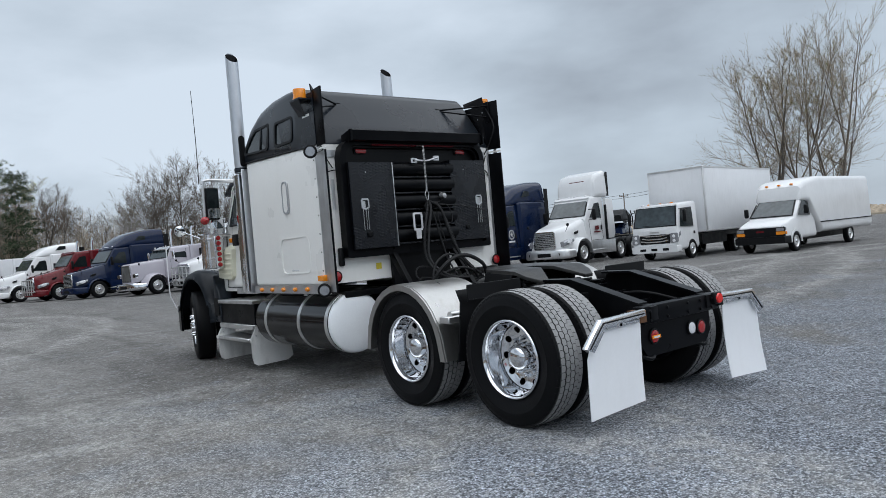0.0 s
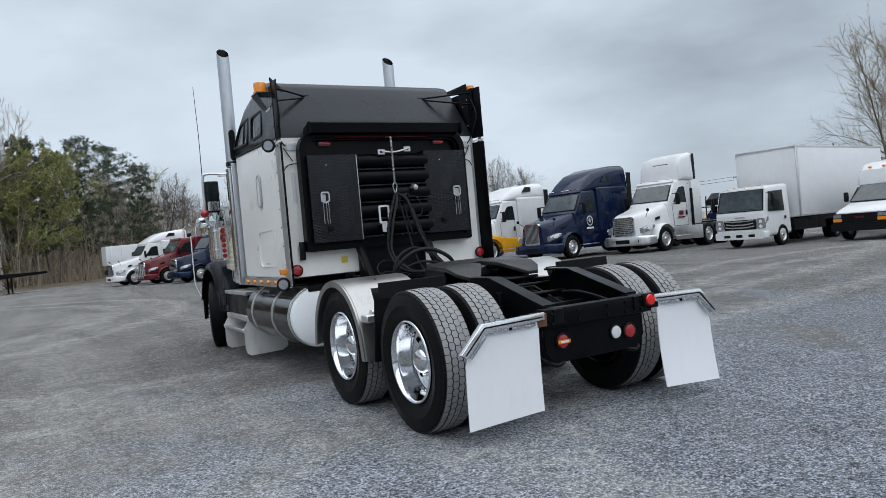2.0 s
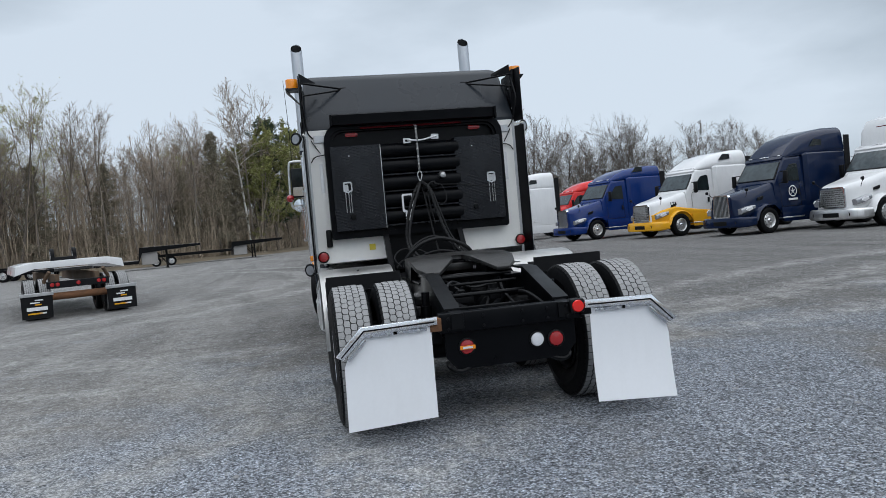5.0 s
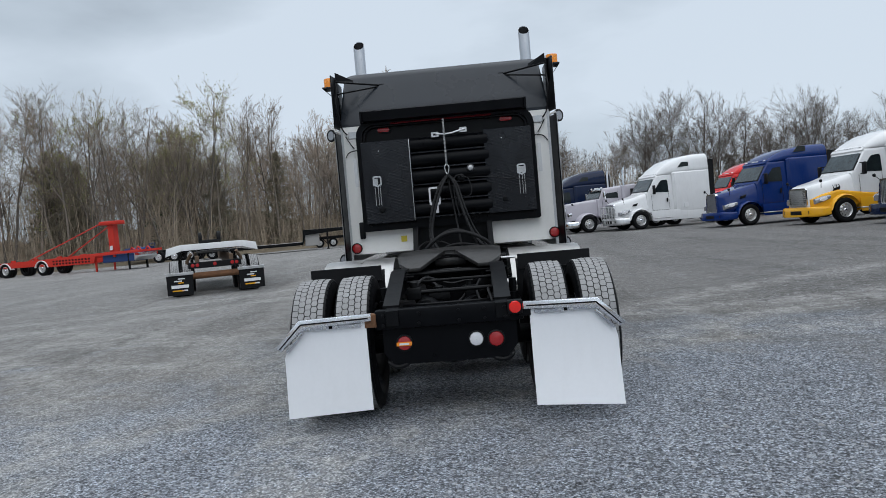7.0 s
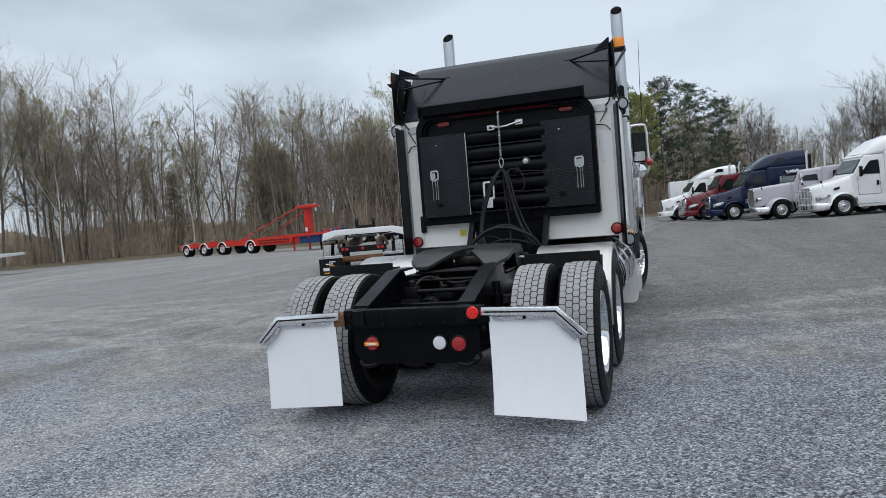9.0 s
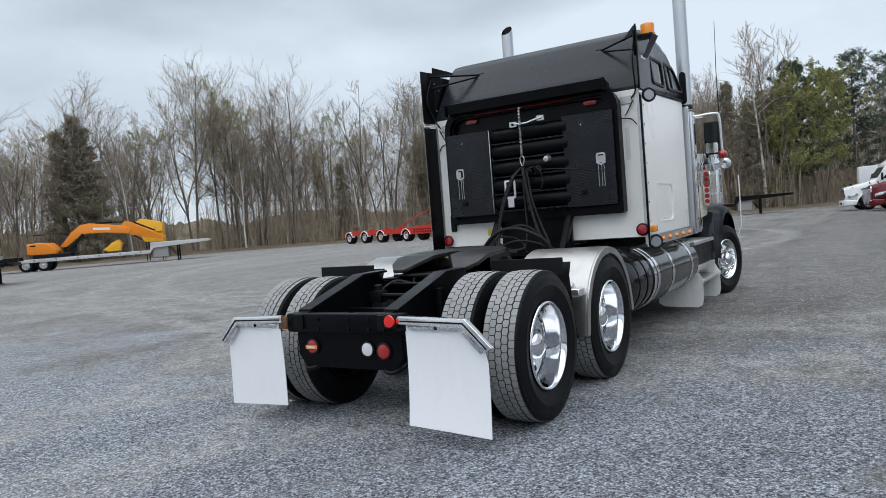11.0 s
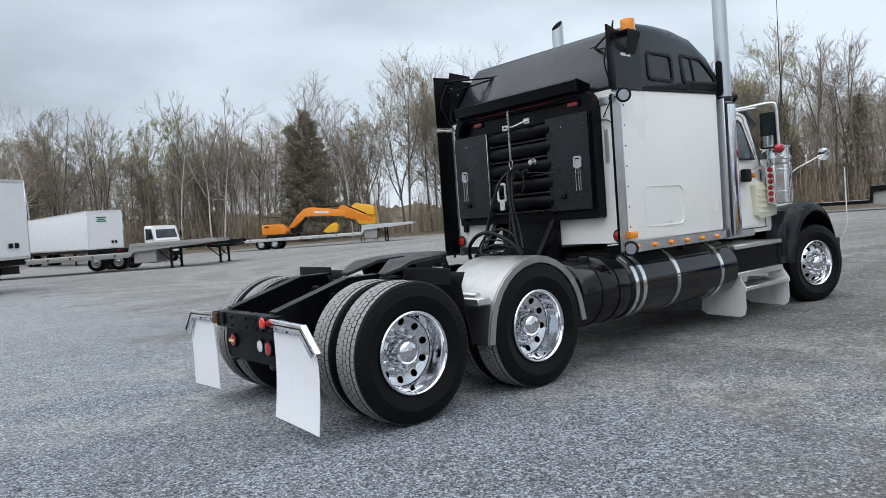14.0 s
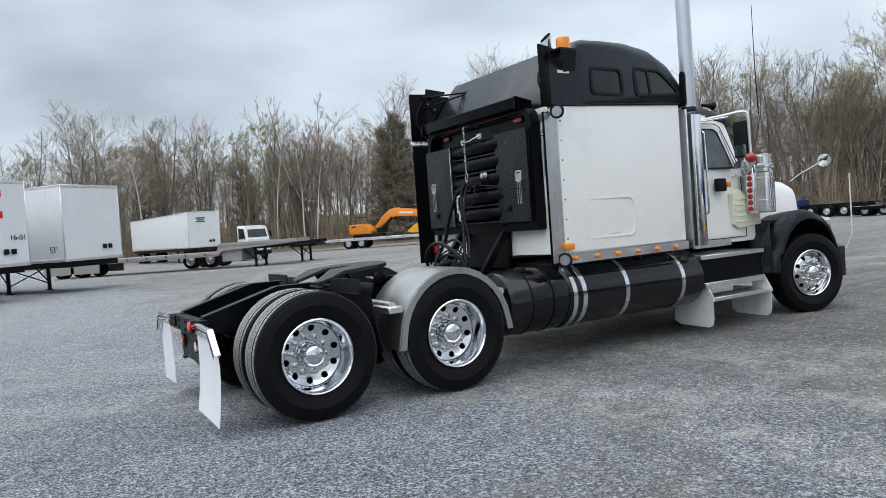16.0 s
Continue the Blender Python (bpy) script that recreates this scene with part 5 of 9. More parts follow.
# hoses: looped bundles from the rack down to the frame
HOSES = [
    ([(-0.005, 2.40, 1.98), (-0.10, 2.30, 1.86), (-0.20, 2.25, 1.60), (-0.24, 2.20, 1.35), (-0.20, 2.05, 1.16), (-0.05, 1.95, 1.10), (0.15, 2.0, 1.12)], 0.026),
    ([(0.0, 2.38, 1.98), (-0.06, 2.28, 1.88), (-0.16, 2.22, 1.62), (-0.22, 2.16, 1.32), (-0.12, 1.98, 1.13), (0.1, 1.9, 1.09)], 0.022),
    ([(0.0, 2.38, 1.98), (0.06, 2.27, 1.90), (0.12, 2.22, 1.65), (0.20, 2.17, 1.38), (0.30, 2.1, 1.20), (0.42, 2.05, 1.10)], 0.026),
    ([(0.01, 2.40, 1.97), (0.09, 2.30, 1.88), (0.16, 2.22, 1.62), (0.25, 2.2, 1.36), (0.38, 2.1, 1.15)], 0.018),
    ([(0.0, 2.40, 1.97), (0.02, 2.33, 1.80), (0.05, 2.28, 1.55), (0.08, 2.22, 1.30), (0.10, 2.1, 1.12)], 0.016),
    ([(0.15, 2.42, 1.945), (0.13, 2.36, 1.97), (0.07, 2.34, 1.93), (0.06, 2.3, 1.75), (0.1, 2.26, 1.5)], 0.012),
    ([(-0.32, 2.0, 1.06), (-0.28, 1.95, 1.18), (-0.10, 1.92, 1.31), (0.12, 1.92, 1.33), (0.36, 1.95, 1.22), (0.45, 2.0, 1.08)], 0.032),
    ([(-0.26, 2.1, 1.05), (-0.16, 2.05, 1.14), (0.05, 2.02, 1.20), (0.28, 2.05, 1.16), (0.4, 2.1, 1.06)], 0.022),
    ([(-0.34, 2.15, 1.06), (-0.40, 2.2, 1.16), (-0.30, 2.28, 1.24), (-0.10, 2.3, 1.22), (0.02, 2.25, 1.12), (-0.08, 2.15, 1.06), (-0.28, 2.1, 1.06)], 0.014),
    ([(-0.30, 2.05, 1.05), (-0.20, 2.1, 1.26), (0.02, 2.14, 1.36), (0.22, 2.14, 1.28), (0.30, 2.1, 1.1)], 0.02),
    ([(-0.38, 2.2, 1.05), (-0.30, 2.24, 1.12), (-0.12, 2.26, 1.10), (0.06, 2.24, 1.07)], 0.016),
    ([(0.15, 2.42, 1.945), (0.22, 2.34, 1.93), (0.26, 2.3, 1.80), (0.22, 2.28, 1.72), (0.10, 2.28, 1.74)], 0.008),
    ([(0.18, 2.43, 1.94), (0.45, 2.38, 1.92), (0.80, 2.42, 1.87), (0.93, 2.46, 1.84)], 0.009),
]
for pts, r in HOSES:
    b = B()
    tube(b, spline(pts, 7), r * 0.66, 9)
    T("air_hose", b, "hose", "black coiled rubber air line" if r > 0.02 else "")
# spiral guard on the two main hoses
for pts, r in HOSES[:4:2]:
    sp = spline(pts, 30)
    b = B()
    hel = []
    for k, p in enumerate(sp):
        d = (sp[min(k + 1, len(sp) - 1)] - sp[max(k - 1, 0)])
        u, w = frame_of(d)
        a = k * 0.75
        hel.append(p + (r * 0.66 + 0.002) * (u * math.cos(a) + w * math.sin(a)))
    tube(b, hel, 0.005, 5)
    T("hose_guard", b, "p_dark")
# black sheet, braces and boxes under the sleeper back
b = B()
box(b, -0.42, 0.42, 2.60, 2.66, 1.0, 1.44, 0.01)
T("back_panel", b, "black")
for s in (-1, 1):
    b = B()
    prism(b, [(2.2, 1.0), (2.3, 1.0), (2.62, 1.42), (2.55, 1.46)], s * 0.40, s * 0.46, "x", 0.004)
    T("brace", b, "satin_black")
    b = B()
    box(b, s * 0.72 - 0.3, s * 0.72 + 0.3, 2.68, 4.55, 0.98, 1.05, 0.01)
    T("sleeper_floor_beam", b, "black")
b = B()
box(b, -1.10, -1.035, YR - 0.04, YR - 0.001, 1.33, 1.53, 0.014, None, 2)
T("rear_latch", b, "p_dark")
b = B()
box(b, -0.62, -0.55, YR - 0.006, YR - 0.001, 1.26, 1.33)
T("sticker", b, "yellow", "yellow warning sticker")
for x in (-1.08, 1.09):
    b = B()
    box(b, x - 0.06, x + 0.06, YR - 0.01, YR - 0.001, 2.52, 2.60, 0.003)
    T("hinge_plate", b, "steel")
for s in (-1, 1):
    b = B()
    tube(b, spline([(s * 1.17, YR - 0.01, 2.55), (s * 1.12, YR - 0.02, 2.46), (s * 1.08, YR - 0.02, 2.40)], 4), 0.006, 6)
    tube(b, spline([(s * 1.19, YR - 0.01, 2.30), (s * 1.14, YR - 0.02, 2.36), (s * 1.03, YR - 0.02, 2.38)], 4), 0.006, 6)
    T("lamp_wire", b, "hose")
    b = B()
    box(b, s * 1.085 - 0.02, s * 1.085 + 0.02, YR - 0.005, YR - 0.0005, 1.95, 2.28)
    T("reflective_tape", b, "alu")

# ---- tanks, battery box and steps ----
for s in (-1, 1):
    y0, y1 = (2.02, 4.86) if s > 0 else (2.70, 4.70)
    r, cx, cz = 0.335, 0.90, 0.70
    b = B()
    if s > 0:
        lathe(b, [(0.001, 1.98), (0.2, 1.985), (r - 0.03, 2.0), (r - 0.005, 2.04), (r - 0.005, 2.70), (r - 0.03, 2.72), (r - 0.03, 2.75), (r, 2.77), (r, y1 - 0.05), (r - 0.04, y1 - 0.012), (0.001, y1)], (s * cx, 0, cz), "y", 44)
    else:
        lathe(b, [(r, y0 + 0.03), (r, y1 - 0.05), (r - 0.04, y1 - 0.012), (0.001, y1)], (s * cx, 0, cz), "y", 44)
    tank = T("fuel_tank", b, "gloss_black", "gloss black cylindrical fuel tank")
    if s < 0:
        b = B()
        lathe(b, [(0.001, y0 - 0.024), (0.12, y0 - 0.021), (0.22, y0 - 0.013), (0.305, y0 + 0.002), (r - 0.004, y0 + 0.012), (r + 0.003, y0 + 0.022), (r + 0.003, y0 + 0.05)], (s * cx, 0, cz), "y", 44)
        T("tank_end", b, "tank_cap", "pale bare aluminium tank end", tank)
    for y in ((2.80, 2.93, 3.55, 4.45) if s > 0 else (2.80, 3.45, 4.35)):
        b = B()
        lathe(b, [(r + 0.002, -0.03), (r + 0.010, -0.028), (r + 0.010, 0.028), (r + 0.002, 0.03)], (s * cx, y, cz), "y", 44)
        T("tank_strap", b, "chrome" if s > 0 else "alu", "", tank)
    if s > 0:
        for y in (2.25, 2.52):
            b = B()
            lathe(b, [(r - 0.003, -0.008), (r + 0.004, -0.006), (r + 0.004, 0.006), (r - 0.003, 0.008)], (s * cx, y, cz), "y", 40)
            T("tank_band", b, "black", "", tank)
    for y in ((2.28, 3.95) if s > 0 else (3.6,)):
        b = B()
        lathe(b, [(0.055, 0.0), (0.055, 0.03), (0.045, 0.045), (0.001, 0.05)], (s * (cx + 0.10), y, cz + r - 0.03), "z", 18)
        T("filler_cap", b, "chrome" if s < 0 else "black", "", tank)
    # hanger brackets
    for y in ((2.93, 4.45) if s > 0 else (2.95, 4.4)):
        b = B()
        prism(b, [(s * 0.44, 0.95), (s * 0.62, 0.92), (s * 0.58, 0.6), (s * 0.62, 0.40), (s * 0.44, 0.7)], y - 0.04, y + 0.04, "y")
        T("tank_bracket", b, "black", "", tank)
    # battery and step box with bright edges
    b = B()
    box(b, min(s * 0.5, s * 1.15), max(s * 0.5, s * 1.15), 4.88, 6.03, 0.615, 0.91, 0.01)
    sb = T("step_box", b, "satin_black", "black battery box with bright step plates")
    b = B()
    box(b, min(s * 0.6, s * 1.19), max(s * 0.6, s * 1.19), 4.84, 6.05, 0.90, 0.950, 0.006)
    box(b, min(s * 0.9, s * 1.19), max(s * 0.9, s * 1.19), 4.90, 6.05, 0.555, 0.618, 0.005)
    T("step_trim", b, "alu", "", sb)
    b = B()
    box(b, min(s * 0.92, s * 1.24), max(s * 0.92, s * 1.24), 4.95, 6.10, 0.395, 0.440, 0.005)
    T("lower_step", b, "alu", "", sb)
    for y in ((4.95, 6.08) if s > 0 else (4.86, 6.02)):
        b = B()
        prism(b, [(s * 0.98, 0.61), (s * 1.16, 0.59), (s * 1.25, 0.44), (s * 1.25, 0.40), (s * 0.98, 0.40)], y - 0.008, y + 0.008, "y")
        T("step_hanger", b, "flap_dirty", "", sb)
        for hx, hz in ((1.12, 0.54), (1.17, 0.48)):
            b = B()
            lathe(b, [(0.012, -0.006), (0.012, 0.0)], (s * hx, y - 0.008, hz), "y", 8)
            T("hanger_bolt", b, "p_dark", "", sb)
        b = B()
        o = [(s * 0.70, 0.46), (s * 1.24, 0.46), (s * 1.245, 0.20), (s * 1.225, 0.12), (s * 1.17, 0.085), (s * 0.74, 0.10), (s * 0.66, 0.15)]
        prism(b, o, y - 0.016, y - 0.010, "y")
        T("splash_flap", b, "flap_dirty", "grimy white splash flap", sb)

# ---- exhaust stacks ----
for s in (-1, 1):
    sx, sy = s * 1.21, 4.75
    b = B()
    rings = tube(b, [(sx, sy, 2.62), (sx, sy, 3.0), (sx, sy, 3.9), (sx, sy, 4.055)], 0.080, 28, False)
    for k, v in enumerate(rings[-1]):
        v.co.z = 4.135 + (v.co.y - sy) * 0.95
    inner_ring = [b.verts.new((sx + (v.co.x - sx) * 0.94, sy + (v.co.y - sy) * 0.94, v.co.z - 0.002)) for v in rings[-1]]
    low_ring = [b.verts.new((sx + (v.co.x - sx) * 0.9, sy + (v.co.y - sy) * 0.9, 3.7)) for v in rings[-1]]
    for k in range(28):
        j = (k + 1) % 28
        b.faces.new((rings[-1][k], rings[-1][j], inner_ring[j], inner_ring[k]))
    st = T("exhaust_pipe", b, "stack", "tall chrome exhaust stack with slanted sooty mouth")
    b = B()
    a = [b.verts.new((sx + 0.0745 * math.cos(2 * math.pi * k / 28), sy + 0.0745 * math.sin(2 * math.pi * k / 28), 4.13 + 0.95 * 0.0745 * math.sin(2 * math.pi * k / 28))) for k in range(28)]
    c = [b.verts.new((sx + 0.073 * math.cos(2 * math.pi * k / 28), sy + 0.073 * math.sin(2 * math.pi * k / 28), 3.7)) for k in range(28)]
    for k in range(28):
        b.faces.new((a[k], a[(k + 1) % 28], c[(k + 1) % 28], c[k]))
    b.faces.new(c)
    T("stack_bore", b, "p_dark", "", st)
    b = B()
    lathe(b, [(0.083, 0.0), (0.088, 0.01), (0.088, 0.05), (0.083, 0.06)], (sx, sy, 2.63), "z", 26)
    T("stack_clamp", b, "grey", "", st)
    b = B()
    o = rrect(0.042, 2.70, 3.10, 0.04)
    v0 = [b.verts.new((sx + x, sy - 0.085, z)) for x, z in o]
    v1 = [b.verts.new((sx + x * 0.8, sy - 0.10, z)) for x, z in o]
    for k in range(len(o)):
        b.faces.new((v0[k], v0[(k + 1) % len(o)], v1[(k + 1) % len(o)], v1[k]))
    b.faces.new(v1)
    T("stack_shield", b, "p_dark", "", st)
    # polished lower guard beside the cab
    b = B()
    loft(b, [(0.0, 0.080, -0.085, 0.085, 0.022, 1.0), (1.52, 0.080, -0.085, 0.085, 0.022, 1.0)])
    for v in b.verts:
        v.co = Vector((sx + v.co.x, sy + 0.03 + v.co.z, 1.08 + v.co.y))
    T("stack_guard", b, "chrome", "polished muffler guard", st)
    b = B()
    box(b, sx - 0.055, sx + 0.055, 4.625, 4.645, 1.06, 2.66, 0.004)
    T("guard_edge", b, "stack", "", st)

# ---- cab, hood and front ----
b = B()
loft(b, [(4.68, 1.06, 1.06, 2.62, 0.06, 0.94), (4.72, 1.08, 1.05, 2.68, 0.08, 0.92), (5.35, 1.08, 1.05, 2.72, 0.12, 0.90), (5.72, 1.07, 1.05, 2.62, 0.12, 0.90), (5.98, 1.05, 1.05, 2.02, 0.10, 0.94), (6.10, 1.02, 1.05, 1.95, 0.10, 0.94)])
T("cab", b, "white", "white cab with grey roof cap")
b = B()
loft(b, [(4.70, 1.005, 2.56, 2.745, 0.06, 0.92), (5.40, 1.005, 2.58, 2.775, 0.08, 0.90), (5.80, 0.99, 2.54, 2.69, 0.06, 0.92)])
T("cab_roof", b, "grey", "dark grey cab roof cap")
# visor and horn
b = B()
prism(b, [(5.70, 2.55), (5.98, 2.44), (5.99, 2.47), (5.72, 2.62)], -0.98, 0.98, "x", 0.004)
T("sun_visor", b, "grey")
b = B()
lathe(b, [(0.02, -0.10), (0.025, 0.0), (0.035, 0.07), (0.055, 0.11), (0.05, 0.105), (0.001, 0.04)], (0.85, 5.55, 2.80), "y", 18)
T("air_horn", b, "p_dark")
b = B()
pane(b, [(-0.92, 5.785, 2.53), (0.92, 5.785, 2.53), (0.95, 6.0, 2.06), (-0.95, 6.0, 2.06)], 0.006)
T("windshield", b, "glass")
for s in (-1, 1):
    xd = 1.082
    # door with its seams, window and handles
    b = B()
    o = [(4.86, 1.12), (4.86, 2.54), (5.46, 2.54), (5.55, 2.50), (5.86, 1.98), (5.88, 1.12)]

    def xcab(z):
        return 1.08 * (1 - 0.075 * (z - 1.05) / 1.65)
    for k in range(len(o)):
        (y0, z0), (y1, z1) = o[k], o[(k + 1) % len(o)]
        tube(b, [(s * (xcab(z0) + 0.002), y0, z0), (s * (xcab(z1) + 0.002), y1, z1)], 0.006, 5)
    door = T("cab_door", b, "p_dark", "seal line of the white cab door")
    b = B()
    w = [(4.93, 2.0), (4.93, 2.46), (5.38, 2.46), (5.46, 2.42), (5.72, 2.0)]
    pane(b, [(s * (xcab(z) + 0.004), y, z) for y, z in (w if s < 0 else w[::-1])], 0.008)
    # paler pane imitates light seen through the solid cab
    T("door_glass", b, "screen", "", door)
    b = B()
    ws = [(y + (0.02 if y > 5.2 else -0.02), z + (0.02 if z > 2.2 else -0.02)) for y, z in w]
    v = [[b.verts.new((s * (xcab(z) + d), y, z)) for y, z in q] for q, d in ((ws, -0.01), (ws, 0.014), (w, 0.014), (w, -0.01))]
    for a, c in zip(v, v[1:]):
        for k in range(len(w)):
            b.faces.new((a[k], a[(k + 1) % len(w)], c[(k + 1) % len(w)], c[k]))
    T("window_seal", b, "p_dark", "", door)
    b = B()
    tube(b, [(s * 1.03, 5.52, 2.46), (s * 1.075, 5.74, 1.98)], 0.012, 6)
    T("quarter_post", b, "chrome", "", door)
    # vertical grab handles behind the door
    b = B()
    tube(b, spline([(s * 1.10, 4.93, 2.45), (s * 1.16, 4.93, 2.44), (s * 1.17, 4.93, 2.3), (s * 1.17, 4.95, 1.6), (s * 1.16, 4.95, 1.42), (s * 1.08, 4.95, 1.40)], 4), 0.018, 10)
    tube(b, spline([(s * 1.10, 5.04, 2.42), (s * 1.16, 5.04, 2.41), (s * 1.165, 5.05, 2.3), (s * 1.165, 5.06, 1.6), (s * 1.15, 5.06, 1.45), (s * 1.08, 5.06, 1.44)], 4), 0.014, 10)
    T("grab_handle", b, "chrome", "long chrome grab handle")
    b = B()
    box(b, s * 1.10 - 0.035, s * 1.10 + 0.035, 5.30, 5.47, 1.70, 1.86, 0.02, None, 2)
    T("door_box", b, "p_dark", "small black lamp box on the door")
    b = B()
    box(b, s * 1.13 - 0.02, s * 1.13 + 0.02, 5.47, 5.53, 1.75, 1.81, 0.006)
    T("turn_lamp", b, "amber")
    # cab sill, bright
    b = B()
    box(b, s * 1.07 - 0.02, s * 1.07 + 0.02, 4.86, 5.55, 1.03, 1.11, 0.004)
    T("cab_sill", b, "steel")
    # west-coast mirror on tube arms
    b = B()
    tube(b, spline([(s * 1.03, 5.20, 2.58), (s * 1.20, 5.32, 2.60), (s * 1.42, 5.44, 2.62), (s * 1.47, 5.46, 2.56), (s * 1.48, 5.46, 2.3), (s * 1.48, 5.46, 2.0), (s * 1.40, 5.48, 1.90), (s * 1.10, 5.60, 1.86)], 6), 0.018, 8)
    tube(b, [(s * 1.03, 4.98, 2.54), (s * 1.28, 5.36, 2.58)], 0.010, 8)
    arm = T("mirror_arm", b, "alu")
    b = B()
    box(b, s * 1.36 - 0.095, s * 1.36 + 0.095, 5.45, 5.52, 2.08, 2.52, 0.02, None, 2)
    mir = T("door_mirror", b, "p_dark", "tall black truck mirror")
    b = B()
    prism(b, rrect(0.08, 2.10, 2.235, 0.02, cx=s * 1.36), 5.451, 5.444, "y")
    T("mirror_glass", b, "mirror", "", mir)
    # upper mirror half: a dark reflection put into the pane's colour
    b = B()
    prism(b, rrect(0.08, 2.245, 2.50, 0.02, cx=s * 1.36), 5.451, 5.446, "y")
    T("mirror_pane", b, "glass", "upper mirror pane coloured as a dark reflection", mir)
    b = B()
    lathe(b, [(0.10, 0.0), (0.10, 0.012), (0.07, 0.04), (0.001, 0.055)], (s * 1.35, 5.44, 1.955), "y", 22)
    T("spot_mirror", b, "chrome", "", mir)
    b = B()
    lathe(b, [(0.098, 0.0), (0.05, -0.008), (0.001, -0.012)], (s * 1.35, 5.44, 1.955), "y", 22)
    T("spot_glass", b, "mirror", "", mir)
    # red bullet lamp
    b = B()
    lathe(b, [(0.001, -0.09), (0.026, -0.08), (0.05, -0.045), (0.060, 0.0), (0.054, 0.035), (0.001, 0.05)], (s * 1.49, 5.45, 2.07), "y", 20)
    T("bullet_lamp", b, "red_lens", "round red bullet lamp")
    # bright air cleaner with a panel of red lamps
    b = B()
    lathe(b, [(0.001, 0.0), (0.17, 0.0), (0.185, 0.02), (0.185, 0.50), (0.165, 0.52), (0.165, 0.56), (0.195, 0.57), (0.195, 0.60), (0.17, 0.61), (0.17, 0.71), (0.18, 0.72), (0.18, 0.735), (0.001, 0.74)], (s * 1.16, 6.06, 1.40), "z", 36)
    ac = T("air_cleaner", b, "chrome", "polished cylindrical air cleaner with red lamps")
    b = B()
    box(b, s * 1.18 - 0.055, s * 1.18 + 0.055, 5.845, 5.885, 1.42, 1.96, 0.006)
    lp = T("lamp_panel", b, "chrome", "", ac)
    for k in range(7):
        b = B()
        lathe(b, [(0.034, 0.0), (0.030, -0.014), (0.001, -0.018)], (s * 1.18, 5.845, 1.46 + 0.076 * k), "y", 14)
        T("lamp_lens", b, "red_lens", "", lp)
    for z in (1.55, 1.83):
        b = B()
        lathe(b, [(0.187, -0.015), (0.192, -0.012), (0.192, 0.012), (0.187, 0.015)], (s * 1.16, 6.06, z), "z", 32)
        T("cleaner_band", b, "chrome", "", ac)
    # cream washer tank behind the fender
    b = B()
    prism(b, [(5.60, 1.28), (5.60, 1.66), (5.68, 1.72), (5.80, 1.70), (5.92, 1.56), (6.14, 1.46), (6.16, 1.26), (5.70, 1.22)], s * 0.98, s * 1.11, "x", 0.03)
    ct = T("coolant_tank", b, "cream", "cream plastic tank on the cowl side")
    for k in range(5):
        b = B()
        z = 1.30 + 0.07 * k
        box(b, s * 1.112 - 0.006, s * 1.112 + 0.006, 5.63, 5.86 if k > 2 else 6.10, z, z + 0.03, 0.005)
        T("tank_rib", b, "cream", "", ct)
    b = B()
    prism(b, [(5.55, 1.06), (5.60, 1.24), (6.02, 1.26), (6.12, 1.30), (6.12, 1.06)], s * 0.94, s * 1.04, "x", 0.01)
    T("cowl_side", b, "white")
    # hood mirror on a stalk
    b = B()
    tube(b, [(s * 0.60, 7.62, 1.80), (s * 0.78, 7.60, 1.90), (s * 1.12, 7.57, 2.04)], 0.010, 8)
    T("hood_mirror_stalk", b, "chrome")
    b = B()
    lathe(b, [(0.088, 0.0), (0.088, 0.01), (0.07, 0.05), (0.001, 0.075)], (s * 1.14, 7.58, 2.05), "y", 24)
    hm = T("hood_mirror", b, "flap", "round white hood mirror")
    b = B()
    lathe(b, [(0.085, 0.0), (0.04, -0.010), (0.001, -0.014)], (s * 1.14, 7.58, 2.05), "y", 24)
    T("mirror_glass", b, "mirror", "", hm)
    # whip aerial
    b = B()
    tube(b, [(s * 1.42, 5.75, 2.60), (s * 1.42, 5.73, 3.2), (s * 1.44, 5.70, 3.90)], [0.006, 0.005, 0.0035], 6)
    T("aerial", b, "p_dark", "thin whip aerial on the mirror arm")
    # front fender, dark grey
    b = B()
    arc = [(6.22, 0.62), (6.24, 0.90)]
    for k in range(14):
        a = radians(158 - k * 138 / 13)
        arc.append((7.02 + 0.76 * math.cos(a), 0.60 + 0.80 * math.sin(a)))
    arc += [(7.80, 0.80), (7.86, 0.78)]
    prof = [(0.50, -0.10), (0.90, -0.02), (1.10, 0.0), (1.20, -0.05), (1.23, -0.14), (1.22, -0.16), (1.16, -0.08)]
    n = len(arc)
    rows_ = []
    for x, dz in prof:
        rows_.append([b.verts.new((s * x, 7.02 + (y - 7.02) * (1 + dz * 0.9), 0.55 + (z - 0.55) * (1 + dz * 1.0))) for y, z in arc])
    for p, q in zip(rows_, rows_[1:]):
        for k in range(n - 1):
            b.faces.new((p[k], p[k + 1], q[k + 1], q[k]))
    bmesh.ops.solidify(b, geom=list(b.faces), thickness=0.012)
    T("front_fender", b, "grey", "dark grey wide front fender", None, 0.9)
    b = B()
    prism(b, [(6.04, 0.62), (6.04, 1.02), (6.24, 1.30), (6.24, 0.62)], s * 0.98, s * 1.17, "x", 0.02)
    T("fender_rear_skirt", b, "grey")
    b = B()
    box(b, s * 1.175 - 0.006, s * 1.175 + 0.006, 6.06, 6.23, 0.72, 0.98, 0.004)
    T("skirt_pad", b, "p_dark", "black rubber pad on the fender")
    b = B()
    box(b, min(s * 0.5, s * 1.0), max(s * 0.5, s * 1.0), 6.2, 7.6, 1.22, 1.30, 0.02)
    T("inner_fender", b, "p_dark")
    # headlight pod and front corner pole
    b = B()
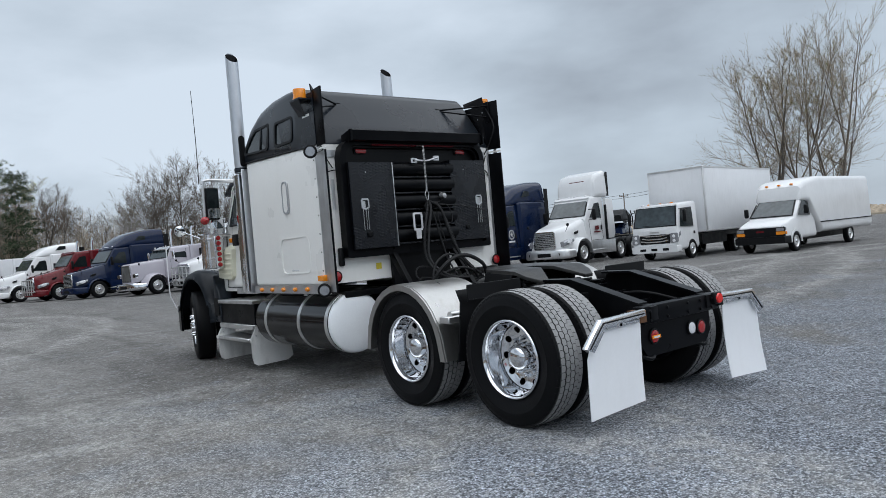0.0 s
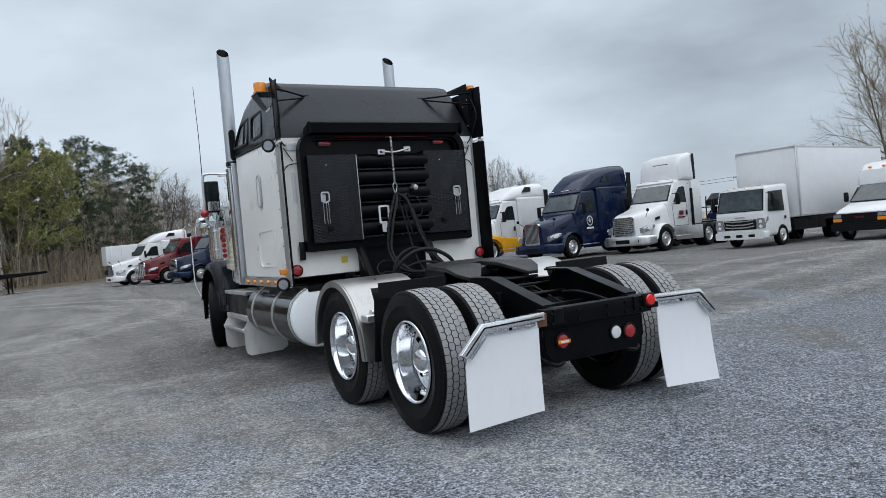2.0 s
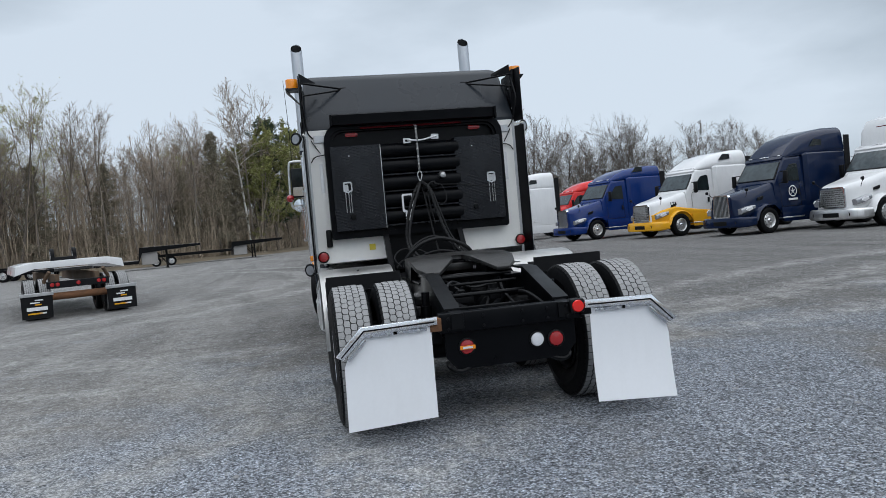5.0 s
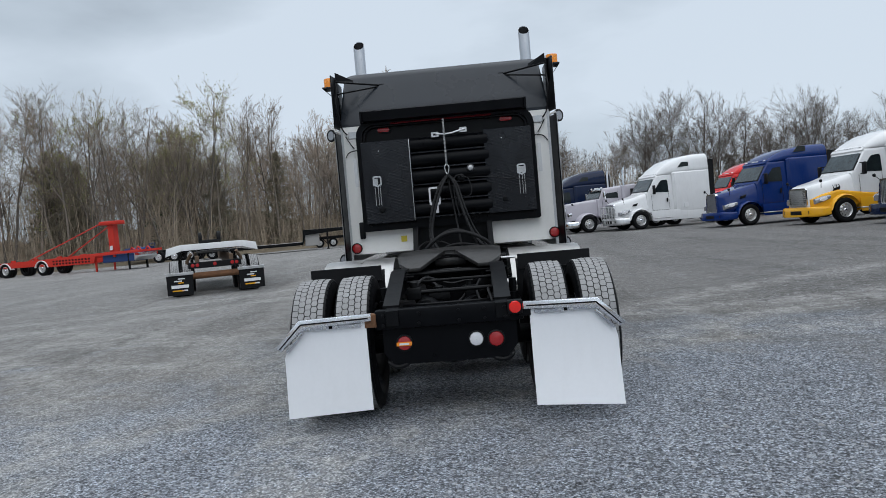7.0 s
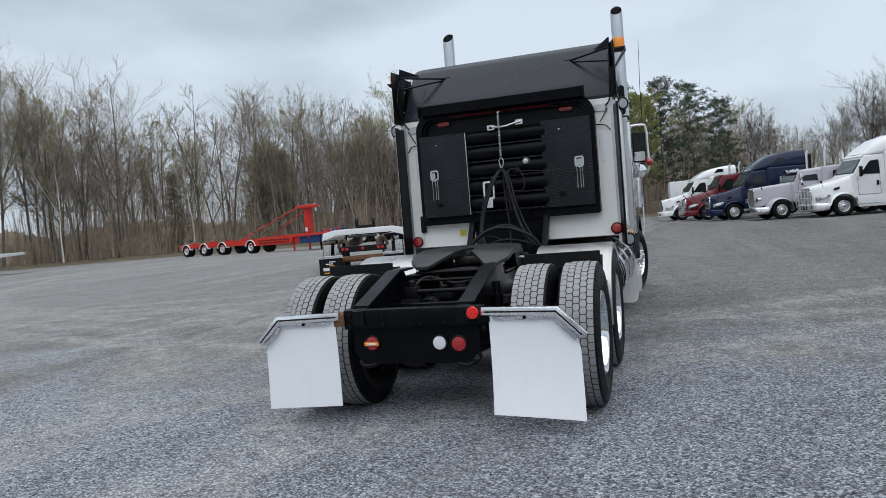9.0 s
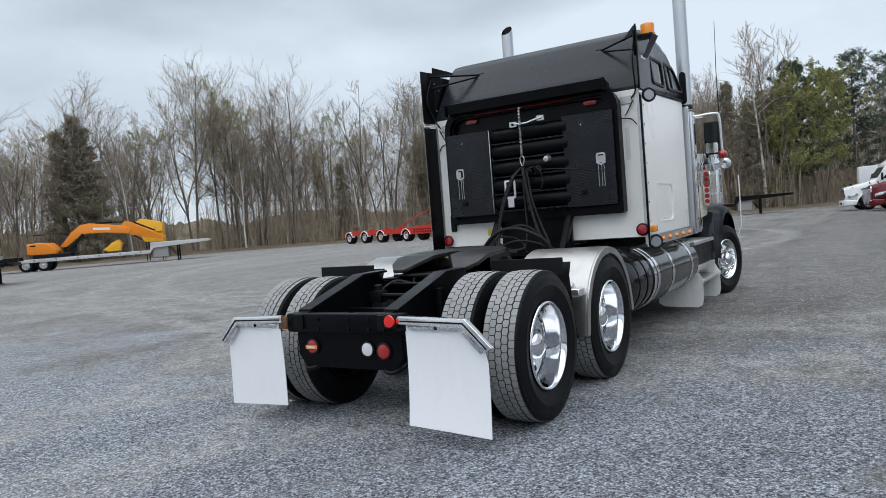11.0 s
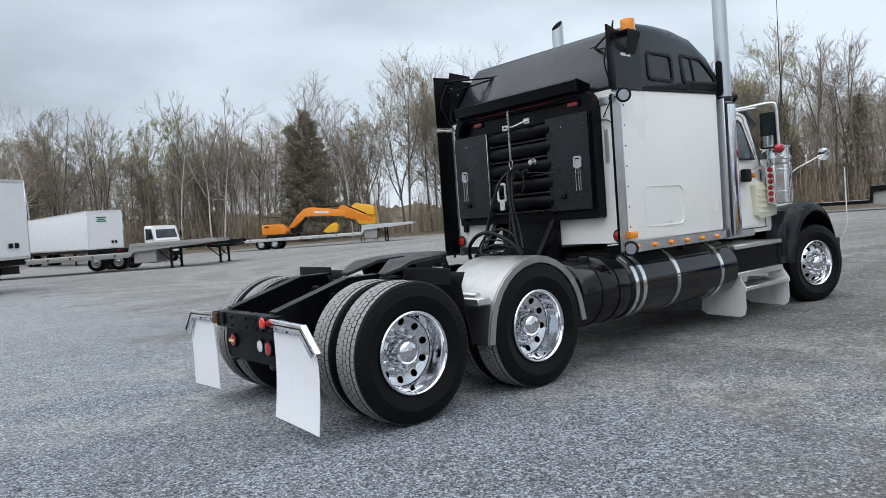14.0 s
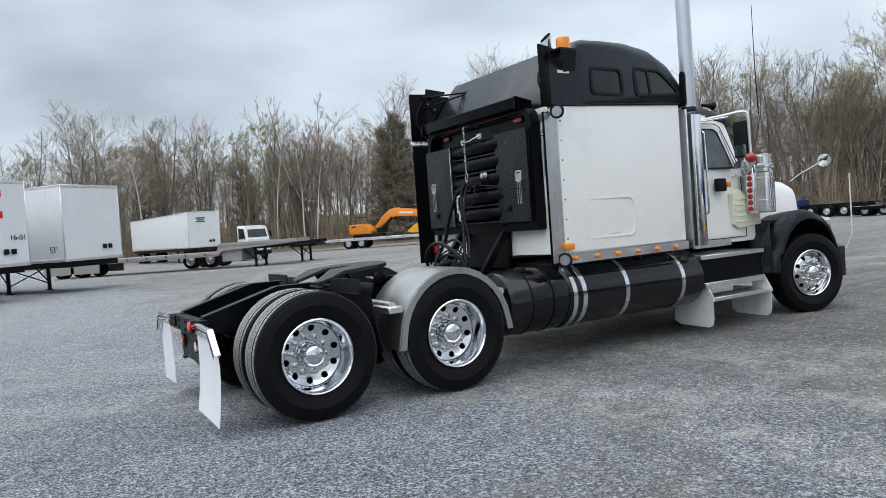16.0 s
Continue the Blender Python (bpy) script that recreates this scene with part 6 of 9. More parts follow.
    loft(b, [(7.62, 0.17, 1.02, 1.28, 0.06, 1.0), (7.86, 0.15, 1.04, 1.26, 0.06, 1.0)])
    for v in b.verts:
        v.co.x += s * 0.88
    T("headlight", b, "chrome")
    b = B()
    tube(b, spline([(s * 1.18, 7.96, 0.80), (s * 1.235, 7.98, 0.95), (s * 1.26, 7.98, 1.10), (s * 1.26, 7.98, 1.85)], 4), 0.009, 8)
    T("corner_pole", b, "white_lens", "thin white corner marker pole")
# hood: long, narrow, white, with a bright grille
b = B()
loft(b, [(6.08, 0.98, 1.10, 1.94, 0.16, 0.86), (6.35, 0.80, 1.08, 1.95, 0.22, 0.82), (7.0, 0.70, 1.05, 1.90, 0.22, 0.80), (7.75, 0.62, 0.98, 1.82, 0.22, 0.80), (7.90, 0.58, 0.98, 1.76, 0.18, 0.82)])
T("hood", b, "white", "long white hood")
b = B()
loft(b, [(7.88, 0.52, 0.95, 1.76, 0.10, 0.86), (7.98, 0.50, 0.95, 1.73, 0.10, 0.86)])
T("grille", b, "chrome", "bright radiator grille")
for k in range(9):
    b = B()
    box(b, -0.42, 0.42, 7.975, 7.995, 1.02 + 0.075 * k, 1.05 + 0.075 * k, 0.003)
    T("grille_bar", b, "p_dark")
b = B()
prism(b, [(-1.20, 7.72), (-1.16, 7.95), (-0.95, 8.10), (0.95, 8.10), (1.16, 7.95), (1.20, 7.72), (1.17, 7.72), (1.10, 7.90), (-1.10, 7.90), (-1.17, 7.72)], 0.42, 0.84, "z", 0.012)
T("front_bumper", b, "satin_black", "black steel front bumper")
b = B()
tube(b, [(-0.9, 7.12, 0.48), (0.9, 7.12, 0.48)], 0.06, 10)
box(b, -0.45, 0.45, 5.2, 7.7, 0.75, 1.15, 0.05)
T("front_axle", b, "black")
b = B()
prism(b, [(0.60, 1.78), (0.645, 1.80), (0.70, 1.80), (0.70, 1.83)], 6.9, 7.05, "y")
T("hood_latch", b, "p_dark")
for s in (-1, 1):
    b = B()
    box(b, s * 0.735 - 0.004, s * 0.735 + 0.006, 6.72, 6.78, 1.66, 1.72, 0.002)
    box(b, s * 0.735 - 0.004, s * 0.735 + 0.006, 6.80, 6.83, 1.66, 1.72, 0.002)
    T("hood_emblem", b, "p_dark")
# dark underside between tanks: gearbox and steps
b = B()
loft(b, [(4.4, 0.28, 0.55, 0.95, 0.1, 1.0), (5.2, 0.34, 0.5, 1.0, 0.1, 1.0)])
T("gearbox", b, "black")


# ---- vehicles round the yard ----

def axle_set(v, y, duals=True, r=0.5, kind="dull", x=0.98):
    for s in (-1, 1):
        wheel(v, s * x, y, r, s, kind, False, 20, r)
        if duals:
            wheel(v, s * (x - 0.32), y, r, -s, "inner", False, 20, r)


def screen(P, pts, depth, top=1.0):
    """A windshield: rubber seal with the pane a little inside it."""
    q = [Vector(p) for p in pts]
    q[2], q[3] = q[1].lerp(q[2], top), q[0].lerp(q[3], top)
    c = sum(q, Vector()) / 4
    b = B()
    pane(b, q, depth * 0.8)
    seal = P("windshield", b, "p_dark")
    b = B()
    pane(b, [c + (p - c) * 0.94 for p in q], depth)
    P("windshield_glass", b, "screen", "", seal)


def tractor(label, body, at, rz, style="aero", sleeper=2.2, roof=3.85, lower=None, group="parked tractors", stacks=False, guard=False, fairing=True, mark="", bumper=None, face="slats", size=1.04):
    """A road tractor, nose to +y, front axle over the origin."""
    v = thing("semi_truck", label, "semi truck", group, pose(*at, 0, 0, 0, rz) @ Matrix.Diagonal((size, size, size, 1)))
    P = lambda n, b, m, l="", par=None, sh=0.62: part(n, b, m, par or v, l, sh)
    lower = lower or body
    aero = style == "aero"
    yc = -0.55 if aero else -0.75          # cowl
    yr = yc - 1.55                         # back of cab
    # hood
    b = B()
    if aero:
        loft(b, [(1.24, 0.56, 0.62, 1.50, 0.12, 0.90), (1.12, 0.80, 0.60, 1.56, 0.20, 0.74), (0.80, 0.95, 0.62, 1.64, 0.24, 0.74), (0.2, 1.02, 0.85, 1.76, 0.24, 0.78), (yc, 1.06, 0.95, 1.96, 0.20, 0.84)], 6)
    else:
        loft(b, [(1.15, 0.52, 0.72, 1.74, 0.10, 0.92), (1.08, 0.56, 0.72, 1.78, 0.14, 0.92), (0.3, 0.66, 0.80, 1.86, 0.16, 0.90), (yc, 0.84, 0.90, 1.94, 0.16, 0.90)])
    P("hood", b, body)
    if lower != body and aero:
        b = B()
        loft(b, [(1.20, 0.70, 0.60, 1.02, 0.08, 0.98), (1.08, 0.86, 0.58, 1.08, 0.10, 0.97), (0.80, 0.985, 0.60, 1.20, 0.10, 0.97), (0.2, 1.06, 0.62, 1.34, 0.10, 0.98), (yc, 1.095, 0.66, 1.22, 0.10, 0.99), (yr, 1.10, 0.66, 1.02, 0.06, 1.0)], 4)
        P("lower_hood", b, lower, "orange-yellow lower hood and sill")
    # front fenders over the wheels
    for s in (-1, 1):
        b = B()
        arc = []
        for k in range(13):
            a = radians(172 - k * (172 - 12) / 12)
            arc.append((0.0 + 0.66 * math.cos(a), 0.48 + 0.66 * math.sin(a)))
        arc = [(-0.66, 0.45)] + arc + [(0.72, 0.52)]
        prof = [(0.45, 0.10), (0.95, 0.05), (1.16, 0.0), (1.20, -0.06), (1.17, -0.06)]
        rows_ = [[b.verts.new((s * x, y * (1 + dz * 0.8), 0.48 + (z - 0.48) * (1 + dz))) for y, z in arc] for x, dz in prof]
        for p, q in zip(rows_, rows_[1:]):
            for k in range(len(arc) - 1):
                b.faces.new((p[k], p[k + 1], q[k + 1], q[k]))
        P("fender", b, lower, "", None, 0.9)
    # bumper, grille, lamps
    b = B()
    loft(b, [(0.70, 1.19, 0.36, 0.70, 0.08, 0.98), (1.08, 1.17, 0.32, 0.72, 0.10, 0.97), (1.28, 1.04, 0.32, 0.72, 0.12, 0.96), (1.40, 0.74, 0.34, 0.70, 0.10, 0.95)])
    bp_ = P("bumper", b, bumper or (lower if aero else "chrome"))
    for s in (-1, 1):
        b = B()
        prism(b, rrect(0.16, 0.44, 0.58, 0.05, cx=s * 0.62), 1.36, 1.392, "y")
        P("fog_lamp", b, "p_dark", "", bp_)
    b = B()
    box(b, -0.34, 0.34, 1.36, 1.41, 0.42, 0.58, 0.01)
    P("bumper_intake", b, "p_dark", "", bp_)
    gz0, gz1, gw, gy = (0.74, 1.50, 0.56, 1.26) if aero else (0.80, 1.70, 0.47, 1.17)
    if face == "tall":
        gz0, gz1, gw = 0.70, 1.60, 0.42
    o, n_ = rrect(gw, gz0, gz1, 0.10, 0.92), rrect(gw - 0.05, gz0 + 0.05, gz1 - 0.05, 0.07, 0.92)
    b = B()
    frame_ring(b, o, n_, gy - 0.10, gy + 0.03, "y")
    g = P("grille", b, "chrome")
    b = B()
    prism(b, n_, gy - 0.10, gy - 0.02, "y")
    P("grille_back", b, "p_dark", "", g)
    bars = 9 if face == "slats" and aero else 11
    for k in range(bars):
        b = B()
        if face == "slats" and aero:
            z = gz0 + 0.08 + (gz1 - gz0 - 0.16) * k / (bars - 1)
            box(b, -gw + 0.05, gw - 0.05, gy - 0.02, gy + 0.02, z - 0.014, z + 0.014, 0.004)
        else:
            x = -gw + 0.09 + (2 * gw - 0.18) * k / (bars - 1)
            box(b, x - 0.012, x + 0.012, gy - 0.02, gy + 0.012, gz0 + 0.05, gz1 - 0.05)
        P("grille_bar", b, "steel" if aero else "alu", "", g)
    for s in (-1, 1):
        b = B()
        if aero:
            loft(b, [(0.58, 0.06, 1.0, 1.14, 0.04, 1.0), (0.88, 0.125, 0.90, 1.12, 0.07, 0.85), (1.145, 0.13, 0.82, 1.02, 0.06, 0.8)])
            for q in b.verts:
                q.co.x += s * (0.98 if q.co.y < 0.6 else 0.91 if q.co.y < 1.0 else 0.78)
        else:
            loft(b, [(1.02, 0.15, 1.0, 1.24, 0.05, 1.0), (1.18, 0.14, 1.02, 1.22, 0.05, 1.0)])
            for q in b.verts:
                q.co.x += s * 0.80
        hl = P("headlight", b, "lamp_glass" if aero else "chrome")
        if aero:
            b = B()
            prism(b, [(0.70, 1.0), (0.74, 1.10), (0.98, 1.06), (1.06, 0.96), (0.90, 0.92)], s * 0.99, s * 1.035, "x", 0.01)
            P("turn_lamp", b, "white_lens", "", hl)
            b = B()
            prism(b, [(0.05, 1.46), (0.32, 1.40), (0.36, 1.30), (0.10, 1.33)], s * 0.90, s * 0.965, "x", 0.01)
            P("hood_vent", b, "p_dark")
    if guard:
        b = B()
        tube(b, spline([(-0.85, 1.30, 0.62), (-0.82, 1.42, 0.70), (-0.80, 1.43, 1.20), (-0.70, 1.43, 1.34), (0.70, 1.43, 1.34), (0.80, 1.43, 1.20), (0.82, 1.42, 0.70), (0.85, 1.30, 0.62)], 4), 0.030, 8)
        bull = P("bull_bar", b, "alu")
        for x in (-0.5, -0.16, 0.16, 0.5):
            b = B()
            tube(b, [(x, 1.42, 0.45), (x, 1.43, 1.34)], 0.03, 8)
            P("upright", b, "alu", "", bull)
        for z in (0.62, 0.98):
            b = B()
            tube(b, [(-0.82, 1.42, z), (0.82, 1.42, z)], 0.028, 8)
            P("crossbar", b, "alu", "", bull)
    # cab with raked screen
    b = B()
    zt = 2.92 if aero else 2.58
    loft(b, [(yc + 0.04, 1.03, 0.90, 1.95 if aero else 1.93, 0.10, 0.92), (yc - 0.06, 1.05, 0.80, 2.06 if aero else 1.98, 0.12, 0.92), (yc - (0.62 if aero else 0.34), 1.07, 0.78, zt, 0.16, 0.88), (yr, 1.08, 0.78, zt + 0.06, 0.16, 0.88)])
    P("cab", b, body)
    ys = yc - (0.60 if aero else 0.33)
    x0, x1 = 0.94, 0.86
    zw = 2.05 if aero else 1.97
    screen(P, [(-x0, yc - 0.05, zw), (x0, yc - 0.05, zw), (x1, ys, zt - 0.10), (-x1, ys, zt - 0.10)], -0.035, 0.88 if aero else 1.0)
    for x in (-0.5, 0.25):
        b = B()
        tube(b, [(x - 0.3, yc - 0.03, 2.0), (x + 0.25, yc - 0.06, 2.06)], 0.012, 5)
        P("wiper", b, "p_dark")
    b = B()
    prism(b, [(ys - 0.02, zt - 0.06), (ys + (0.08 if aero else 0.20), zt - (0.11 if aero else 0.13)), (ys + (0.09 if aero else 0.21), zt - 0.07), (ys - 0.02, zt + 0.04)], -0.90, 0.90, "x", 0.01)
    P("visor", b, "chrome" if not aero else body)
    for k in (-0.7, -0.15, 0.15, 0.7, 0.0):
        b = B()
        box(b, k - 0.05, k + 0.05, ys - 0.1, ys + 0.02, zt + 0.03, zt + 0.07, 0.015)
        P("roof_marker", b, "white_lens")
    for s in (-1, 1):
        b = B()
        w = [(yc - 0.36, 1.98), (ys - 0.16, zt - 0.42), (ys - 0.26, zt - 0.32), (yr + 0.34, zt - 0.28), (yr + 0.28, zt - 0.36), (yr + 0.26, 1.94)]
        pane(b, [(s * (1.082 * (1 - 0.12 * (z - 0.78) / (zt - 0.76)) + 0.008), y, z) for y, z in (w if s > 0 else w[::-1])], -0.03)
        P("door_glass", b, "glass")
        b = B()
        for (y0, z0), (y1, z1) in (((yc - 0.22, 0.98), (yc - 0.22, 1.88)), ((yr + 0.28, 0.98), (yr + 0.28, zt - 0.1)), ((yc - 0.22, 0.98), (yr + 0.28, 0.98))):
            tube(b, [(s * 1.078, y0, z0), (s * (1.078 - 0.12 * (z1 - 0.98) / 1.7), y1, z1)], 0.007, 4)
        P("door_seam", b, "p_dark")
        b = B()
        box(b, s * 1.09 - 0.02, s * 1.09 + 0.02, yr + 0.36, yr + 0.46, 1.40, 1.62, 0.01)
        P("door_handle", b, "p_dark")
        b = B()
        box(b, s * 1.28 - 0.09, s * 1.28 + 0.09, yc - 0.32, yc - 0.20, 1.86, 2.36, 0.04, None, 2)
        mr = P("mirror", b, "p_dark" if aero else "chrome")
        b = B()
        tube(b, [(s * 1.0, yc - 0.30, 2.34), (s * 1.25, yc - 0.27, 2.34), (s * 1.27, yc - 0.27, 2.28), (s * 1.27, yc - 0.27, 1.95), (s * 1.25, yc - 0.27, 1.90), (s * 1.02, yc - 0.30, 1.90)], 0.02, 6)
        P("mirror_arm", b, "p_dark", "", mr)
        b = B()
        tube(b, [(s * 0.78, 0.78, 1.46 if aero else 1.70), (s * 1.02, 0.95, 1.72)], 0.012, 6)
        lathe(b, [(0.07, 0.0), (0.05, 0.05), (0.001, 0.07)], (s * 1.02, 0.96, 1.74), "y", 12)
        P("hood_mirror", b, "p_dark")
    # sleeper and roof fairing
    ye = yr - sleeper
    if sleeper:
        b = B()
        loft(b, [(yr + 0.02, 1.08, 0.80, zt + 0.06, 0.10, 0.96), (yr - 0.1, 1.18, 0.78, zt + 0.1, 0.10, 0.97), (ye, 1.20, 0.78, zt + 0.12, 0.10, 0.97)])
        P("sleeper", b, body)
        b = B()
        box(b, -1.205, 1.205, yr - 0.55 - 0.25, yr - 0.55, 1.02, 1.30, 0.01)
        P("sleeper_locker", b, body)
        for s in (-1, 1):
            if roof > 3.3:
                b = B()
                w = [(yr - 0.35, zt + 0.34), (yr - 0.62, zt + 0.62), (yr - 1.02, zt + 0.60), (yr - 1.02, zt + 0.38)]
                pane(b, [(s * 1.05, y, z) for y, z in (w if s > 0 else w[::-1])], 0.03)
                P("sleeper_window", b, "glass")
    if fairing:
        b = B()
        h = roof - zt
        e = ye if sleeper else yr - 0.35
        st = [(ys - 0.06, 0.90, zt - 0.04, zt + 0.06, 0.04, 0.95), (ys - 0.40, 1.0, zt - 0.06, zt + 0.06 + h * 0.30, 0.16, 0.88), (ys - 0.95, 1.08, zt - 0.06, zt + 0.04 + h * 0.66, 0.28, 0.84), (ys - 1.7, 1.14, zt - 0.05, zt + h * 0.90, 0.32, 0.84)]
        if sleeper:
            st += [(ys - 2.4, 1.17, zt - 0.05, zt + h * 0.99, 0.32, 0.86), (e, 1.19, zt - 0.05, roof, 0.30, 0.88)]
        else:
            st = [(ys - 0.34, 0.94, zt - 0.04, zt + 0.10, 0.04, 0.95), (ys - 0.40, 1.0, zt - 0.05, zt + h * 0.60, 0.14, 0.93), (ys - 0.62, 1.05, zt - 0.05, zt + h * 0.86, 0.2, 0.92), (e, 1.10, zt - 0.05, roof, 0.2, 0.93)]
        loft(b, st)
        P("roof_fairing", b, body)
    if not sleeper or aero:
        e = (ye if sleeper else yr) + 0.01
        for s in (-1, 1):
            b = B()
            box(b, s * (1.17 if sleeper else 1.07) - 0.02, s * (1.17 if sleeper else 1.07) + 0.02, e - (0.32 if sleeper else 0.48), e - (0.0 if sleeper else 0.32), 0.95 if sleeper else zt, roof - 0.35 if sleeper else roof - 0.08, 0.01)
            P("cab_extender", b, "p_dark")
            if not sleeper:
                b = B()
                prism(b, [(yr + 0.02, 1.0), (yr + 0.02, zt - 0.1), (yr - 0.62, zt - 0.16), (yr - 0.70, 1.25), (yr - 0.55, 1.0)], s * 1.02, s * 1.16, "x", 0.02)
                P("side_panel", b, body)
                b = B()
                box(b, s * 1.13 - 0.05, s * 1.13 + 0.05, yr - 0.02, yr + 0.06, 0.9, zt - 0.4, 0.01)
                P("panel_gap", b, "p_dark")
    # skirts, steps, tanks
    for s in (-1, 1):
        b = B()
        if aero:
            prism(b, [(-0.70, 0.40), (-0.62, 0.95), ((ye if sleeper else yr - 0.6), 0.95), ((ye if sleeper else yr - 0.6), 0.36)], s * 1.14, s * 1.18, "x", 0.01)
            P("side_skirt", b, lower if sleeper else "alu")
        else:
            lathe(b, [(0.001, -0.75), (0.26, -0.74), (0.30, -0.70), (0.30, 0.70), (0.26, 0.74), (0.001, 0.75)], (s * 0.86, yr - 0.5, 0.66), "y", 22)
            P("fuel_tank", b, "chrome")
        b = B()
        box(b, s * 1.0 - 0.2, s * 1.0 + 0.2, yr + 0.3, yc - 0.1, 0.52, 0.57, 0.01)
        P("step", b, "alu")
        if stacks:
            b = B()
            tube(b, [(s * 1.05, yr - 0.12, 1.2), (s * 1.05, yr - 0.12, 3.5), (s * 1.05, yr - 0.20, 3.72)], 0.07, 12)
            P("exhaust_pipe", b, "chrome")
    # chassis and wheels
    back = (ye if sleeper else yr) - 2.6
    for s in (-1, 1):
        b = B()
        box(b, s * 0.42 - 0.04, s * 0.42 + 0.04, back - 0.9, 1.0, 0.72, 0.98, 0.01)
        P("frame_rail", b, "black")
        b = B()
        box(b, s * 0.95 - 0.30, s * 0.95 + 0.30, back - 1.0, back - 0.98, 0.28, 0.95, 0.003)
        P("mudflap", b, "p_dark")
    b = B()
    prism(b, [(0.45 * math.cos(radians(a)), back + 0.3 + 0.45 * math.sin(radians(a))) for a in range(0, 360, 20)], 1.10, 1.15, "z")
    P("fifth_wheel", b, "grease")
    b = B()
    box(b, -0.5, 0.5, -1.2, 0.9, 0.5, 1.0, 0.1)
    P("engine_block", b, "black")
    for s in (-1, 1):
        wheel(v, s * 1.02, 0, 0.5, s, "dull", False, 12, 0.5)
    axle_set(v, back + 0.1)
    axle_set(v, back + 1.4)
    if mark:
        words("unit_number", mark, 0.26, Matrix.Translation((-0.97, 0.25, 1.44)) @ Matrix.Rotation(radians(-90), 4, "Z") @ Matrix.Rotation(radians(72), 4, "X"), "p_dark", v, 0.004)
    return v


def row(wx, wy, th):
    """Place and turn of a tractor whose near front wheel stands at (wx, wy), its length pointing th degrees from +x."""
    a = radians(th)
    return (wx - 1.05 * math.sin(a), wy + 1.05 * math.cos(a)), 90 + th


def logo_disc(v, y, z, r, m="p_white", x=-1.215):
    b = B()
    lathe(b, [(r, 0.0), (r, -0.004), (r * 0.82, -0.004), (r * 0.82, 0.0)], (x, y, z), "x", 28)
    for k in range(5):
        a0 = radians(90 + 72 * k)
        p = [(x - 0.003, y + r * 0.72 * math.cos(a0), z + r * 0.72 * math.sin(a0))]
        for d in (140, 180, 220):
            a = a0 + radians(d)
            p.append((x - 0.003, y + r * 0.3 * math.cos(a) * (0.4 if d == 180 else 1), z + r * 0.3 * math.sin(a) * (0.4 if d == 180 else 1)))
        b.faces.new([b.verts.new(q) for q in p])
    part("door_emblem", b, m, v)
    b = B()
    box(b, x - 0.004, x, y - r * 1.1, y + r * 1.1, z - r * 1.6, z - r * 1.25)
    part("emblem_bar", b, m, v)


p, r = row(16.9, 19.8, 12)
v = tractor("navy blue aerodynamic sleeper tractor parked in the row", "p_navy", p, r, "aero", 2.2, 4.0, face="tall", size=1.04)
logo_disc(v, -1.35, 1.55, 0.22, "p_white", -1.10)
p, r = row(20.1, 17.4, 9)
v = tractor("white day-cab tractor with tall roof deflector", "p_white", p, r, "aero", 0, 4.10, bumper="alu", size=1.06)
b = B()
box(b, -1.10, -1.085, -1.55, -1.05, 1.30, 1.36)
box(b, -1.10, -1.085, -1.45, -1.15, 1.42, 1.60, 0.005)
part("door_logo", b, "p_red", v)
b = B()
box(b, -0.45, 0.3, -1.62, -1.55, 3.60, 3.66)
part("roof_logo", b, "p_red", v)
p, r = row(15.75, 24.5, 12)
tractor("white sleeper tractor with orange-yellow lower body", "p_white", p, r, "aero", 1.9, 3.72, "p_yellow", mark="173", bumper="p_yellow")
p, r = row(13.75, 29.4, 13)
tractor("royal blue sleeper tractor with chrome grille", "p_blue", p, r, "aero", 2.1, 3.6, "p_blue", face="tall")
p, r = row(10.15, 36.5, 15)
tractor("white aerodynamic sleeper tractor with bull bar", "p_white", p, r, "aero", 2.2, 3.95, guard=True, bumper="alu", size=1.07)
p, r = row(7.5, 38.7, 15)
tractor("pale lilac-silver long-nose tractor with twin stacks", "p_silver", p, r, "long", 0.9, 2.9, stacks=True, fairing=False)
p, r = row(5.35, 43.2, 13)
tractor("dark navy sleeper tractor with raised roof", "p_navy", p, r, "aero", 2.2, 3.95)
p, r = row(3.95, 47.5, 13)
tractor("dark red tractor with bright stacks and bull bar", "p_red", p, r, "aero", 0.8, 2.9, stacks=True, guard=True, fairing=False)
p, r = row(2.3, 52.0, 13)
tractor("white sleeper tractor at the end of the row", "p_white", p, r, "aero", 1.9, 3.75)
tractor("bright red sleeper tractor behind the row", "p_brightred", (16.9, 44.0), 100, "aero", 1.8, 3.7)


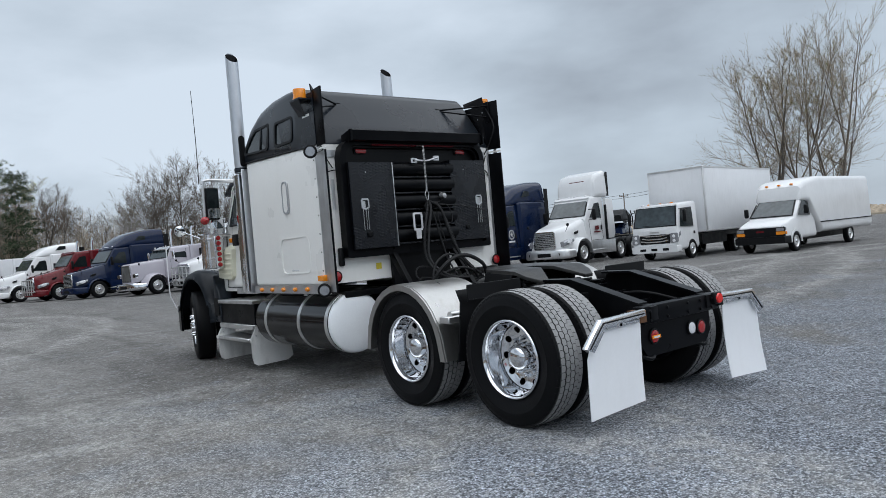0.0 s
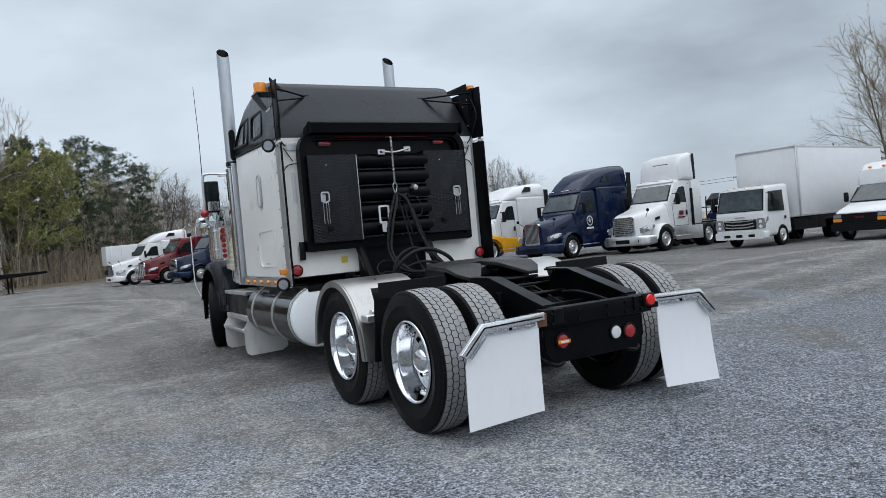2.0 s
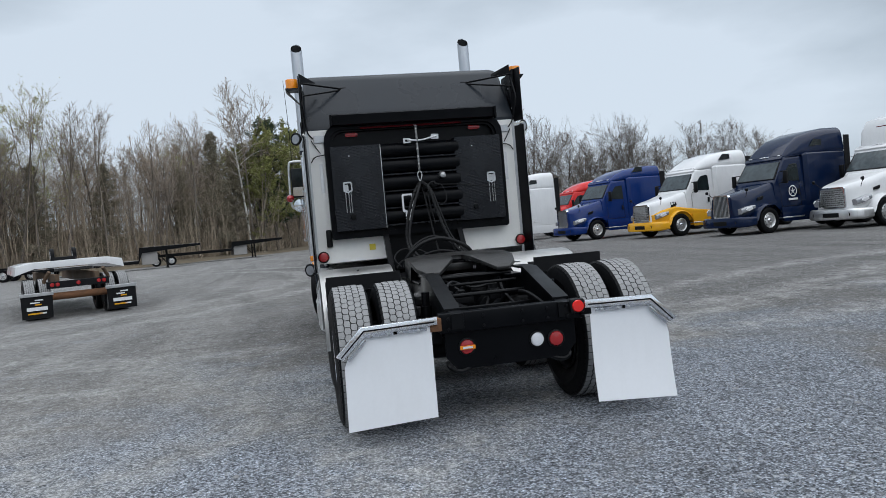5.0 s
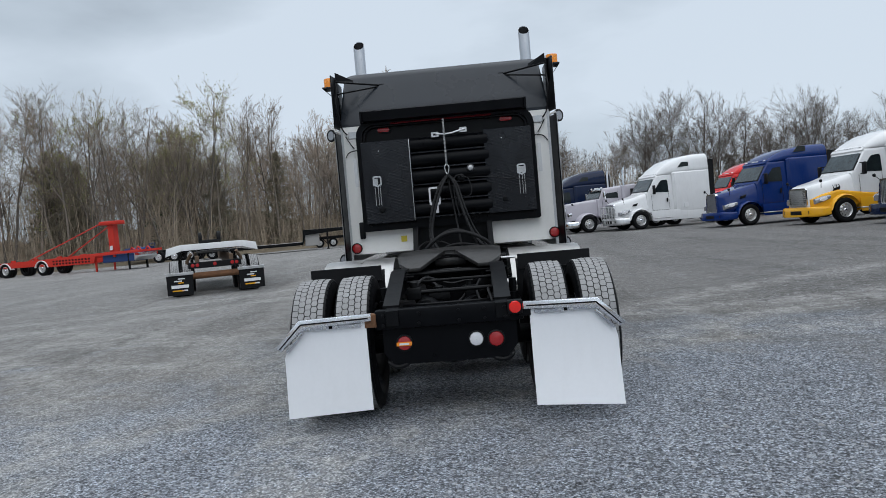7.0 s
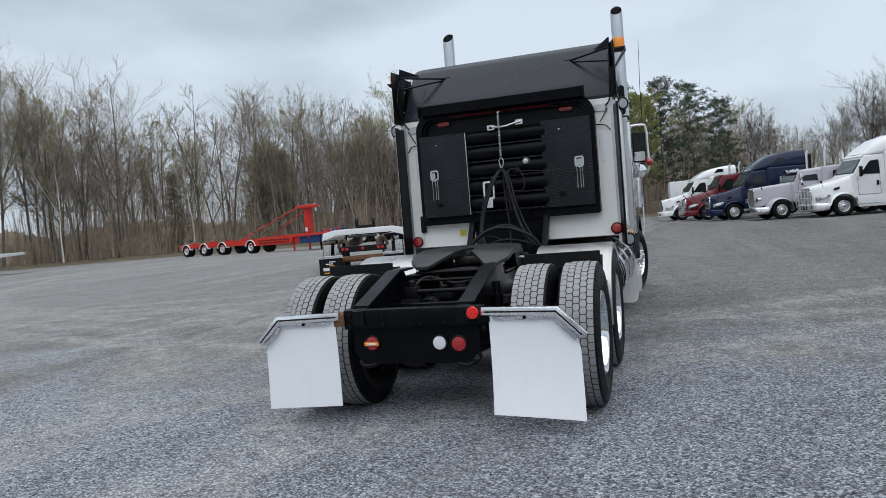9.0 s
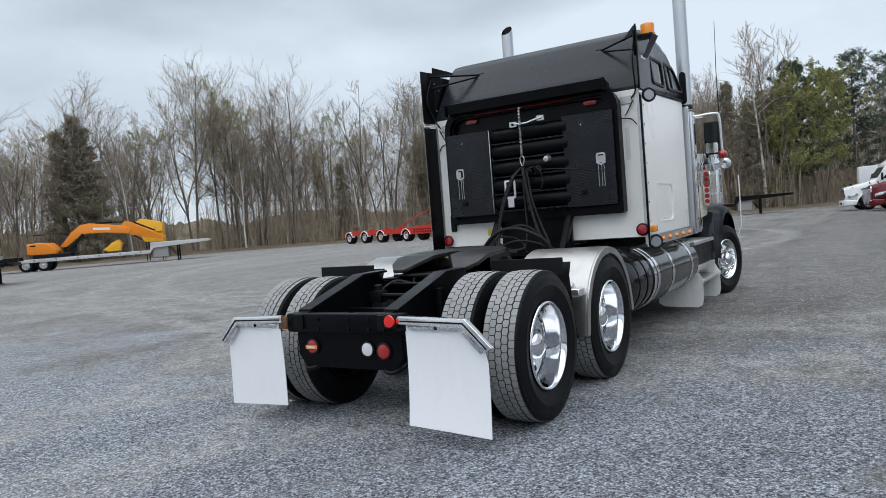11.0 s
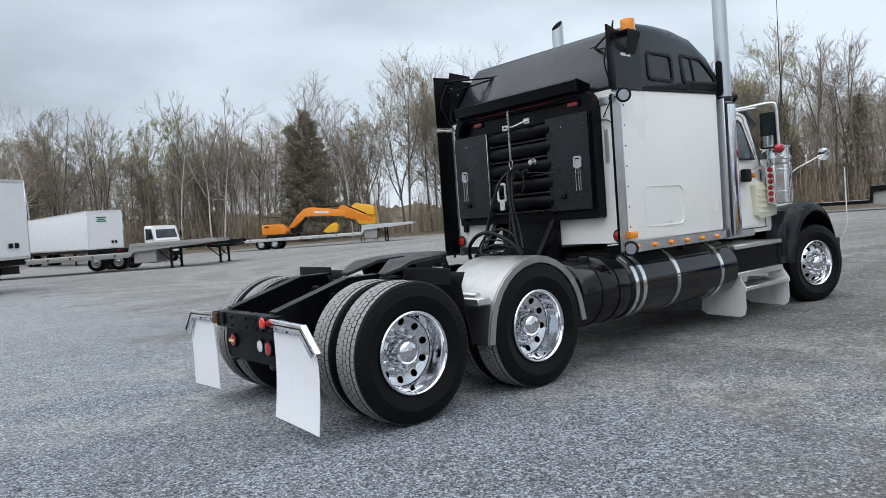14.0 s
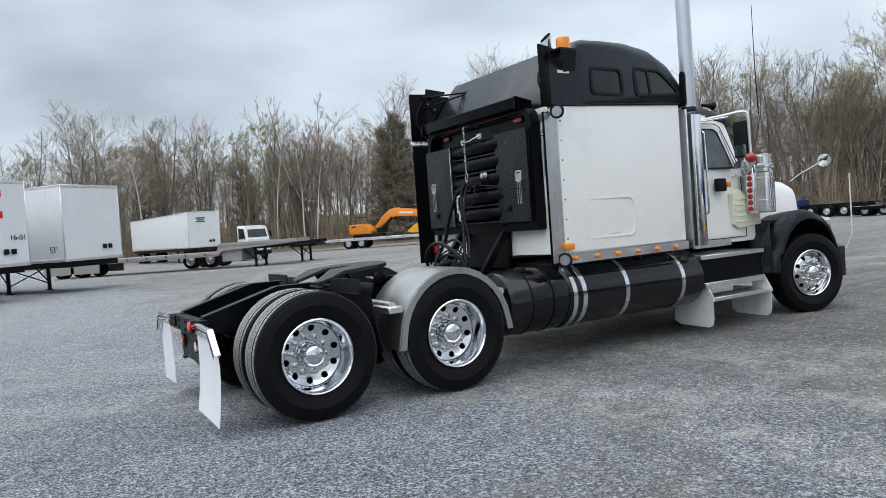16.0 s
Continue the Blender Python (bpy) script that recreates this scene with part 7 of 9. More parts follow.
def box_truck(at, rz):
    v = thing("box_truck", "white cab-over delivery truck with tall cargo box", "box truck", "", pose(*at, 0, 0, 0, rz))
    P = lambda n, b, m, l="", par=None: part(n, b, m, par or v, l)
    b = B()
    loft(b, [(1.22, 0.98, 0.42, 1.30, 0.10, 0.97), (1.18, 1.02, 0.40, 1.38, 0.10, 0.97), (0.93, 1.02, 0.40, 2.25, 0.12, 0.94), (0.60, 1.02, 0.40, 2.32, 0.16, 0.92), (-0.62, 1.02, 0.42, 2.36, 0.14, 0.93)])
    P("cab", b, "p_white")
    screen(P, [(-0.95, 1.172, 1.38), (0.95, 1.172, 1.38), (0.89, 0.945, 2.19), (-0.89, 0.945, 2.19)], -0.03)
    b = B()
    box(b, -0.66, 0.66, 1.20, 1.25, 0.70, 1.08, 0.02)
    g = P("grille", b, "p_dark")
    for z, hw in ((0.76, 0.60), (0.87, 0.56), (1.0, 0.64)):
        b = B()
        prism(b, [(-hw, z + 0.05), (-hw * 0.5, z), (hw * 0.5, z), (hw, z + 0.05), (hw, z + 0.09), (hw * 0.5, z + 0.045), (-hw * 0.5, z + 0.045), (-hw, z + 0.09)], 1.25, 1.272, "y")
        P("grille_bar", b, "chrome", "", g)
    b = B()
    box(b, -0.20, 0.20, 1.215, 1.235, 1.16, 1.20)
    P("front_badge", b, "steel")
    for x in (-0.55, 0.25):
        b = B()
        tube(b, [(x - 0.3, 1.20, 1.40), (x + 0.28, 1.17, 1.48)], 0.012, 5)
        P("wiper", b, "p_dark")
    for k in range(5):
        b = B()
        x = -0.72 + 0.36 * k
        box(b, x - 0.04, x + 0.04, 0.62, 0.74, 2.30, 2.35, 0.01)
        P("roof_marker", b, "white_lens")
    for x in (-0.5, 0.0, 0.5):
        b = B()
        box(b, x - 0.13, x + 0.13, 1.335, 1.346, 0.42, 0.52, 0.004)
        P("bumper_slot", b, "p_dark")
    b = B()
    loft(b, [(1.05, 1.04, 0.34, 0.62, 0.05, 1.0), (1.34, 1.0, 0.34, 0.62, 0.06, 1.0)])
    P("bumper", b, "p_white")
    for s in (-1, 1):
        b = B()
        loft(b, [(0.95, 0.16, 0.72, 1.20, 0.05, 1.0), (1.255, 0.17, 0.72, 1.10, 0.06, 0.9)])
        for q in b.verts:
            q.co.x += s * 0.84
        hl = P("headlight", b, "lamp_glass")
        for z in (0.80, 0.98):
            b = B()
            lathe(b, [(0.07, 0.0), (0.06, 0.014), (0.001, 0.02)], (s * 0.84, 1.25, z), "y", 14)
            P("reflector", b, "white_lens", "", hl)
        b = B()
        w = [(0.98, 1.34), (0.80, 2.08), (-0.20, 2.12), (-0.20, 1.32)]
        pane(b, [(s * (1.015 - 0.055 * (z - 1.2)), y, z) for y, z in (w if s > 0 else w[::-1])], 0.012)
        P("door_glass", b, "glass")
        b = B()
        box(b, s * 1.22 - 0.07, s * 1.22 + 0.07, 0.92, 1.02, 1.52, 2.02, 0.03)
        m = P("mirror", b, "p_dark")
        b = B()
        tube(b, [(s * 0.98, 0.95, 2.05), (s * 1.22, 0.97, 2.02)], 0.015, 6)
        P("mirror_arm", b, "p_dark", "", m)
        wheel(v, s * 0.92, 0, 0.40, s, "dull", False, 0, 0.40)
        wheel(v, s * 0.92, -4.4, 0.40, s, "dull", False, 0, 0.40)
        wheel(v, s * 0.66, -4.4, 0.40, -s, "inner", False, 0, 0.40)
        b = B()
        box(b, s * 1.02 - 0.01, s * 1.02 + 0.01, -0.3, -0.18, 1.0, 1.12, 0.004)
        P("door_handle", b, "p_dark")
    b = B()
    box(b, -1.24, 1.24, -8.6, -0.95, 1.05, 3.76, 0.03, None, 2)
    bx = P("cargo_box", b, "p_trailer")
    for s in (-1, 1):
        b = B()
        box(b, s * 1.235 - 0.02, s * 1.235 + 0.02, -1.10, -0.935, 1.02, 3.79, 0.01)
        P("corner_post", b, "alu", "", bx)
    b = B()
    for s in (-1, 1):
        box(b, s * 1.235 - 0.015, s * 1.235 + 0.015, -8.62, -0.94, 3.71, 3.785, 0.005)
        box(b, s * 1.235 - 0.015, s * 1.235 + 0.015, -8.62, -0.94, 1.02, 1.10, 0.005)
    box(b, -1.25, 1.25, -0.955, -0.93, 3.71, 3.785, 0.005)
    P("box_rail", b, "alu", "", bx)
    b = B()
    box(b, -0.45, 0.45, -7.2, 0.8, 0.55, 0.98, 0.02)
    P("chassis", b, "black")
    for s in (-1, 1):
        b = B()
        box(b, s * 1.0 - 0.02, s * 1.0 + 0.02, -3.4, -0.9, 0.5, 0.95, 0.01)
        P("side_box", b, "p_dark")
    for x in (-0.5, 0, 0.5):
        b = B()
        box(b, x - 0.05, x + 0.05, 0.5, 0.6, 2.31, 2.36, 0.01)
        P("roof_marker", b, "amber")
    return v


p, r = row(21.1, 12.3, 7)
box_truck(p, r)


def shuttle_van(at, rz):
    v = thing("shuttle_van", "white cutaway van with long raised body", "van", "", pose(*at, 0, 0, 0, rz))
    P = lambda n, b, m, l="", par=None: part(n, b, m, par or v, l)
    b = B()
    loft(b, [(0.88, 0.86, 0.55, 1.02, 0.10, 0.95), (0.80, 0.94, 0.50, 1.10, 0.12, 0.94), (0.1, 0.99, 0.48, 1.30, 0.14, 0.93), (-0.15, 1.0, 0.48, 1.36, 0.14, 0.92), (-0.85, 1.0, 0.48, 2.02, 0.16, 0.86), (-1.9, 1.0, 0.48, 2.08, 0.16, 0.88)])
    P("cab", b, "p_white")
    screen(P, [(-0.86, -0.14, 1.385), (0.86, -0.14, 1.385), (0.74, -0.80, 1.99), (-0.74, -0.80, 1.99)], -0.03)
    b = B()
    loft(b, [(-0.82, 0.80, 1.98, 2.06, 0.03, 0.9), (-0.98, 0.98, 1.96, 2.55, 0.16, 0.86), (-1.35, 1.08, 1.90, 2.78, 0.2, 0.88), (-2.2, 1.16, 0.62, 2.92, 0.22, 0.92), (-7.6, 1.16, 0.62, 2.92, 0.22, 0.92)])
    P("raised_body", b, "p_white")
    b = B()
    for s in (-1, 1):
        box(b, s * 1.165 - 0.01, s * 1.165 + 0.014, -7.6, -1.95, 1.02, 1.06, 0.004)
    P("body_rail", b, "p_dark")
    b = B()
    box(b, -0.95, 0.95, 0.80, 0.90, 0.60, 1.0, 0.03)
    P("grille", b, "p_dark")
    b = B()
    box(b, -0.16, 0.16, 0.90, 0.908, 0.81, 0.88)
    P("grille_badge", b, "p_red")
    b = B()
    loft(b, [(0.55, 1.03, 0.34, 0.64, 0.05, 1.0), (1.0, 0.98, 0.36, 0.64, 0.06, 1.0)])
    P("bumper", b, "p_dark")
    for s in (-1, 1):
        b = B()
        loft(b, [(0.70, 0.15, 0.84, 0.97, 0.03, 1.0), (0.915, 0.14, 0.84, 0.96, 0.03, 1.0)])
        for q in b.verts:
            q.co.x += s * 0.78
        P("headlight", b, "lamp_glass")
        b = B()
        loft(b, [(0.68, 0.17, 0.70, 0.82, 0.03, 1.0), (0.912, 0.16, 0.70, 0.82, 0.03, 1.0)])
        for q in b.verts:
            q.co.x += s * 0.78
        P("turn_lamp", b, "amber")
        b = B()
        w = [(-0.34, 1.40), (-0.90, 1.94), (-1.40, 1.94), (-1.40, 1.36)]
        pane(b, [(s * (0.985 - 0.11 * (z - 1.3)), y, z) for y, z in (w if s > 0 else w[::-1])], 0.014)
        P("door_glass", b, "glass")
        b = B()
        box(b, s * 1.20 - 0.08, s * 1.20 + 0.08, -0.62, -0.50, 1.42, 1.78, 0.03)
        P("mirror", b, "p_dark")
        wheel(v, s * 0.90, 0, 0.39, s, "dull", False, 0, 0.39)
        wheel(v, s * 0.98, -5.2, 0.39, s, "dull", False, 0, 0.39)
        b = B()
        arc = [(0.50 * math.cos(radians(a)), 0.36 + 0.50 * math.sin(radians(a))) for a in range(0, 181, 18)]
        inn = [(0.42 * math.cos(radians(a)), 0.36 + 0.42 * math.sin(radians(a))) for a in range(180, -1, -18)]
        prism(b, arc + inn, s * 0.97, s * 1.01, "x")
        P("wheel_arch", b, "p_white")
    b = B()
    box(b, -0.5, 0.5, -7.2, 0.6, 0.36, 0.6, 0.02)
    P("chassis", b, "black")
    for x in (-0.5, 0.0, 0.5):
        b = B()
        box(b, x - 0.05, x + 0.05, -1.12, -1.0, 2.62, 2.68, 0.01)
        P("roof_marker", b, "amber")
    return v


p, r = row(22.9, 8.9, 2)
shuttle_van(p, r)


# ---- trailers ----
def landing_gear(v, y, zt, x=0.9):
    for s in (-1, 1):
        b = B()
        box(b, s * x - 0.06, s * x + 0.06, y - 0.06, y + 0.06, 0.05, zt, 0.01)
        box(b, s * x - 0.12, s * x + 0.12, y - 0.12, y + 0.12, 0.0, 0.05, 0.01)
        tube(b, [(s * x, y, 0.35), (s * (x - 0.1), y - 0.9, zt)], 0.03, 6)
        part("landing_leg", b, "p_dark", v)
    b = B()
    tube(b, [(-x, y, 0.3), (x, y, zt - 0.15)], 0.025, 6)
    tube(b, [(x, y, 0.3), (-x, y, zt - 0.15)], 0.025, 6)
    part("leg_brace", b, "p_dark", v)


def van_trailer(label, at, rz, length=16.15, text=(), logo=None, reefer=False, setback=4.0):
    """A box trailer, nose at the origin facing +y."""
    v = thing("box_trailer", label, "trailer", "parked box trailers", pose(*at, 0, 0, 0, rz))
    P = lambda n, b, m, l="", par=None: part(n, b, m, par or v, l)
    b = B()
    loft(b, [(0.0, 1.28, 1.24, 4.10, 0.03, 1.0), (-0.04, 1.30, 1.22, 4.12, 0.03, 1.0), (-length, 1.30, 1.22, 4.12, 0.03, 1.0)])
    P("body", b, "p_trailer")
    b = B()
    for s in (-1, 1):
        box(b, s * 1.295 - 0.03, s * 1.295 + 0.012, -0.06, 0.012, 1.22, 4.12, 0.02)
        box(b, s * 1.295 - 0.03, s * 1.295 + 0.015, -length, 0, 1.20, 1.32, 0.01)
        box(b, s * 1.295 - 0.03, s * 1.295 + 0.012, -length, 0, 4.04, 4.13, 0.01)
    box(b, -1.3, 1.3, -0.04, 0.014, 4.02, 4.13, 0.01)
    box(b, -1.3, 1.3, -0.04, 0.014, 1.20, 1.32, 0.01)
    P("edge_rail", b, "alu")
    for k in range(11):
        for s in (-1, 1):
            b = B()
            y = -0.8 - k * length / 11.5
            box(b, s * 1.302 - 0.003, s * 1.302 + 0.003, y - 0.02, y + 0.02, 1.40, 4.04)
            P("side_seam", b, "p_trailer")
    b = B()
    box(b, -1.15, 1.15, -length, -0.1, 0.98, 1.20, 0.02)
    P("underframe", b, "black")
    landing_gear(v, -setback, 1.18)
    for y in (-length + 2.6, -length + 1.35):
        axle_set(v, y)
    for x in (-0.72, -0.46):
        b = B()
        box(b, x - 0.09, x + 0.09, 0.012, 0.07, 1.62, 1.80, 0.02)
        P("nose_coupling", b, "p_dark")
    if reefer:
        b = B()
        loft(b, [(0.0, 1.0, 2.2, 3.95, 0.12, 0.96), (0.42, 0.95, 2.25, 3.9, 0.2, 0.94)])
        P("cooling_unit", b, "p_white")
    if logo:
        b = B()
        w, h, x, z = logo[1:]
        for dz, ww in ((0.10, 1.0), (-0.02, 0.7), (-0.14, 1.0)):
            box(b, x - w * ww / 2, x + w * ww / 2, 0.014, 0.02, z + dz * h * 3 - 0.03 * h, z + dz * h * 3 + 0.2 * h)
        P("painted_mark", b, logo[0])
    for body, size, m, col in text:
        words("lettering", body, size, m, col, v)
    return v


t_rot = Matrix.Rotation(radians(90), 4, "X")
nose = lambda x, z: Matrix.Translation((x, 0.022, z)) @ Matrix.Rotation(radians(180), 4, "Z") @ t_rot
starboard = lambda y, z: Matrix.Translation((1.312, y, z)) @ Matrix.Rotation(radians(90), 4, "Z") @ t_rot
van_trailer("white box trailer parked nose out on landing legs", (-24.2, 0.86), -56, text=[("53'", 0.34, starboard(-0.62, 1.66), "p_dark")])
van_trailer("white box trailer with red mark on its nose", (-21.0, -2.49), -56, text=[("16-01", 0.26, nose(-0.92, 2.18), "p_dark")], logo=("p_brightred", 0.5, 1.0, -0.2, 3.3))
van_trailer("white cooled trailer coupled to a tractor", (-52.5, 11.7), -83, reefer=False, logo=("p_green", 0.75, 0.4, 0.25, 3.45))


def yard_tractor(at, rz):
    """A short snub-nosed terminal tractor, front to +y."""
    v = thing("yard_tractor", "white snub-nosed yard tractor coupled to the trailer", "semi truck", "", pose(*at, 0, 0, 0, rz) @ Matrix.Diagonal((0.88, 0.88, 0.9, 1)))
    P = lambda n, b, m, l="", par=None: part(n, b, m, par or v, l)
    b = B()
    loft(b, [(1.15, 1.05, 0.75, 1.75, 0.10, 0.97), (1.05, 1.1, 0.7, 1.85, 0.12, 0.96), (0.75, 1.1, 0.7, 2.82, 0.16, 0.92), (-0.55, 1.1, 0.7, 2.92, 0.14, 0.93)])
    P("cab", b, "p_white")
    screen(P, [(-0.88, 1.04, 1.92), (0.88, 1.04, 1.92), (0.80, 0.83, 2.56), (-0.80, 0.83, 2.56)], -0.03)
    for s in (-1, 1):
        b = B()
        w = [(0.86, 1.84), (0.60, 2.62), (-0.30, 2.66), (-0.30, 1.80)]
        pane(b, [(s * (1.095 - 0.04 * (z - 1.6)), y, z) for y, z in (w if s > 0 else w[::-1])], 0.014)
        P("door_glass", b, "glass")
        b = B()
        box(b, s * 1.30 - 0.08, s * 1.30 + 0.08, 0.80, 0.90, 1.9, 2.4, 0.03)
        P("mirror", b, "p_dark")
        wheel(v, s * 0.98, 0.1, 0.5, s, "dull", False, 0, 0.5)
        wheel(v, s * 0.98, -3.0, 0.5, s, "dull", False, 0, 0.5)
        b = B()
        box(b, s * 0.42 - 0.05, s * 0.42 + 0.05, -4.0, 1.0, 0.6, 0.95, 0.01)
        P("frame_rail", b, "black")
    b = B()
    box(b, -1.1, 1.1, 1.05, 1.25, 0.45, 0.80, 0.03)
    P("bumper", b, "p_dark")
    b = B()
    box(b, -0.5, 0.5, 1.15, 1.19, 0.95, 1.5, 0.02)
    P("grille", b, "p_dark")
    return v


yard_tractor((-46.2, 13.7), -80)


def bare_chassis(at, rz):
    """A dark red skeletal trailer frame on its legs, nose to +y."""
    v = thing("skeletal_trailer", "dark red skeletal trailer frame on landing legs", "trailer", "flat trailers", pose(*at, 0, 0, 0, rz))
    for s in (-1, 1):
        b = B()
        prism(b, [(0, 1.30), (0, 1.12), (-2.4, 0.98), (-9, 0.95), (-9, 1.22), (-2.2, 1.28)], s * 0.42, s * 0.55, "x")
        part("main_beam", b, "p_dark", v)
    for k in range(7):
        b = B()
        box(b, -1.15, 1.15, -0.5 - k * 1.3, -0.38 - k * 1.3, 1.05, 1.20, 0.01)
        part("crossmember", b, "p_red" if k % 2 else "p_dark", v)
    b = B()
    box(b, -0.9, 0.9, -1.9, -0.2, 0.92, 1.08, 0.03)
    part("coupler_plate", b, "p_dark", v)
    landing_gear(v, -1.2, 1.1, 0.8)
    axle_set(v, -7.0)
    axle_set(v, -8.3)
    return v


bare_chassis((-34.3, 14.6), -40)


def step_deck(label, at, rz, length, rise, low=0.95, deck="p_deck", frame="black", front=3.2, tail=1.05, r=0.42):
    """A drop-deck flat trailer; the front end of its raised deck lies at the origin, nose to +y."""
    v = thing("flatbed_trailer", label, "trailer", "flat trailers", pose(*at, 0, 0, 0, rz))
    P = lambda n, b, m, l="", par=None: part(n, b, m, par or v, l)
    b = B()
    prism(b, [(0, rise), (0, rise - 0.16), (-front + 0.2, rise - 0.42), (-front - 0.1, low - 0.22), (-length, low - 0.22), (-length, low), (-front - 0.1, low), (-front, rise)], -1.28, 1.28, "x")
    P("deck", b, frame)
    b = B()
    box(b, -1.22, 1.22, -front, -0.02, rise, rise + 0.03, 0.004)
    box(b, -1.22, 1.22, -length, -front - 0.12, low, low + 0.03, 0.004)
    P("deck_surface", b, deck)
    for s in (-1, 1):
        b = B()
        box(b, s * 1.29 - 0.02, s * 1.29 + 0.02, -length, -front - 0.1, low - 0.14, low + 0.02, 0.006)
        P("side_rail", b, "black" if frame == "black" else deck)
        b = B()
        box(b, s * 1.29 - 0.02, s * 1.29 + 0.02, -front, 0.02, rise - 0.14, rise + 0.02, 0.006)
        P("neck_rail", b, "black" if frame == "black" else deck)
    for s in (-1, 1):
        for k in range(8):
            b = B()
            y = -front - 0.8 - k * (length - front - 1.5) / 8
            box(b, s * 1.315 - 0.01, s * 1.315 + 0.01, y - 0.04, y + 0.04, low - 0.12, low - 0.02)
            P("stake_pocket", b, "p_dark")
    landing_gear(v, -front + 0.6 if front < 4 else -front + 2.0, rise - 0.2, 0.8)
    b = B()
    box(b, -1.1, 1.1, -front + 0.1, -front + 1.3, 0.38, rise - 0.1, 0.03)
    P("neck_locker", b, "p_deck")
    for y in (-length + tail + 1.25, -length + tail):
        axle_set(v, y, True, r)
    return v


flat = step_deck("grey drop-deck flat trailer on landing legs", (-32.6, 12.6), -38, 15.5, 1.42, 0.95, "p_deck", "p_deck", front=4.6)
for s in (-1, 1):
    for ya, yb in ((-15.4, -13.7), (-13.5, -11.9)):
        b = B()
        box(b, s * 1.27 - 0.02, s * 1.27 + 0.02, ya, yb, 0.22, 0.80, 0.012)
        part("splash_panel", b, "p_deck", flat)
step_deck("pale aluminium drop-deck trailer carrying an excavator", (-45.5, 36.0), -43, 18.6, 1.58, 0.95, "alu", "alu", 4.6, 4.7, 0.5)
step_deck("black drop-deck flat trailer by the woods", (-9.7, 55.0), -78, 13.0, 1.72, 0.72, "p_deck", "black", 4.5)
step_deck("brown-decked flat trailer by the woods", (-3.5, 63.0), -78, 12.0, 1.6, 1.0, "p_brown", "black", 4.5)


def dump_trailer(at, rz):
    v = thing("dump_trailer", "white ribbed dump trailer by the woods", "trailer", "", pose(*at, 0, 0, 0, rz))
    b = B()
    loft(b, [(0, 1.15, 1.62, 3.32, 0.06, 1.03), (-7.5, 1.2, 1.58, 3.45, 0.06, 1.03)])
    part("dump_body", b, "p_trailer", v)
    for k in range(8):
        for s in (-1, 1):
            b = B()
            y = -0.4 - k * 0.95
            box(b, s * 1.22 - 0.04, s * 1.22 + 0.05, y - 0.06, y + 0.06, 1.62, 3.38, 0.02)
            part("body_rib", b, "p_trailer", v)
    b = B()
    box(b, -0.5, 0.5, -7.4, 0.0, 0.75, 1.22, 0.02)
    part("underframe", b, "black", v)
    for y in (-0.9, -5.2, -6.4):
        axle_set(v, y)
    return v


dump_trailer((1.4, 66.5), 95)


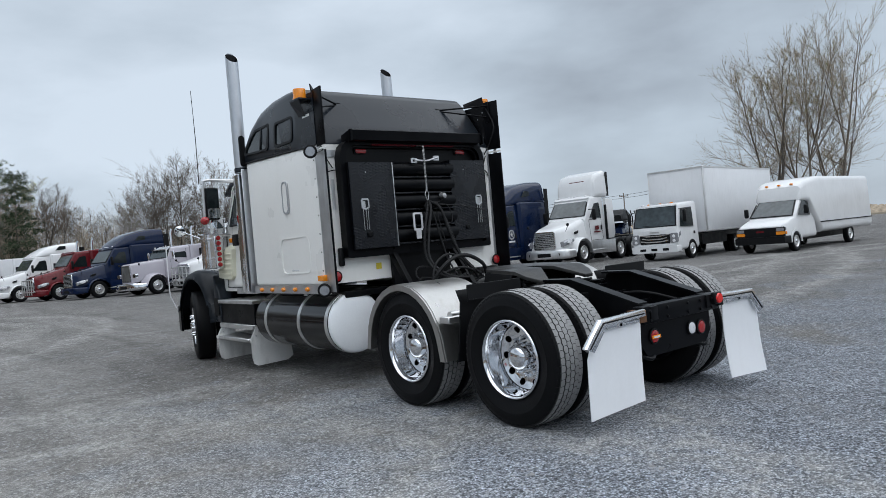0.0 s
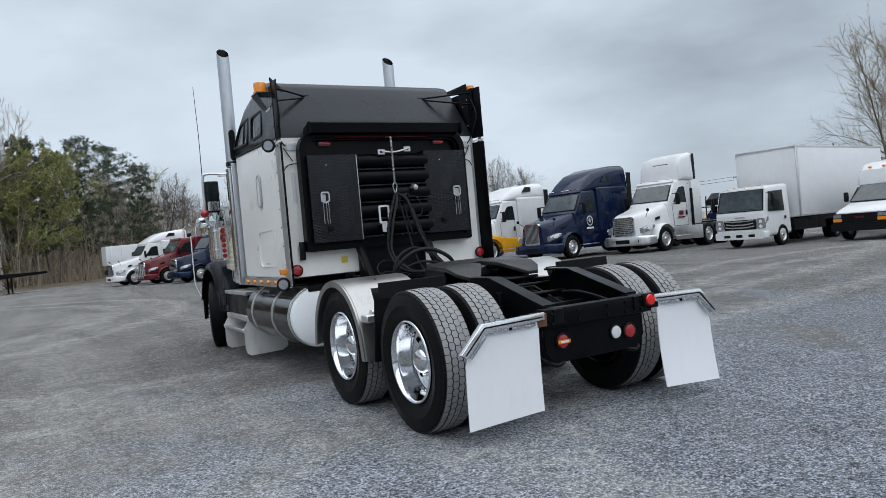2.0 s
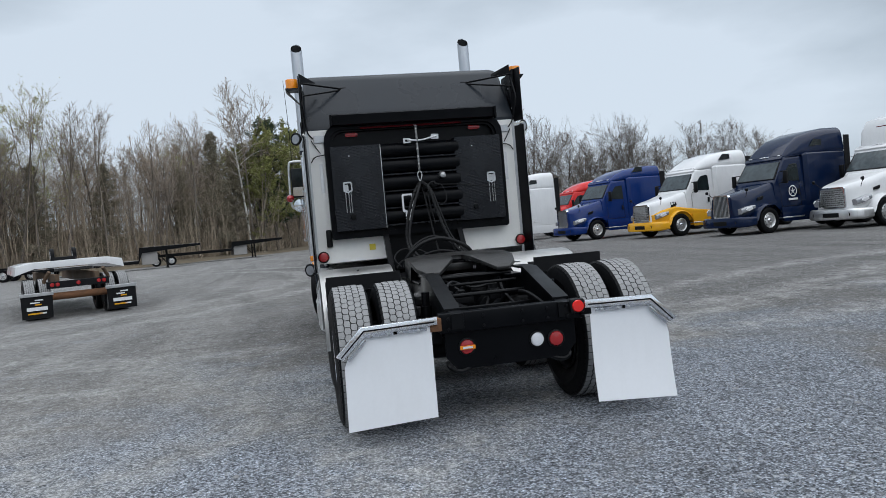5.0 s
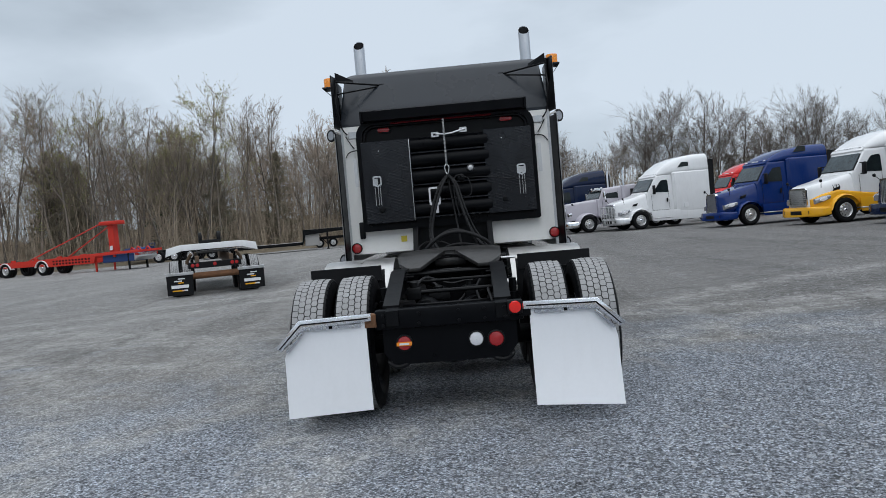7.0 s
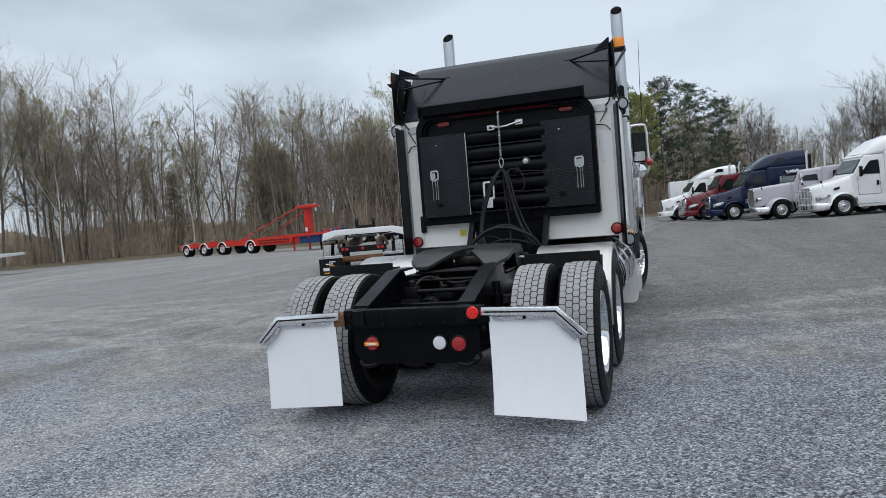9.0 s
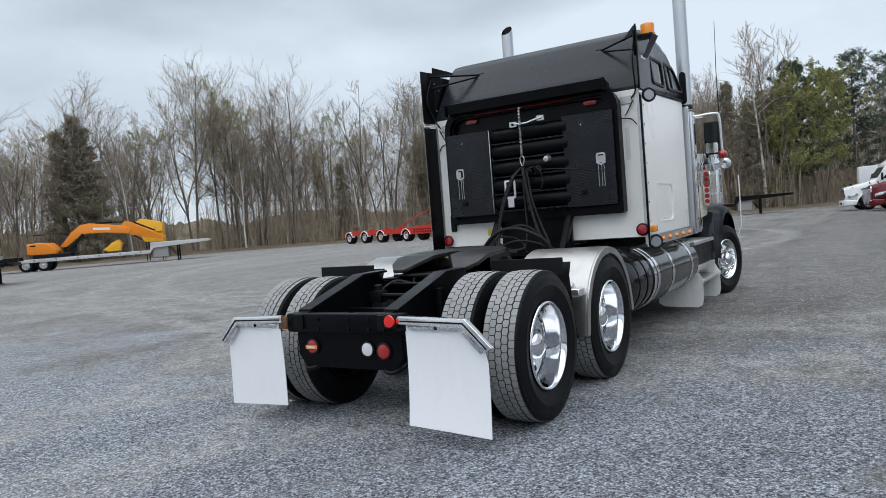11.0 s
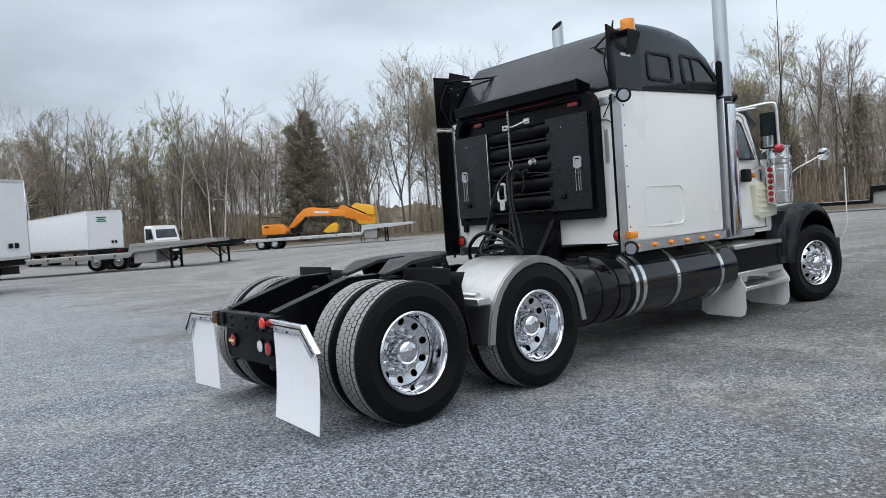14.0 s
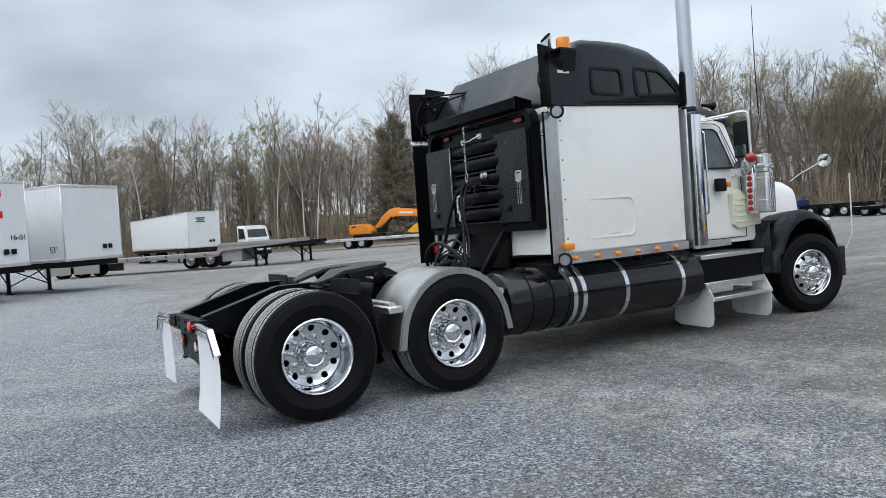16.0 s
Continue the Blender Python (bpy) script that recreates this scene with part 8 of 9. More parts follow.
def rear_chassis(at, rz):
    """The tail of a white chassis trailer with its own coupling plate, seen from behind; rear bumper line at the origin."""
    v = thing("chassis_trailer", "white chassis trailer with black mudflaps and rusty coupling", "trailer", "", pose(*at, 0, 0, 0, rz))
    P = lambda n, b, m, l="", par=None: part(n, b, m, par or v, l)
    for s in (-1, 1):
        b = B()
        box(b, s * 0.45 - 0.05, s * 0.45 + 0.05, 0.0, 9.0, 0.78, 1.08, 0.01)
        P("frame_rail", b, "p_brown")
        b = B()
        prism(b, [(s * 0.60, 0.62), (s * 1.28, 0.62), (s * 1.28, 0.08), (s * 0.62, 0.08)], -0.22, -0.205, "y")
        fl = P("mudflap", b, "p_dark", "black mudflap with pale printed mark")
        for dx, dz, w, h, m in ((0.05, 0.17, 0.18, 0.03, "p_trailer"), (-0.04, 0.11, 0.20, 0.03, "p_trailer"), (0.03, 0.06, 0.14, 0.03, "p_yellow"), (0.0, -0.04, 0.44, 0.085, "p_trailer"), (-0.05, -0.15, 0.30, 0.035, "p_yellow"), (0.12, -0.15, 0.14, 0.035, "p_trailer")):
            b = B()
            box(b, s * 0.95 + dx - w / 2, s * 0.95 + dx + w / 2, -0.228, -0.221, 0.35 + dz - h / 2, 0.35 + dz + h / 2)
            P("printed_bar", b, m, "", fl)
        b = B()
        box(b, s * 0.94 - 0.36, s * 0.94 + 0.36, -0.25, -0.19, 0.61, 0.69, 0.006)
        P("flap_hanger", b, "steel")
        b = B()
        tube(b, [(s * 0.6, 0.1, 1.16), (s * 0.72, 0.25, 0.95), (s * 0.72, 0.3, 0.7)], 0.045, 10)
        P("side_arch", b, "p_brown")
    b = B()
    box(b, -0.70, 0.70, -0.10, 0.0, 0.75, 0.92, 0.01)
    P("tail_beam", b, "p_dark")
    for x in (-0.58, -0.46, 0.46, 0.58, 0.0):
        b = B()
        lathe(b, [(0.05, 0.0), (0.045, -0.012), (0.001, -0.016)], (x, -0.10, 0.84), "y", 14)
        P("tail_lamp", b, "red_lens")
    b = B()
    lathe(b, [(0.001, -0.7), (0.09, -0.7), (0.09, 0.7), (0.001, 0.7)], (0, 0.05, 0.55), "x", 16)
    P("bumper_tube", b, "rust")
    b = B()
    prism(b, [(0.45 * math.cos(radians(a)), 0.55 + 0.45 * math.sin(radians(a))) for a in range(-30, 215, 15)], 1.16, 1.22, "z")
    P("coupling_plate", b, "grease")
    b = B()
    prism(b, [(-1.30, 1.10), (-1.26, 1.34), (-0.9, 1.42), (0.9, 1.42), (1.26, 1.34), (1.30, 1.10), (0.85, 1.26), (-0.85, 1.26)], 1.3, 7.5, "y", 0.01)
    P("white_deck", b, "p_white", "flat white deck frame")
    for k in range(5):
        b = B()
        x = -1.0 + 0.5 * k
        box(b, x - 0.06, x + 0.06, 1.385, 1.402, 1.28, 1.33)
        P("deck_slot", b, "p_dark")
    for s in (-1, 1):
        for x, side in ((1.06, s), (0.74, -s)):
            wheel(v, s * x, 0.55, 0.5, side, "dual" if side == s else "inner", True, 10, 0.5)
    axle_set(v, 1.85, True, 0.5, "dull", 1.0)
    b = B()
    box(b, -0.3, 0.3, 2.9, 3.3, 1.42, 1.52, 0.02)
    P("deck_post", b, "p_dark")
    for s in (-1, 1):
        wheel(v, s * 0.28, 3.1, 1.58, s, "dull", False, 0, 0.19)
    return v


rear_chassis((-6.95, 13.6), 22)


def triaxle_dolly(at, rz):
    """A low dark tri-axle frame with a blue hitch box, front to +y."""
    v = thing("axle_dolly", "dark tri-axle dolly with blue hitch box by the woods", "trailer", "", pose(*at, 0, 0, 0, rz))
    for s in (-1, 1):
        b = B()
        box(b, s * 0.5 - 0.07, s * 0.5 + 0.07, -5.2, 1.6, 0.70, 0.98, 0.02)
        part("frame_rail", b, "black", v)
        b = B()
        box(b, s * 1.15 - 0.05, s * 1.15 + 0.05, -5.2, 0.4, 0.98, 1.06, 0.01)
        part("wheel_board", b, "black", v)
    for y in (-0.9, -2.3, -3.7):
        axle_set(v, y, True, 0.48)
    b = B()
    loft(b, [(2.6, 0.55, 0.75, 1.25, 0.08, 0.9), (2.2, 0.8, 0.72, 1.45, 0.1, 0.9), (0.3, 0.85, 0.72, 1.5, 0.1, 0.9)])
    part("hitch_box", b, "p_midblue", v)
    b = B()
    tube(b, [(-0.5, 0.1, 1.45), (-0.5, 0.1, 1.75), (0.5, 0.1, 1.75), (0.5, 0.1, 1.45)], 0.04, 6)
    part("hitch_rail", b, "p_midblue", v)
    return v


triaxle_dolly((-27.6, 55.0), 88)


def lowbed(at, rz):
    """Orange-red tilt-frame trailer: perforated body, four spread axles, T-shaped post with two stays."""
    v = thing("lowbed_trailer", "orange-red multi-axle trailer with upright T-shaped post", "trailer", "", pose(*at, 0, 0, 0, rz))
    P = lambda n, b, m, l="", par=None: part(n, b, m, par or v, l)
    for s in (-1, 1):
        b = B()
        prism(b, [(0, 1.34), (0, 1.18), (-3.9, 1.10), (-4.1, 0.62), (-8.3, 0.60), (-9.4, 0.70), (-18.6, 0.74), (-18.6, 1.08), (-9.0, 1.16), (-4.2, 1.30)], s * 0.95, s * 1.12, "x", 0.01)
        P("main_beam", b, "p_orangered")
        for r_ in range(2):
            for k in range(12):
                b = B()
                y = -4.5 - 0.30 * k
                box(b, s * 1.122 - 0.004, s * 1.122 + 0.004, y - 0.09, y + 0.09, 0.72 + 0.2 * r_, 0.84 + 0.2 * r_)
                P("lightening_hole", b, "p_dark")
        b = B()
        tube(b, [(s * 0.35, -3.9, 3.38), (s * 0.9, -10.4, 1.14)] if s > 0 else [(s * 0.35, -3.8, 3.2), (s * 0.9, -8.6, 1.16)], 0.045, 6)
        P("stay_cable", b, "p_orangered")
        for y in (-1.2, -4.15):
            b = B()
            box(b, s * 0.85 - 0.06, s * 0.85 + 0.06, y - 0.06, y + 0.06, 0.0, 1.15, 0.01)
            P("landing_leg", b, "p_dark" if y > -2 else "p_orangered")
        for k in range(6):
            b = B()
            y = -5.0 - 2.3 * k
            box(b, s * 0.98 - 0.08, s * 0.98 + 0.08, y - 0.14, y + 0.14, 1.12, 1.34 - 0.02 * k, 0.02)
            P("stake_block", b, "p_orangered")
    for k in range(10):
        b = B()
        y = -0.4 - 1.95 * k
        box(b, -1.0, 1.0, y - 0.1, y + 0.1, 0.95, 1.12, 0.01)
        P("crossmember", b, "p_orangered")
    b = B()
    loft(b, [(-2.95, 0.24, 1.15, 3.3, 0.04, 0.9), (-3.42, 0.26, 1.15, 3.3, 0.04, 0.9)])
    P("neck_post", b, "p_orangered")
    b = B()
    box(b, -0.45, 0.45, -4.0, -2.45, 3.24, 3.52, 0.06, None, 2)
    P("post_head", b, "p_orangered")
    b = B()
    box(b, 0.31, 0.33, -3.3, -3.05, 1.45, 1.75, 0.004)
    P("post_placard", b, "p_trailer")
    b = B()
    box(b, -0.9, 0.9, -3.5, -0.7, 0.58, 1.12, 0.03)
    lk = P("neck_locker", b, "p_midblue")
    b = B()
    prism(b, [(-0.68, 1.12), (-0.3, 1.12), (-0.3, 0.85), (-0.68, 0.60)], -0.9, 0.9, "x", 0.01)
    P("locker_end", b, "alu", "", lk)
    for x, y, z in ((0.5, -0.6, 1.42), (0.75, -0.9, 1.38), (-0.3, -0.5, 1.4)):
        b = B()
        tube(b, spline([(x, y - 0.2, 1.3), (x, y - 0.05, z + 0.12), (x, y + 0.12, z), (x, y + 0.22, 1.3)], 4), 0.05, 7)
        P("neck_hook", b, "p_orangered")
    for y in (-8.95, -12.6, -15.1, -17.6):
        axle_set(v, y, True, 0.54, "dull", 1.0)
        for s in (-1, 1):
            b = B()
            arc = [(y + 0.64 * math.cos(radians(a)), 0.5 + 0.62 * math.sin(radians(a))) for a in range(10, 171, 16)]
            inn = [(y + 0.59 * math.cos(radians(a)), 0.5 + 0.57 * math.sin(radians(a))) for a in range(170, 9, -16)]
            prism(b, arc + inn, s * 0.85, s * 1.2, "x")
            P("mudguard", b, "p_trailer")
    return v


lowbed((-22.3, 43.0), -107)


def excavator(at, rz, z0):
    """A crawler excavator with its arm laid forward, nose to +y."""
    v = thing("excavator", "orange crawler excavator with folded arm on a trailer", "excavator", "", pose(*at, z0, 0, 0, rz) @ Matrix.Diagonal((0.85, 0.72, 0.76, 1)))
    P = lambda n, b, m, l="", par=None: part(n, b, m, par or v, l)

    def arm(name, b, m):
        """A piece of the long arm, drawn out forward from the boom's foot."""
        for q in b.verts:
            q.co.y = 0.7 + (q.co.y - 0.7) * 1.32
        P(name, b, m)

    for s in (-1, 1):
        b = B()
        prism(b, [(-1.9, 0.2), (-1.7, 0.05), (1.7, 0.05), (1.95, 0.2), (1.75, 0.42), (-1.7, 0.42)], s * 0.75, s * 1.25, "x", 0.04)
        P("crawler_track", b, "p_dark")
    b = B()
    lathe(b, [(0.001, 0.3), (0.6, 0.3), (0.6, 0.6), (0.001, 0.6)], (0, 0, 0), "z", 24)
    P("slew_ring", b, "p_dark")
    b = B()
    loft(b, [(0.55, 1.2, 0.42, 0.75, 0.06, 1.0), (0.1, 1.28, 0.42, 1.30, 0.08, 1.0), (-0.3, 1.28, 0.42, 1.62, 0.08, 1.0), (-1.4, 1.3, 0.42, 1.66, 0.10, 0.98), (-2.3, 1.25, 0.46, 1.60, 0.16, 0.96)])
    P("upper_body", b, "p_excav")
    b = B()
    box(b, -1.305, 1.305, -1.95, -1.4, 1.32, 1.46, 0.01)
    P("vent_panel", b, "p_dark")
    b = B()
    loft(b, [(2.3, 0.42, 0.45, 2.0, 0.08, 0.9), (0.9, 0.45, 0.45, 2.3, 0.1, 0.9)])
    for q in b.verts:
        q.co.x -= 0.75
    P("operator_cab", b, "glass")
    b = B()
    for y in (-2.2, -0.5):
        tube(b, [(-0.9, y, 1.9), (-0.9, y, 2.5)], 0.02, 6)
        tube(b, [(0.9, y, 1.9), (0.9, y, 2.5)], 0.02, 6)
    for x in (-0.9, 0.9):
        tube(b, [(x, -2.2, 2.5), (x, -0.5, 2.5)], 0.02, 6)
    P("handrail", b, "p_dark")
    b = B()
    prism(b, [(0.70, 1.05), (1.25, 1.05), (2.0, 1.88), (2.8, 2.36), (4.5, 2.27), (6.25, 2.0), (6.45, 2.5), (5.9, 2.88), (4.2, 3.22), (3.1, 3.38), (2.45, 3.26), (1.65, 2.50)], -0.27, 0.27, "x", 0.03)
    arm("boom", b, "p_excav")
    b = B()
    prism(b, [(5.65, 3.05), (6.05, 3.40), (6.65, 3.12), (7.5, 2.40), (9.2, 1.40), (8.8, 1.10), (7.0, 1.65), (6.3, 1.85), (6.15, 2.4)], -0.21, 0.21, "x", 0.03)
    arm("stick", b, "p_excav")
    for x, y0, z0_, y1, z1, r in ((0.34, 1.3, 0.7, 2.6, 2.3, 0.10), (-0.34, 1.3, 0.7, 2.6, 2.3, 0.10), (0, 3.6, 3.40, 5.8, 3.30, 0.07), (0, 3.6, 3.40, 4.9, 3.36, 0.12), (0, 6.6, 3.22, 8.3, 2.15, 0.08), (0.25, 6.6, 1.75, 7.2, 1.2, 0.06)):
        b = B()
        tube(b, [(x, y0, z0_), (x, y1, z1)], r, 8)
        arm("cylinder", b, "p_dark")
    b = B()
    prism(b, [(5.2, 0.42), (6.2, 1.15), (6.8, 1.40), (7.1, 1.0), (6.9, 0.25), (5.7, 0.20)], -0.55, 0.55, "x", 0.03)
    P("bucket", b, "p_yel2")
    for s in (-1, 1):
        b = B()
        box(b, s * 0.276 - 0.004, s * 0.276 + 0.004, 3.4, 4.75, 2.66, 2.92)
        for q in b.verts:
            q.co.z -= (q.co.y - 3.1) * 0.08
        arm("boom_mark", b, "p_white")
    return v


ex_at = Matrix.LocRotScale((-46.2, 35.2, 0), Euler((0, 0, radians(-43))), None) @ Vector((0.0, -11.0, 0))
excavator((ex_at.x, ex_at.y), -43, 0.98)
bu = thing("hopper_body", "yellow steel hopper body standing behind the trailer", "hopper", "", pose(-52.9, 35.6, 0.0, 0, 0, -43) @ Matrix.Diagonal((0.97, 0.7, 1.27, 1)))
b = B()
loft(b, [(-1.9, 0.8, 2.25, 2.65, 0.05, 1.0), (-1.0, 1.1, 1.75, 3.0, 0.06, 0.62), (-0.6, 1.1, 1.35, 2.95, 0.06, 0.66), (0.4, 1.1, 1.3, 2.85, 0.06, 0.7), (1.6, 1.0, 1.3, 2.65, 0.06, 0.8)], 2)
part("hopper", b, "p_yel2", bu)
for x in (-0.9, 0.9):
    for y in (-0.5, 1.4):
        b = B()
        tube(b, [(x, y, 0.0), (x, y, 1.4)], 0.05, 8)
        part("leg", b, "p_dark", bu)
for y in (-0.2, 0.7):
    b = B()
    box(b, -1.12, 1.12, y, y + 0.07, 1.4, 2.3, 0.02)
    part("hopper_rib", b, "p_yel2", bu)
b = B()
box(b, -1.12, 1.12, -0.6, 1.62, 2.02, 2.10, 0.02)
part("hopper_rib", b, "p_yel2", bu)


# ---- far things behind the parked row ----
def utility_pole(at, h):
    v = thing("utility_pole", "thin wooden utility pole with crossarm far behind the yard", "utility pole", "utility poles", pose(*at, 0))
    b = B()
    tube(b, [(0, 0, 0), (0, 0, h)], [0.16, 0.11], 8)
    part("pole", b, "bark", v)
    b = B()
    box(b, -0.9, 0.9, -0.06, 0.06, h - 0.7, h - 0.55, 0.01, pose(0, 0, 0, 0, 0, -40))
    part("crossarm", b, "bark", v)
    for x in (-0.8, 0.0, 0.8):
        b = B()
        lathe(b, [(0.05, 0.0), (0.06, 0.1), (0.03, 0.2), (0.001, 0.21)], (x * math.cos(radians(-40)), x * math.sin(radians(-40)), h - 0.55), "z", 8)
        part("insulator", b, "p_dark", v)
    return v


utility_pole((112, 84), 8.4)
utility_pole((98.9, 57.2), 10.2)
wire = thing("power_line", "thin sagging power line between far poles", "power line")
for dz in (0.0, 0.6):
    b = B()
    tube(b, spline([(60, 118, 8.0 - dz), (86, 103, 6.9 - dz), (112, 84, 8.0 - dz), (106, 71, 8.4 - dz), (98.9, 57.2, 9.8 - dz)], 5), 0.03, 5)
    part("cable", b, "p_dark", wire)


def car_carrier(at, rz):
    """The tail of a loaded car carrier: posts, upper ramp and dark car shells."""
    v = thing("car_carrier", "car carrier trailer loaded with dark scrap cars", "trailer", "", pose(*at, 0, 0, 0, rz))
    for s in (-1, 1):
        for y in (-3.2, -1.6, 0.0):
            b = B()
            tube(b, [(s * 1.2, y, 0.5), (s * 1.2, y, 2.3), (s * 1.1, y + 0.2, 2.9)], 0.05, 6)
            part("post", b, "p_dark", v)
        b = B()
        box(b, s * 1.0 - 0.2, s * 1.0 + 0.2, -3.6, 0.4, 1.95, 2.03, 0.01)
        part("ramp", b, "p_dark", v)
    b = B()
    box(b, -1.2, 1.2, -3.6, 0.4, 0.7, 0.9, 0.02)
    part("lower_deck", b, "black", v)
    for z, m in ((0.95, "p_navy"), (2.08, "p_dark")):
        b = B()
        loft(b, [(0.3, 0.7, z, z + 0.5, 0.12, 0.9), (-0.4, 0.82, z, z + 0.62, 0.14, 0.88), (-1.0, 0.82, z, z + 0.98, 0.2, 0.78), (-2.2, 0.82, z, z + 1.0, 0.2, 0.78), (-3.0, 0.82, z, z + 0.64, 0.14, 0.88), (-3.5, 0.75, z, z + 0.55, 0.14, 0.9)])
        part("scrap_car", b, m, v)
    axle_set(v, -2.4, True, 0.42)
    return v


car_carrier((43.5, 33.6), 115)


# ---- woods round the yard ----
rnd = random.Random(7)
EDGE = [(-150, -70), (-112, -40), (-92, -16), (-77, 6), (-68, 25), (-61, 46), (-46, 54), (-26, 56), (-11, 67), (1, 79), (12, 94), (30, 114), (60, 128), (95, 118), (122, 85), (132, 40), (130, -10)]


def along(f):
    """A point on the wood's edge, 0..1 by length, and the way into the wood."""
    seg = [(Vector(a), Vector(b)) for a, b in zip(EDGE, EDGE[1:])]
    tot = sum((b - a).length for a, b in seg)
    d = f * tot
    for a, b in seg:
        L = (b - a).length
        if d <= L:
            t = (b - a).normalized()
            return a + t * d, Vector((-t.y, t.x))
        d -= L
    t = (seg[-1][1] - seg[-1][0]).normalized()
    return seg[-1][1], Vector((-t.y, t.x))


def inward(f):
    """The way into the wood, eased round the edge's bends."""
    return sum((along(f + d)[1] for d in (-0.024, -0.016, -0.008, 0.0, 0.008, 0.016, 0.024)), Vector((0, 0))).normalized()


class Twigs:
    """Collects tapered limbs as plain lists."""

    def __init__(self):
        self.v, self.f = [], []

    def limb(self, pts, r0, r1, n=3):
        base, k = len(self.v), len(pts)
        for i, p in enumerate(pts):
            d = (pts[min(i + 1, k - 1)] - pts[max(i - 1, 0)])
            u, w = frame_of(d)
            r = r0 + (r1 - r0) * i / (k - 1)
            for j in range(n):
                a = 2 * math.pi * j / n
                self.v.append(tuple(p + r * (u * math.cos(a) + w * math.sin(a))))
        for i in range(k - 1):
            for j in range(n):
                a, b2 = base + i * n + j, base + i * n + (j + 1) % n
                self.f.append((a, b2, b2 + n, a + n))

    def twig(self, p, q, r):
        """A thin spike from p to its tip q."""
        u, w = frame_of(q - p)
        k = len(self.v)
        self.v += [tuple(p + u * r), tuple(p - u * r * 0.5 + w * r * 0.87), tuple(p - u * r * 0.5 - w * r * 0.87), tuple(q)]
        self.f += [(k, k + 1, k + 3), (k + 1, k + 2, k + 3), (k + 2, k, k + 3)]

    def leaf(self, p, s, rg, slim=0.6):
        a = Vector((rg.uniform(-1, 1), rg.uniform(-1, 1), rg.uniform(-1, 1))).normalized() * s
        c = a.cross(Vector((rg.uniform(-1, 1), rg.uniform(-1, 1), rg.uniform(-0.4, 1)))).normalized() * s * slim
        k = len(self.v)
        self.v += [tuple(p - a), tuple(p + c), tuple(p + a), tuple(p - c)]
        self.f.append((k, k + 1, k + 2, k + 3))

    def mesh(self, name, material):
        me = bpy.data.meshes.new(name)
        me.from_pydata(self.v, [], self.f)
        me.polygons.foreach_set("use_smooth", [True] * len(me.polygons))
        me.materials.append(M[material])
        return me


def bend(p, d, length, k, rg, wob, lift):
    """Points of a crooked limb that starts at p along d."""
    pts, q, dd = [p.copy()], p.copy(), d.normalized()
    for i in range(k):
        dd = (dd + Vector((rg.uniform(-wob, wob), rg.uniform(-wob, wob), rg.uniform(-wob, wob) + lift))).normalized()
        q = q + dd * (length / k)
        pts.append(q.copy())
    return pts


def on(pts, g):
    """The point at the share g of a limb, and the limb's way there."""
    n = len(pts) - 1
    i = min(int(g * n), n - 1)
    return pts[i].lerp(pts[i + 1], g * n - i), (pts[i + 1] - pts[i]).normalized()


